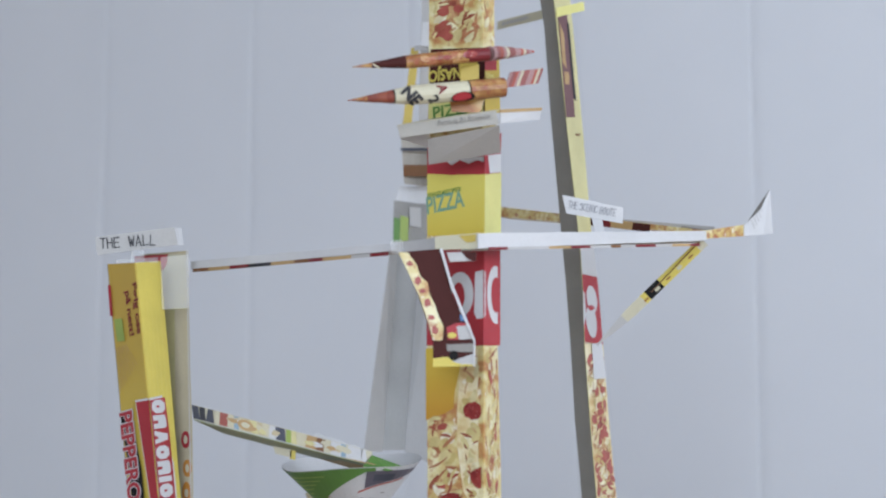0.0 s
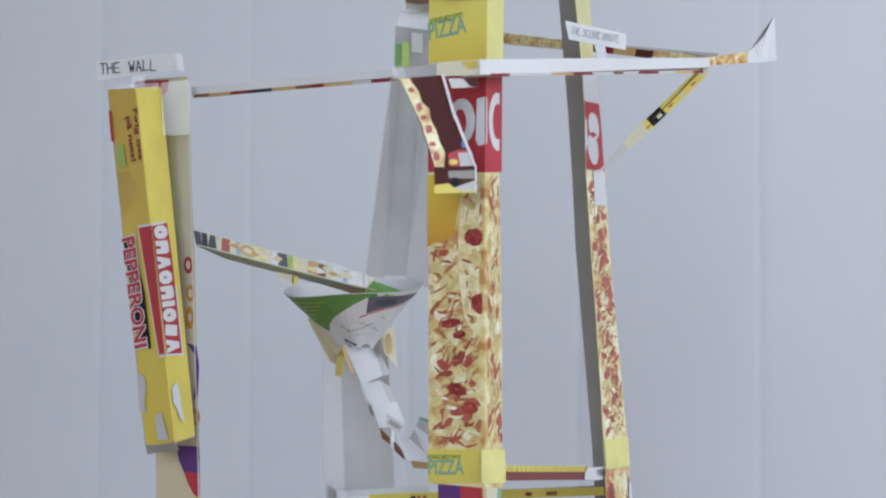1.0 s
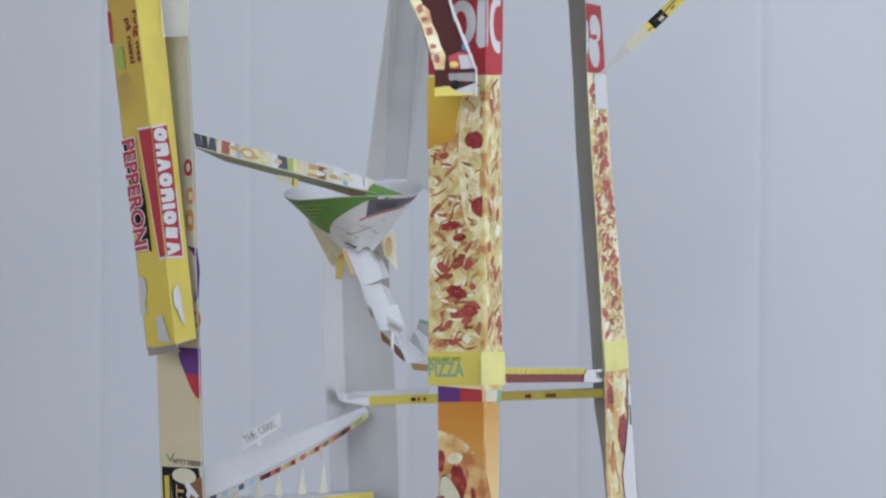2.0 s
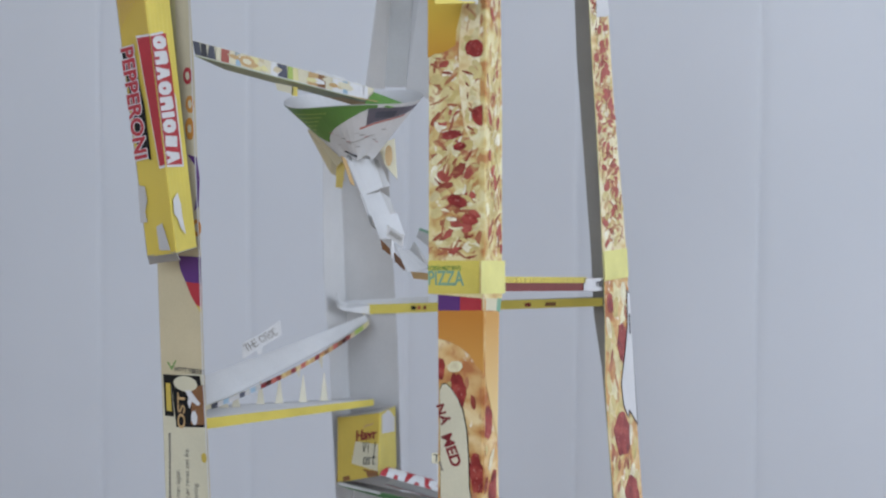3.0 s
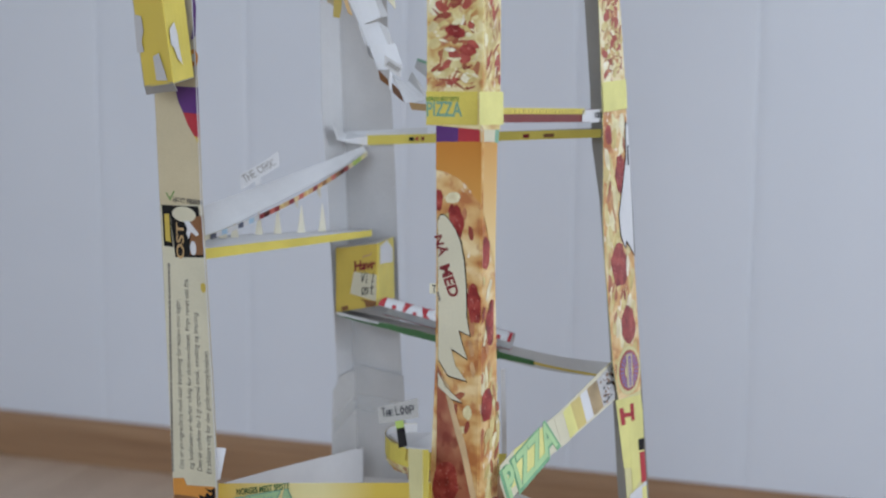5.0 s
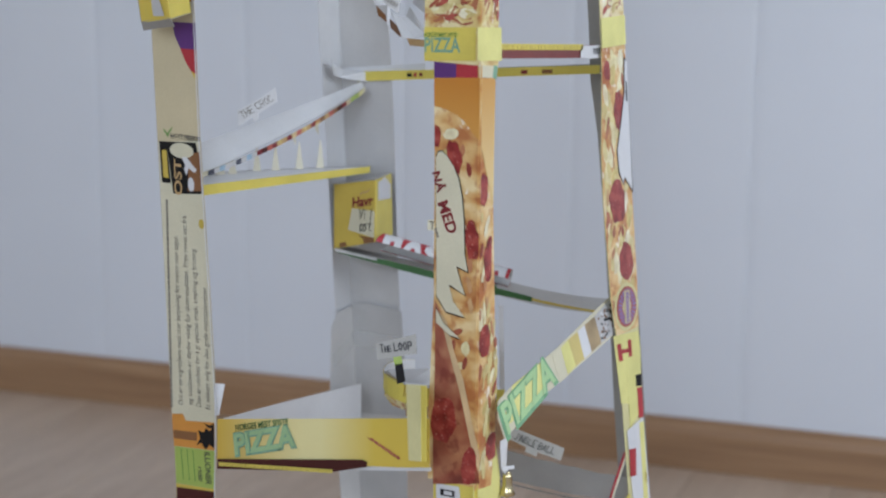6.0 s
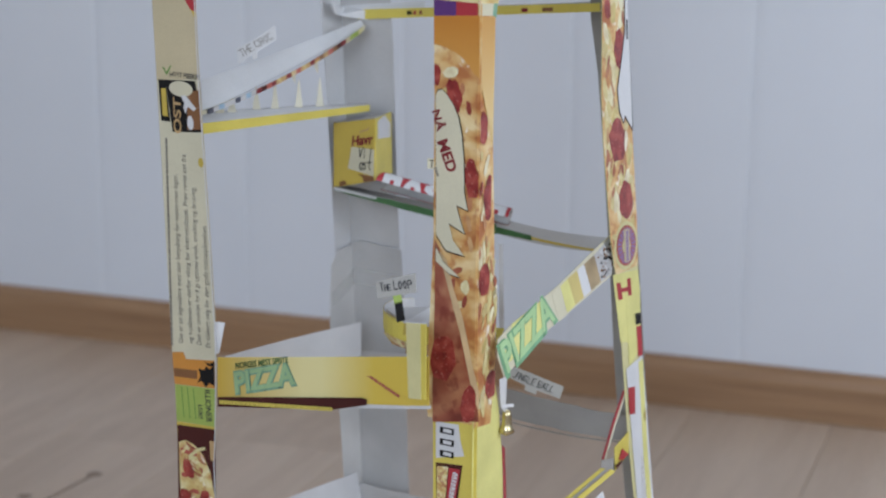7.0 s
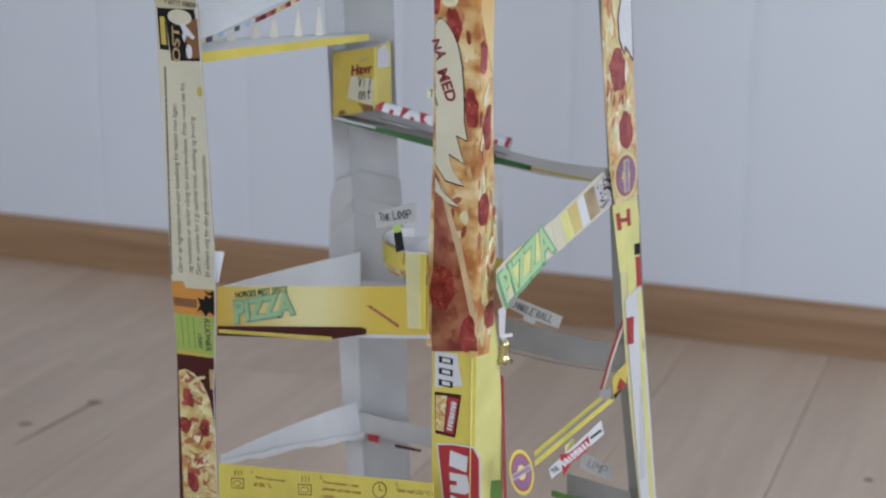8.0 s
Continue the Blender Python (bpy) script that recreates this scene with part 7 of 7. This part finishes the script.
sign(K(1.44), [(0.0595, 0.3513), (0.106, 0.332), (0.1029, 0.3216), (0.0839, 0.3284), (0.0826, 0.3249), (0.0731, 0.3288), (0.0739, 0.3328), (0.0588, 0.3405)], "JINGLE BALL", (0.0812, 0.3360), 0.0370, 0.0058, -22, "grey card sign hand-lettered JINGLE BALL on the track", weight=0.0006, paper=card_material("jingle_paper", (0.44, 0.43, 0.39), 0.7, 0.05))
t = thing("bell", (0.0529, 1.2850, 0.3456), "small brass bell hanging from a white paper hook", "bell")
bm = bmesh.new()
prof = ((0.0012, 0.0), (0.0030, -0.0008), (0.0036, -0.004), (0.0038, -0.010), (0.0046, -0.014), (0.0062, -0.0172), (0.0058, -0.0178), (0.0035, -0.0165))
top, rings = Vector((0.0525, 1.2850, 0.3630)), []
for r_, z_ in prof:
    rings.append([bm.verts.new(top + Vector((r_ * math.cos(2 * math.pi * k / 20), r_ * math.sin(2 * math.pi * k / 20), z_))) for k in range(20)])
for r0, r1 in zip(rings, rings[1:]):
    for k in range(20):
        bm.faces.new((r0[k], r0[(k + 1) % 20], r1[(k + 1) % 20], r1[k]))
bm.faces.new(rings[0])
for fc in bm.faces:
    fc.smooth = True
part("body", bm, BRASS, t)
part("clapper", tube([top + Vector((0, 0, -0.013)), top + Vector((0, 0, -0.020))], [0.0008, 0.0018], 8), BRASS, t)
part("hanger", tube([top + Vector((0, 0, -0.001)), top + Vector((-0.001, 0, 0.004)), top + Vector((-0.004, 0, 0.006))], 0.0008, 8), WHITE, t, "white paper hanger")
part("hook", card4((0.0462, 1.2750, 0.3896), (0.0520, 1.2750, 0.3931), (0.0511, 1.2800, 0.3624), (0.0476, 1.2800, 0.3668)), WHITE, t)
part("hook", card4((0.0484, 1.2790, 0.3689), (0.0572, 1.2790, 0.3699), (0.0573, 1.2790, 0.3673), (0.0485, 1.2790, 0.3663)), WHITE, t)
# straw and catcher
t = thing("straw", (0.1397, 1.4200, 0.2749), "thin red and white straw leaning on a post", "straw")
part("stick", tube([(0.1553, 1.4250, 0.3338), (0.1458, 1.4150, 0.3077), (0.1373, 1.4050, 0.2804)], 0.0016, 8), RED, t)
part("edge", tube([(0.1560, 1.4230, 0.3329), (0.1465, 1.4130, 0.3069), (0.1385, 1.4030, 0.2811)], 0.0008, 6), IVORY, t)
t = thing("catcher", (0.1443, 1.4000, 0.2723), "little grey card cup with a yellow printed side", "cup")
part("cup", card4((0.1346, 1.3900, 0.2857), (0.1471, 1.4100, 0.2855), (0.1476, 1.4100, 0.2697), (0.1339, 1.3900, 0.2799), n=4, bulge=-0.004), GREY, t)
cs = part("side", card4((0.1454, 1.4000, 0.2930), (0.1587, 1.4200, 0.2999), (0.1590, 1.4200, 0.2801), (0.1466, 1.4000, 0.2733)), YELLOW, t)
part("print", card4((0.1498, 1.4030, 0.2812), (0.1528, 1.4080, 0.2893), (0.1586, 1.4160, 0.2815), (0.1541, 1.4080, 0.2804)), RED, cs)
part("print", card4((0.1467, 1.3980, 0.2780), (0.1541, 1.4080, 0.2804), (0.1562, 1.4110, 0.2813), (0.1477, 1.3980, 0.2751)), MAROON, cs)
# twin rails
t = thing("marble_track", (0.1387, 1.3900, 0.2760), "two narrow yellow card rails sloping down to a round emblem", "track", TRACKS)
part("rail", card4((0.0754, 1.2850, 0.2731), (0.1335, 1.3850, 0.2807), (0.1381, 1.3850, 0.2798), (0.0764, 1.2850, 0.2676)), YELLOW, t)
part("rail", card4((0.0754, 1.2750, 0.2698), (0.1407, 1.3750, 0.2835), (0.1440, 1.3750, 0.2816), (0.0760, 1.2750, 0.2652)), YELLOW, t)
part("rail", card4((0.0764, 1.2845, 0.2682), (0.1376, 1.3845, 0.2800), (0.1395, 1.3805, 0.2810), (0.0761, 1.2795, 0.2675)), PALE, t)
part("tie", card4((0.1005, 1.3000, 0.2720), (0.1072, 1.3100, 0.2746), (0.1075, 1.3100, 0.2671), (0.1007, 1.3000, 0.2673)), LEMON, t)
em = Face((0.0655, 1.2620, 0.2659), (0.99, 0.12, 0.10), (-0.14, 0, 1))
disc = part("disc", plate(em, oval(0, 0, 0.0092, 0.0185), 0, 0.0005), STRAW, t, "round cheese mark")
round_emblem(em, 0, 0, 0.0092, 0.0185, disc, 0.0006, YELLOW)
ink("emblem", em, [(-0.0082, -0.0062), (0.0084, 0.0020), (0.0080, 0.0068), (-0.0084, -0.0012)], CREAM, disc, 0.0014)
part("lettering", bars(em, 0, 0.0004, 0.0150, 0.0034, 1, 26, 0.0017, 5, 0.8, 10), MAUVE, disc)
s = sign(K(1.30), [(0.0884, 0.2532), (0.1276, 0.2936), (0.1302, 0.2825), (0.0908, 0.2447)], "", (0, 0), 0, 0, 0, "white paper sign with a red brand shape, on the rails", stem=[(0.1007, 0.2673), (0.1032, 0.2688), (0.1043, 0.2604), (0.1018, 0.2594)])
f = K(1.30)
ink("emblem", f, [(0.0964, 0.2654), (0.1033, 0.2664), (0.1109, 0.273), (0.1181, 0.2805), (0.1201, 0.2722), (0.1138, 0.2647), (0.1061, 0.259), (0.1003, 0.2477)], RED, s.children[0], 0.0008)
marks(f, (0.0988, 0.257), (0.1187, 0.2754), 0.0056, "onaoniosa", WHITE, s.children[0], 0.0011)
lettering("lettering", "THE", f, 0.0932, 0.2528, 0.0060, 0.0042, INK, s.children[0], 38, 0.0011)
part("lettering", bars(f, 0.1241, 0.2825, 0.011, 0.0032, 1, 40, 0.0011, 3, 0.6, 4), INK, s.children[0])
s = sign(K(1.46), [(0.1287, 0.2032), (0.1561, 0.1877), (0.1541, 0.1766), (0.1262, 0.1884)], "", (0, 0), 0, 0, 0, "grey card sign with pencil writing, deeper in the tower", paper=PALE)
handwriting("UMP", K(1.46), 0.1425, 0.1890, 0.0190, 0.0072, FINE_INK, s.children[0], -25, 0.0008)
t = thing("marble_track", (0.1180, 1.4800, 0.1630), "low grey card track with a green edge", "track", TRACKS)
part("side_wall", card4((0.1172, 1.4800, 0.1747), (0.1698, 1.4400, 0.1742), (0.1710, 1.4400, 0.1437), (0.1178, 1.4800, 0.1522)), GREY, t)
part("edge", strip((0.1033, 1.4750, 0.1607), (0.1386, 1.4550, 0.1579), 0.006), GREEN, t)
# lowest ring
t = thing("cross_beam", (-0.1711, 1.3450, 0.2222), "yellow box strip with brown cooking pictograms and steps", "beam")
CK = Face((-0.1724, 1.345, 0.2026), (0.1726, -0.132, 0.0477), (0.0008, 0, 0.0341))
ck = part("band", plate(CK, [(-0.0001, 0.0341), (0.2213, 0.027), (0.2225, -0.0009), (-0, -0.001)], 0, 0.0006), YELLOW, t)
for x_, c in ((0, (0.0216, 0.0195)), (1, (0.0946, 0.0175)), (2, (0.1703, 0.0192))):
    if x_ < 2:
        ink("pictogram", CK, rect(c[0] - 0.007, c[0] + 0.007, c[1] - 0.006, c[1] + 0.003), BROWN, ck, 0.0008)
        ink("pictogram", CK, rect(c[0] - 0.0062, c[0] + 0.0062, c[1] - 0.0052, c[1] + 0.0022), YELLOW, ck, 0.0010)
        ink("pictogram", CK, oval(c[0], c[1] - 0.0015, 0.0045, 0.0026), BROWN, ck, 0.0012)
        ink("pictogram", CK, oval(c[0], c[1] - 0.0015, 0.0038, 0.0020), YELLOW, ck, 0.0014)
        for k in (-1, 0, 1):
            ink("pictogram", CK, [(c[0] + 0.0035 * k - 0.0004, c[1] + 0.005), (c[0] + 0.0035 * k + 0.0004, c[1] + 0.005), (c[0] + 0.0035 * k + 0.0014, c[1] + 0.0072), (c[0] + 0.0035 * k + 0.0004, c[1] + 0.010), (c[0] + 0.0035 * k - 0.0004, c[1] + 0.010), (c[0] + 0.0035 * k + 0.0006, c[1] + 0.0072)], BROWN, ck, 0.0008)
    else:
        ink("pictogram", CK, oval(c[0], c[1], 0.0070, 0.0066), BROWN, ck, 0.0008)
        ink("pictogram", CK, oval(c[0], c[1], 0.0060, 0.0057), YELLOW, ck, 0.0010)
        ink("pictogram", CK, rect(c[0] - 0.0004, c[0] + 0.0004, c[1], c[1] + 0.0045), BROWN, ck, 0.0012)
        ink("pictogram", CK, rect(c[0], c[0] + 0.0035, c[1] - 0.0004, c[1] + 0.0004), BROWN, ck, 0.0012)
for body, c, w_, h_ in (("1.", (0.0379, 0.0283), 0.0020, 0.0025), ("Varm opp ovnen", (0.0571, 0.0229), 0.0321, 0.0032), ("til 225 °C.", (0.0498, 0.0178), 0.0204, 0.0032), ("2.", (0.1115, 0.0269), 0.0031, 0.0027), ("Ta av plasten - sett", (0.1313, 0.0220), 0.0372, 0.0032), ("pizzaen på rist midt", (0.1326, 0.0167), 0.0393, 0.0036), ("i ovnen.", (0.1194, 0.0117), 0.0143, 0.0029), ("3.", (0.1871, 0.0245), 0.0031, 0.0027), ("Stek ved 225 °C i", (0.2041, 0.0195), 0.0342, 0.0032)):
    lettering("lettering", body, CK, c[0], c[1], w_, h_, RUST_INK, ck, -3, 0.0009, bold=0.012)
t = thing("cross_beam", (-0.1705, 1.3800, 0.2249), "torn white card strip running back to the corner", "beam")
part("band", card4((-0.1740, 1.3720, 0.2325), (-0.0730, 1.5750, 0.2046), (-0.0679, 1.5750, 0.1717), (-0.1742, 1.3720, 0.2256), n=10, bulge=0.004), WHITE, t)
part("edge", strip((-0.1731, 1.3710, 0.2270), (-0.0650, 1.5700, 0.1759), 0.004, 0.006, rough=0.0016, seed=4, bow=-0.002), WHITE, t, "torn lower edge")
t = thing("cross_beam", (-0.0680, 1.5800, 0.1866), "torn grey card strip with a red printed scrap", "beam")
part("band", strip((-0.0721, 1.5770, 0.1944), (0.0156, 1.5100, 0.1991), 0.022, 0.017, rough=0.0012, seed=6), PALE, t)
part("scrap", card4((-0.0620, 1.5600, 0.1788), (-0.0504, 1.5550, 0.1786), (-0.0514, 1.5550, 0.1719), (-0.0610, 1.5600, 0.1721)), RED, t)
part("scrap", card4((-0.0355, 1.5400, 0.1770), (-0.0121, 1.5200, 0.1797), (-0.0121, 1.5200, 0.1775), (-0.0355, 1.5400, 0.1737)), MAROON, t)

# knots and a scratch in the boards
GROUND = Face((0, 0, 0), (1, 0, 0), (0, 1, 0))
KNOT = card_material("knot_wood", (0.26, 0.17, 0.11), 0.45, 0.3)
boards = scene.objects["floor"]
for (u, v), a_, b_ in (((-0.492, 2.037), 0.009, 0.007), ((-0.422, 2.113), 0.010, 0.008), ((0.489, 1.889), 0.006, 0.006)):
    part("knot", plate(GROUND, oval(u, v, a_, b_), 0.0002, 0.0001), KNOT, boards)
P0, P1 = Vector((-0.490, 1.970)), Vector((-0.422, 2.113))
S = Vector((P1.y - P0.y, P0.x - P1.x)).normalized() * 0.003
part("crack", plate(GROUND, [tuple(P0 - S * 0.3), tuple(P0.lerp(P1, 0.5) - S), tuple(P1 - S * 0.8), tuple(P1 + S * 0.8), tuple(P0.lerp(P1, 0.5) + S), tuple(P0 + S * 0.3)], 0.0002, 0.0001), KNOT, boards)
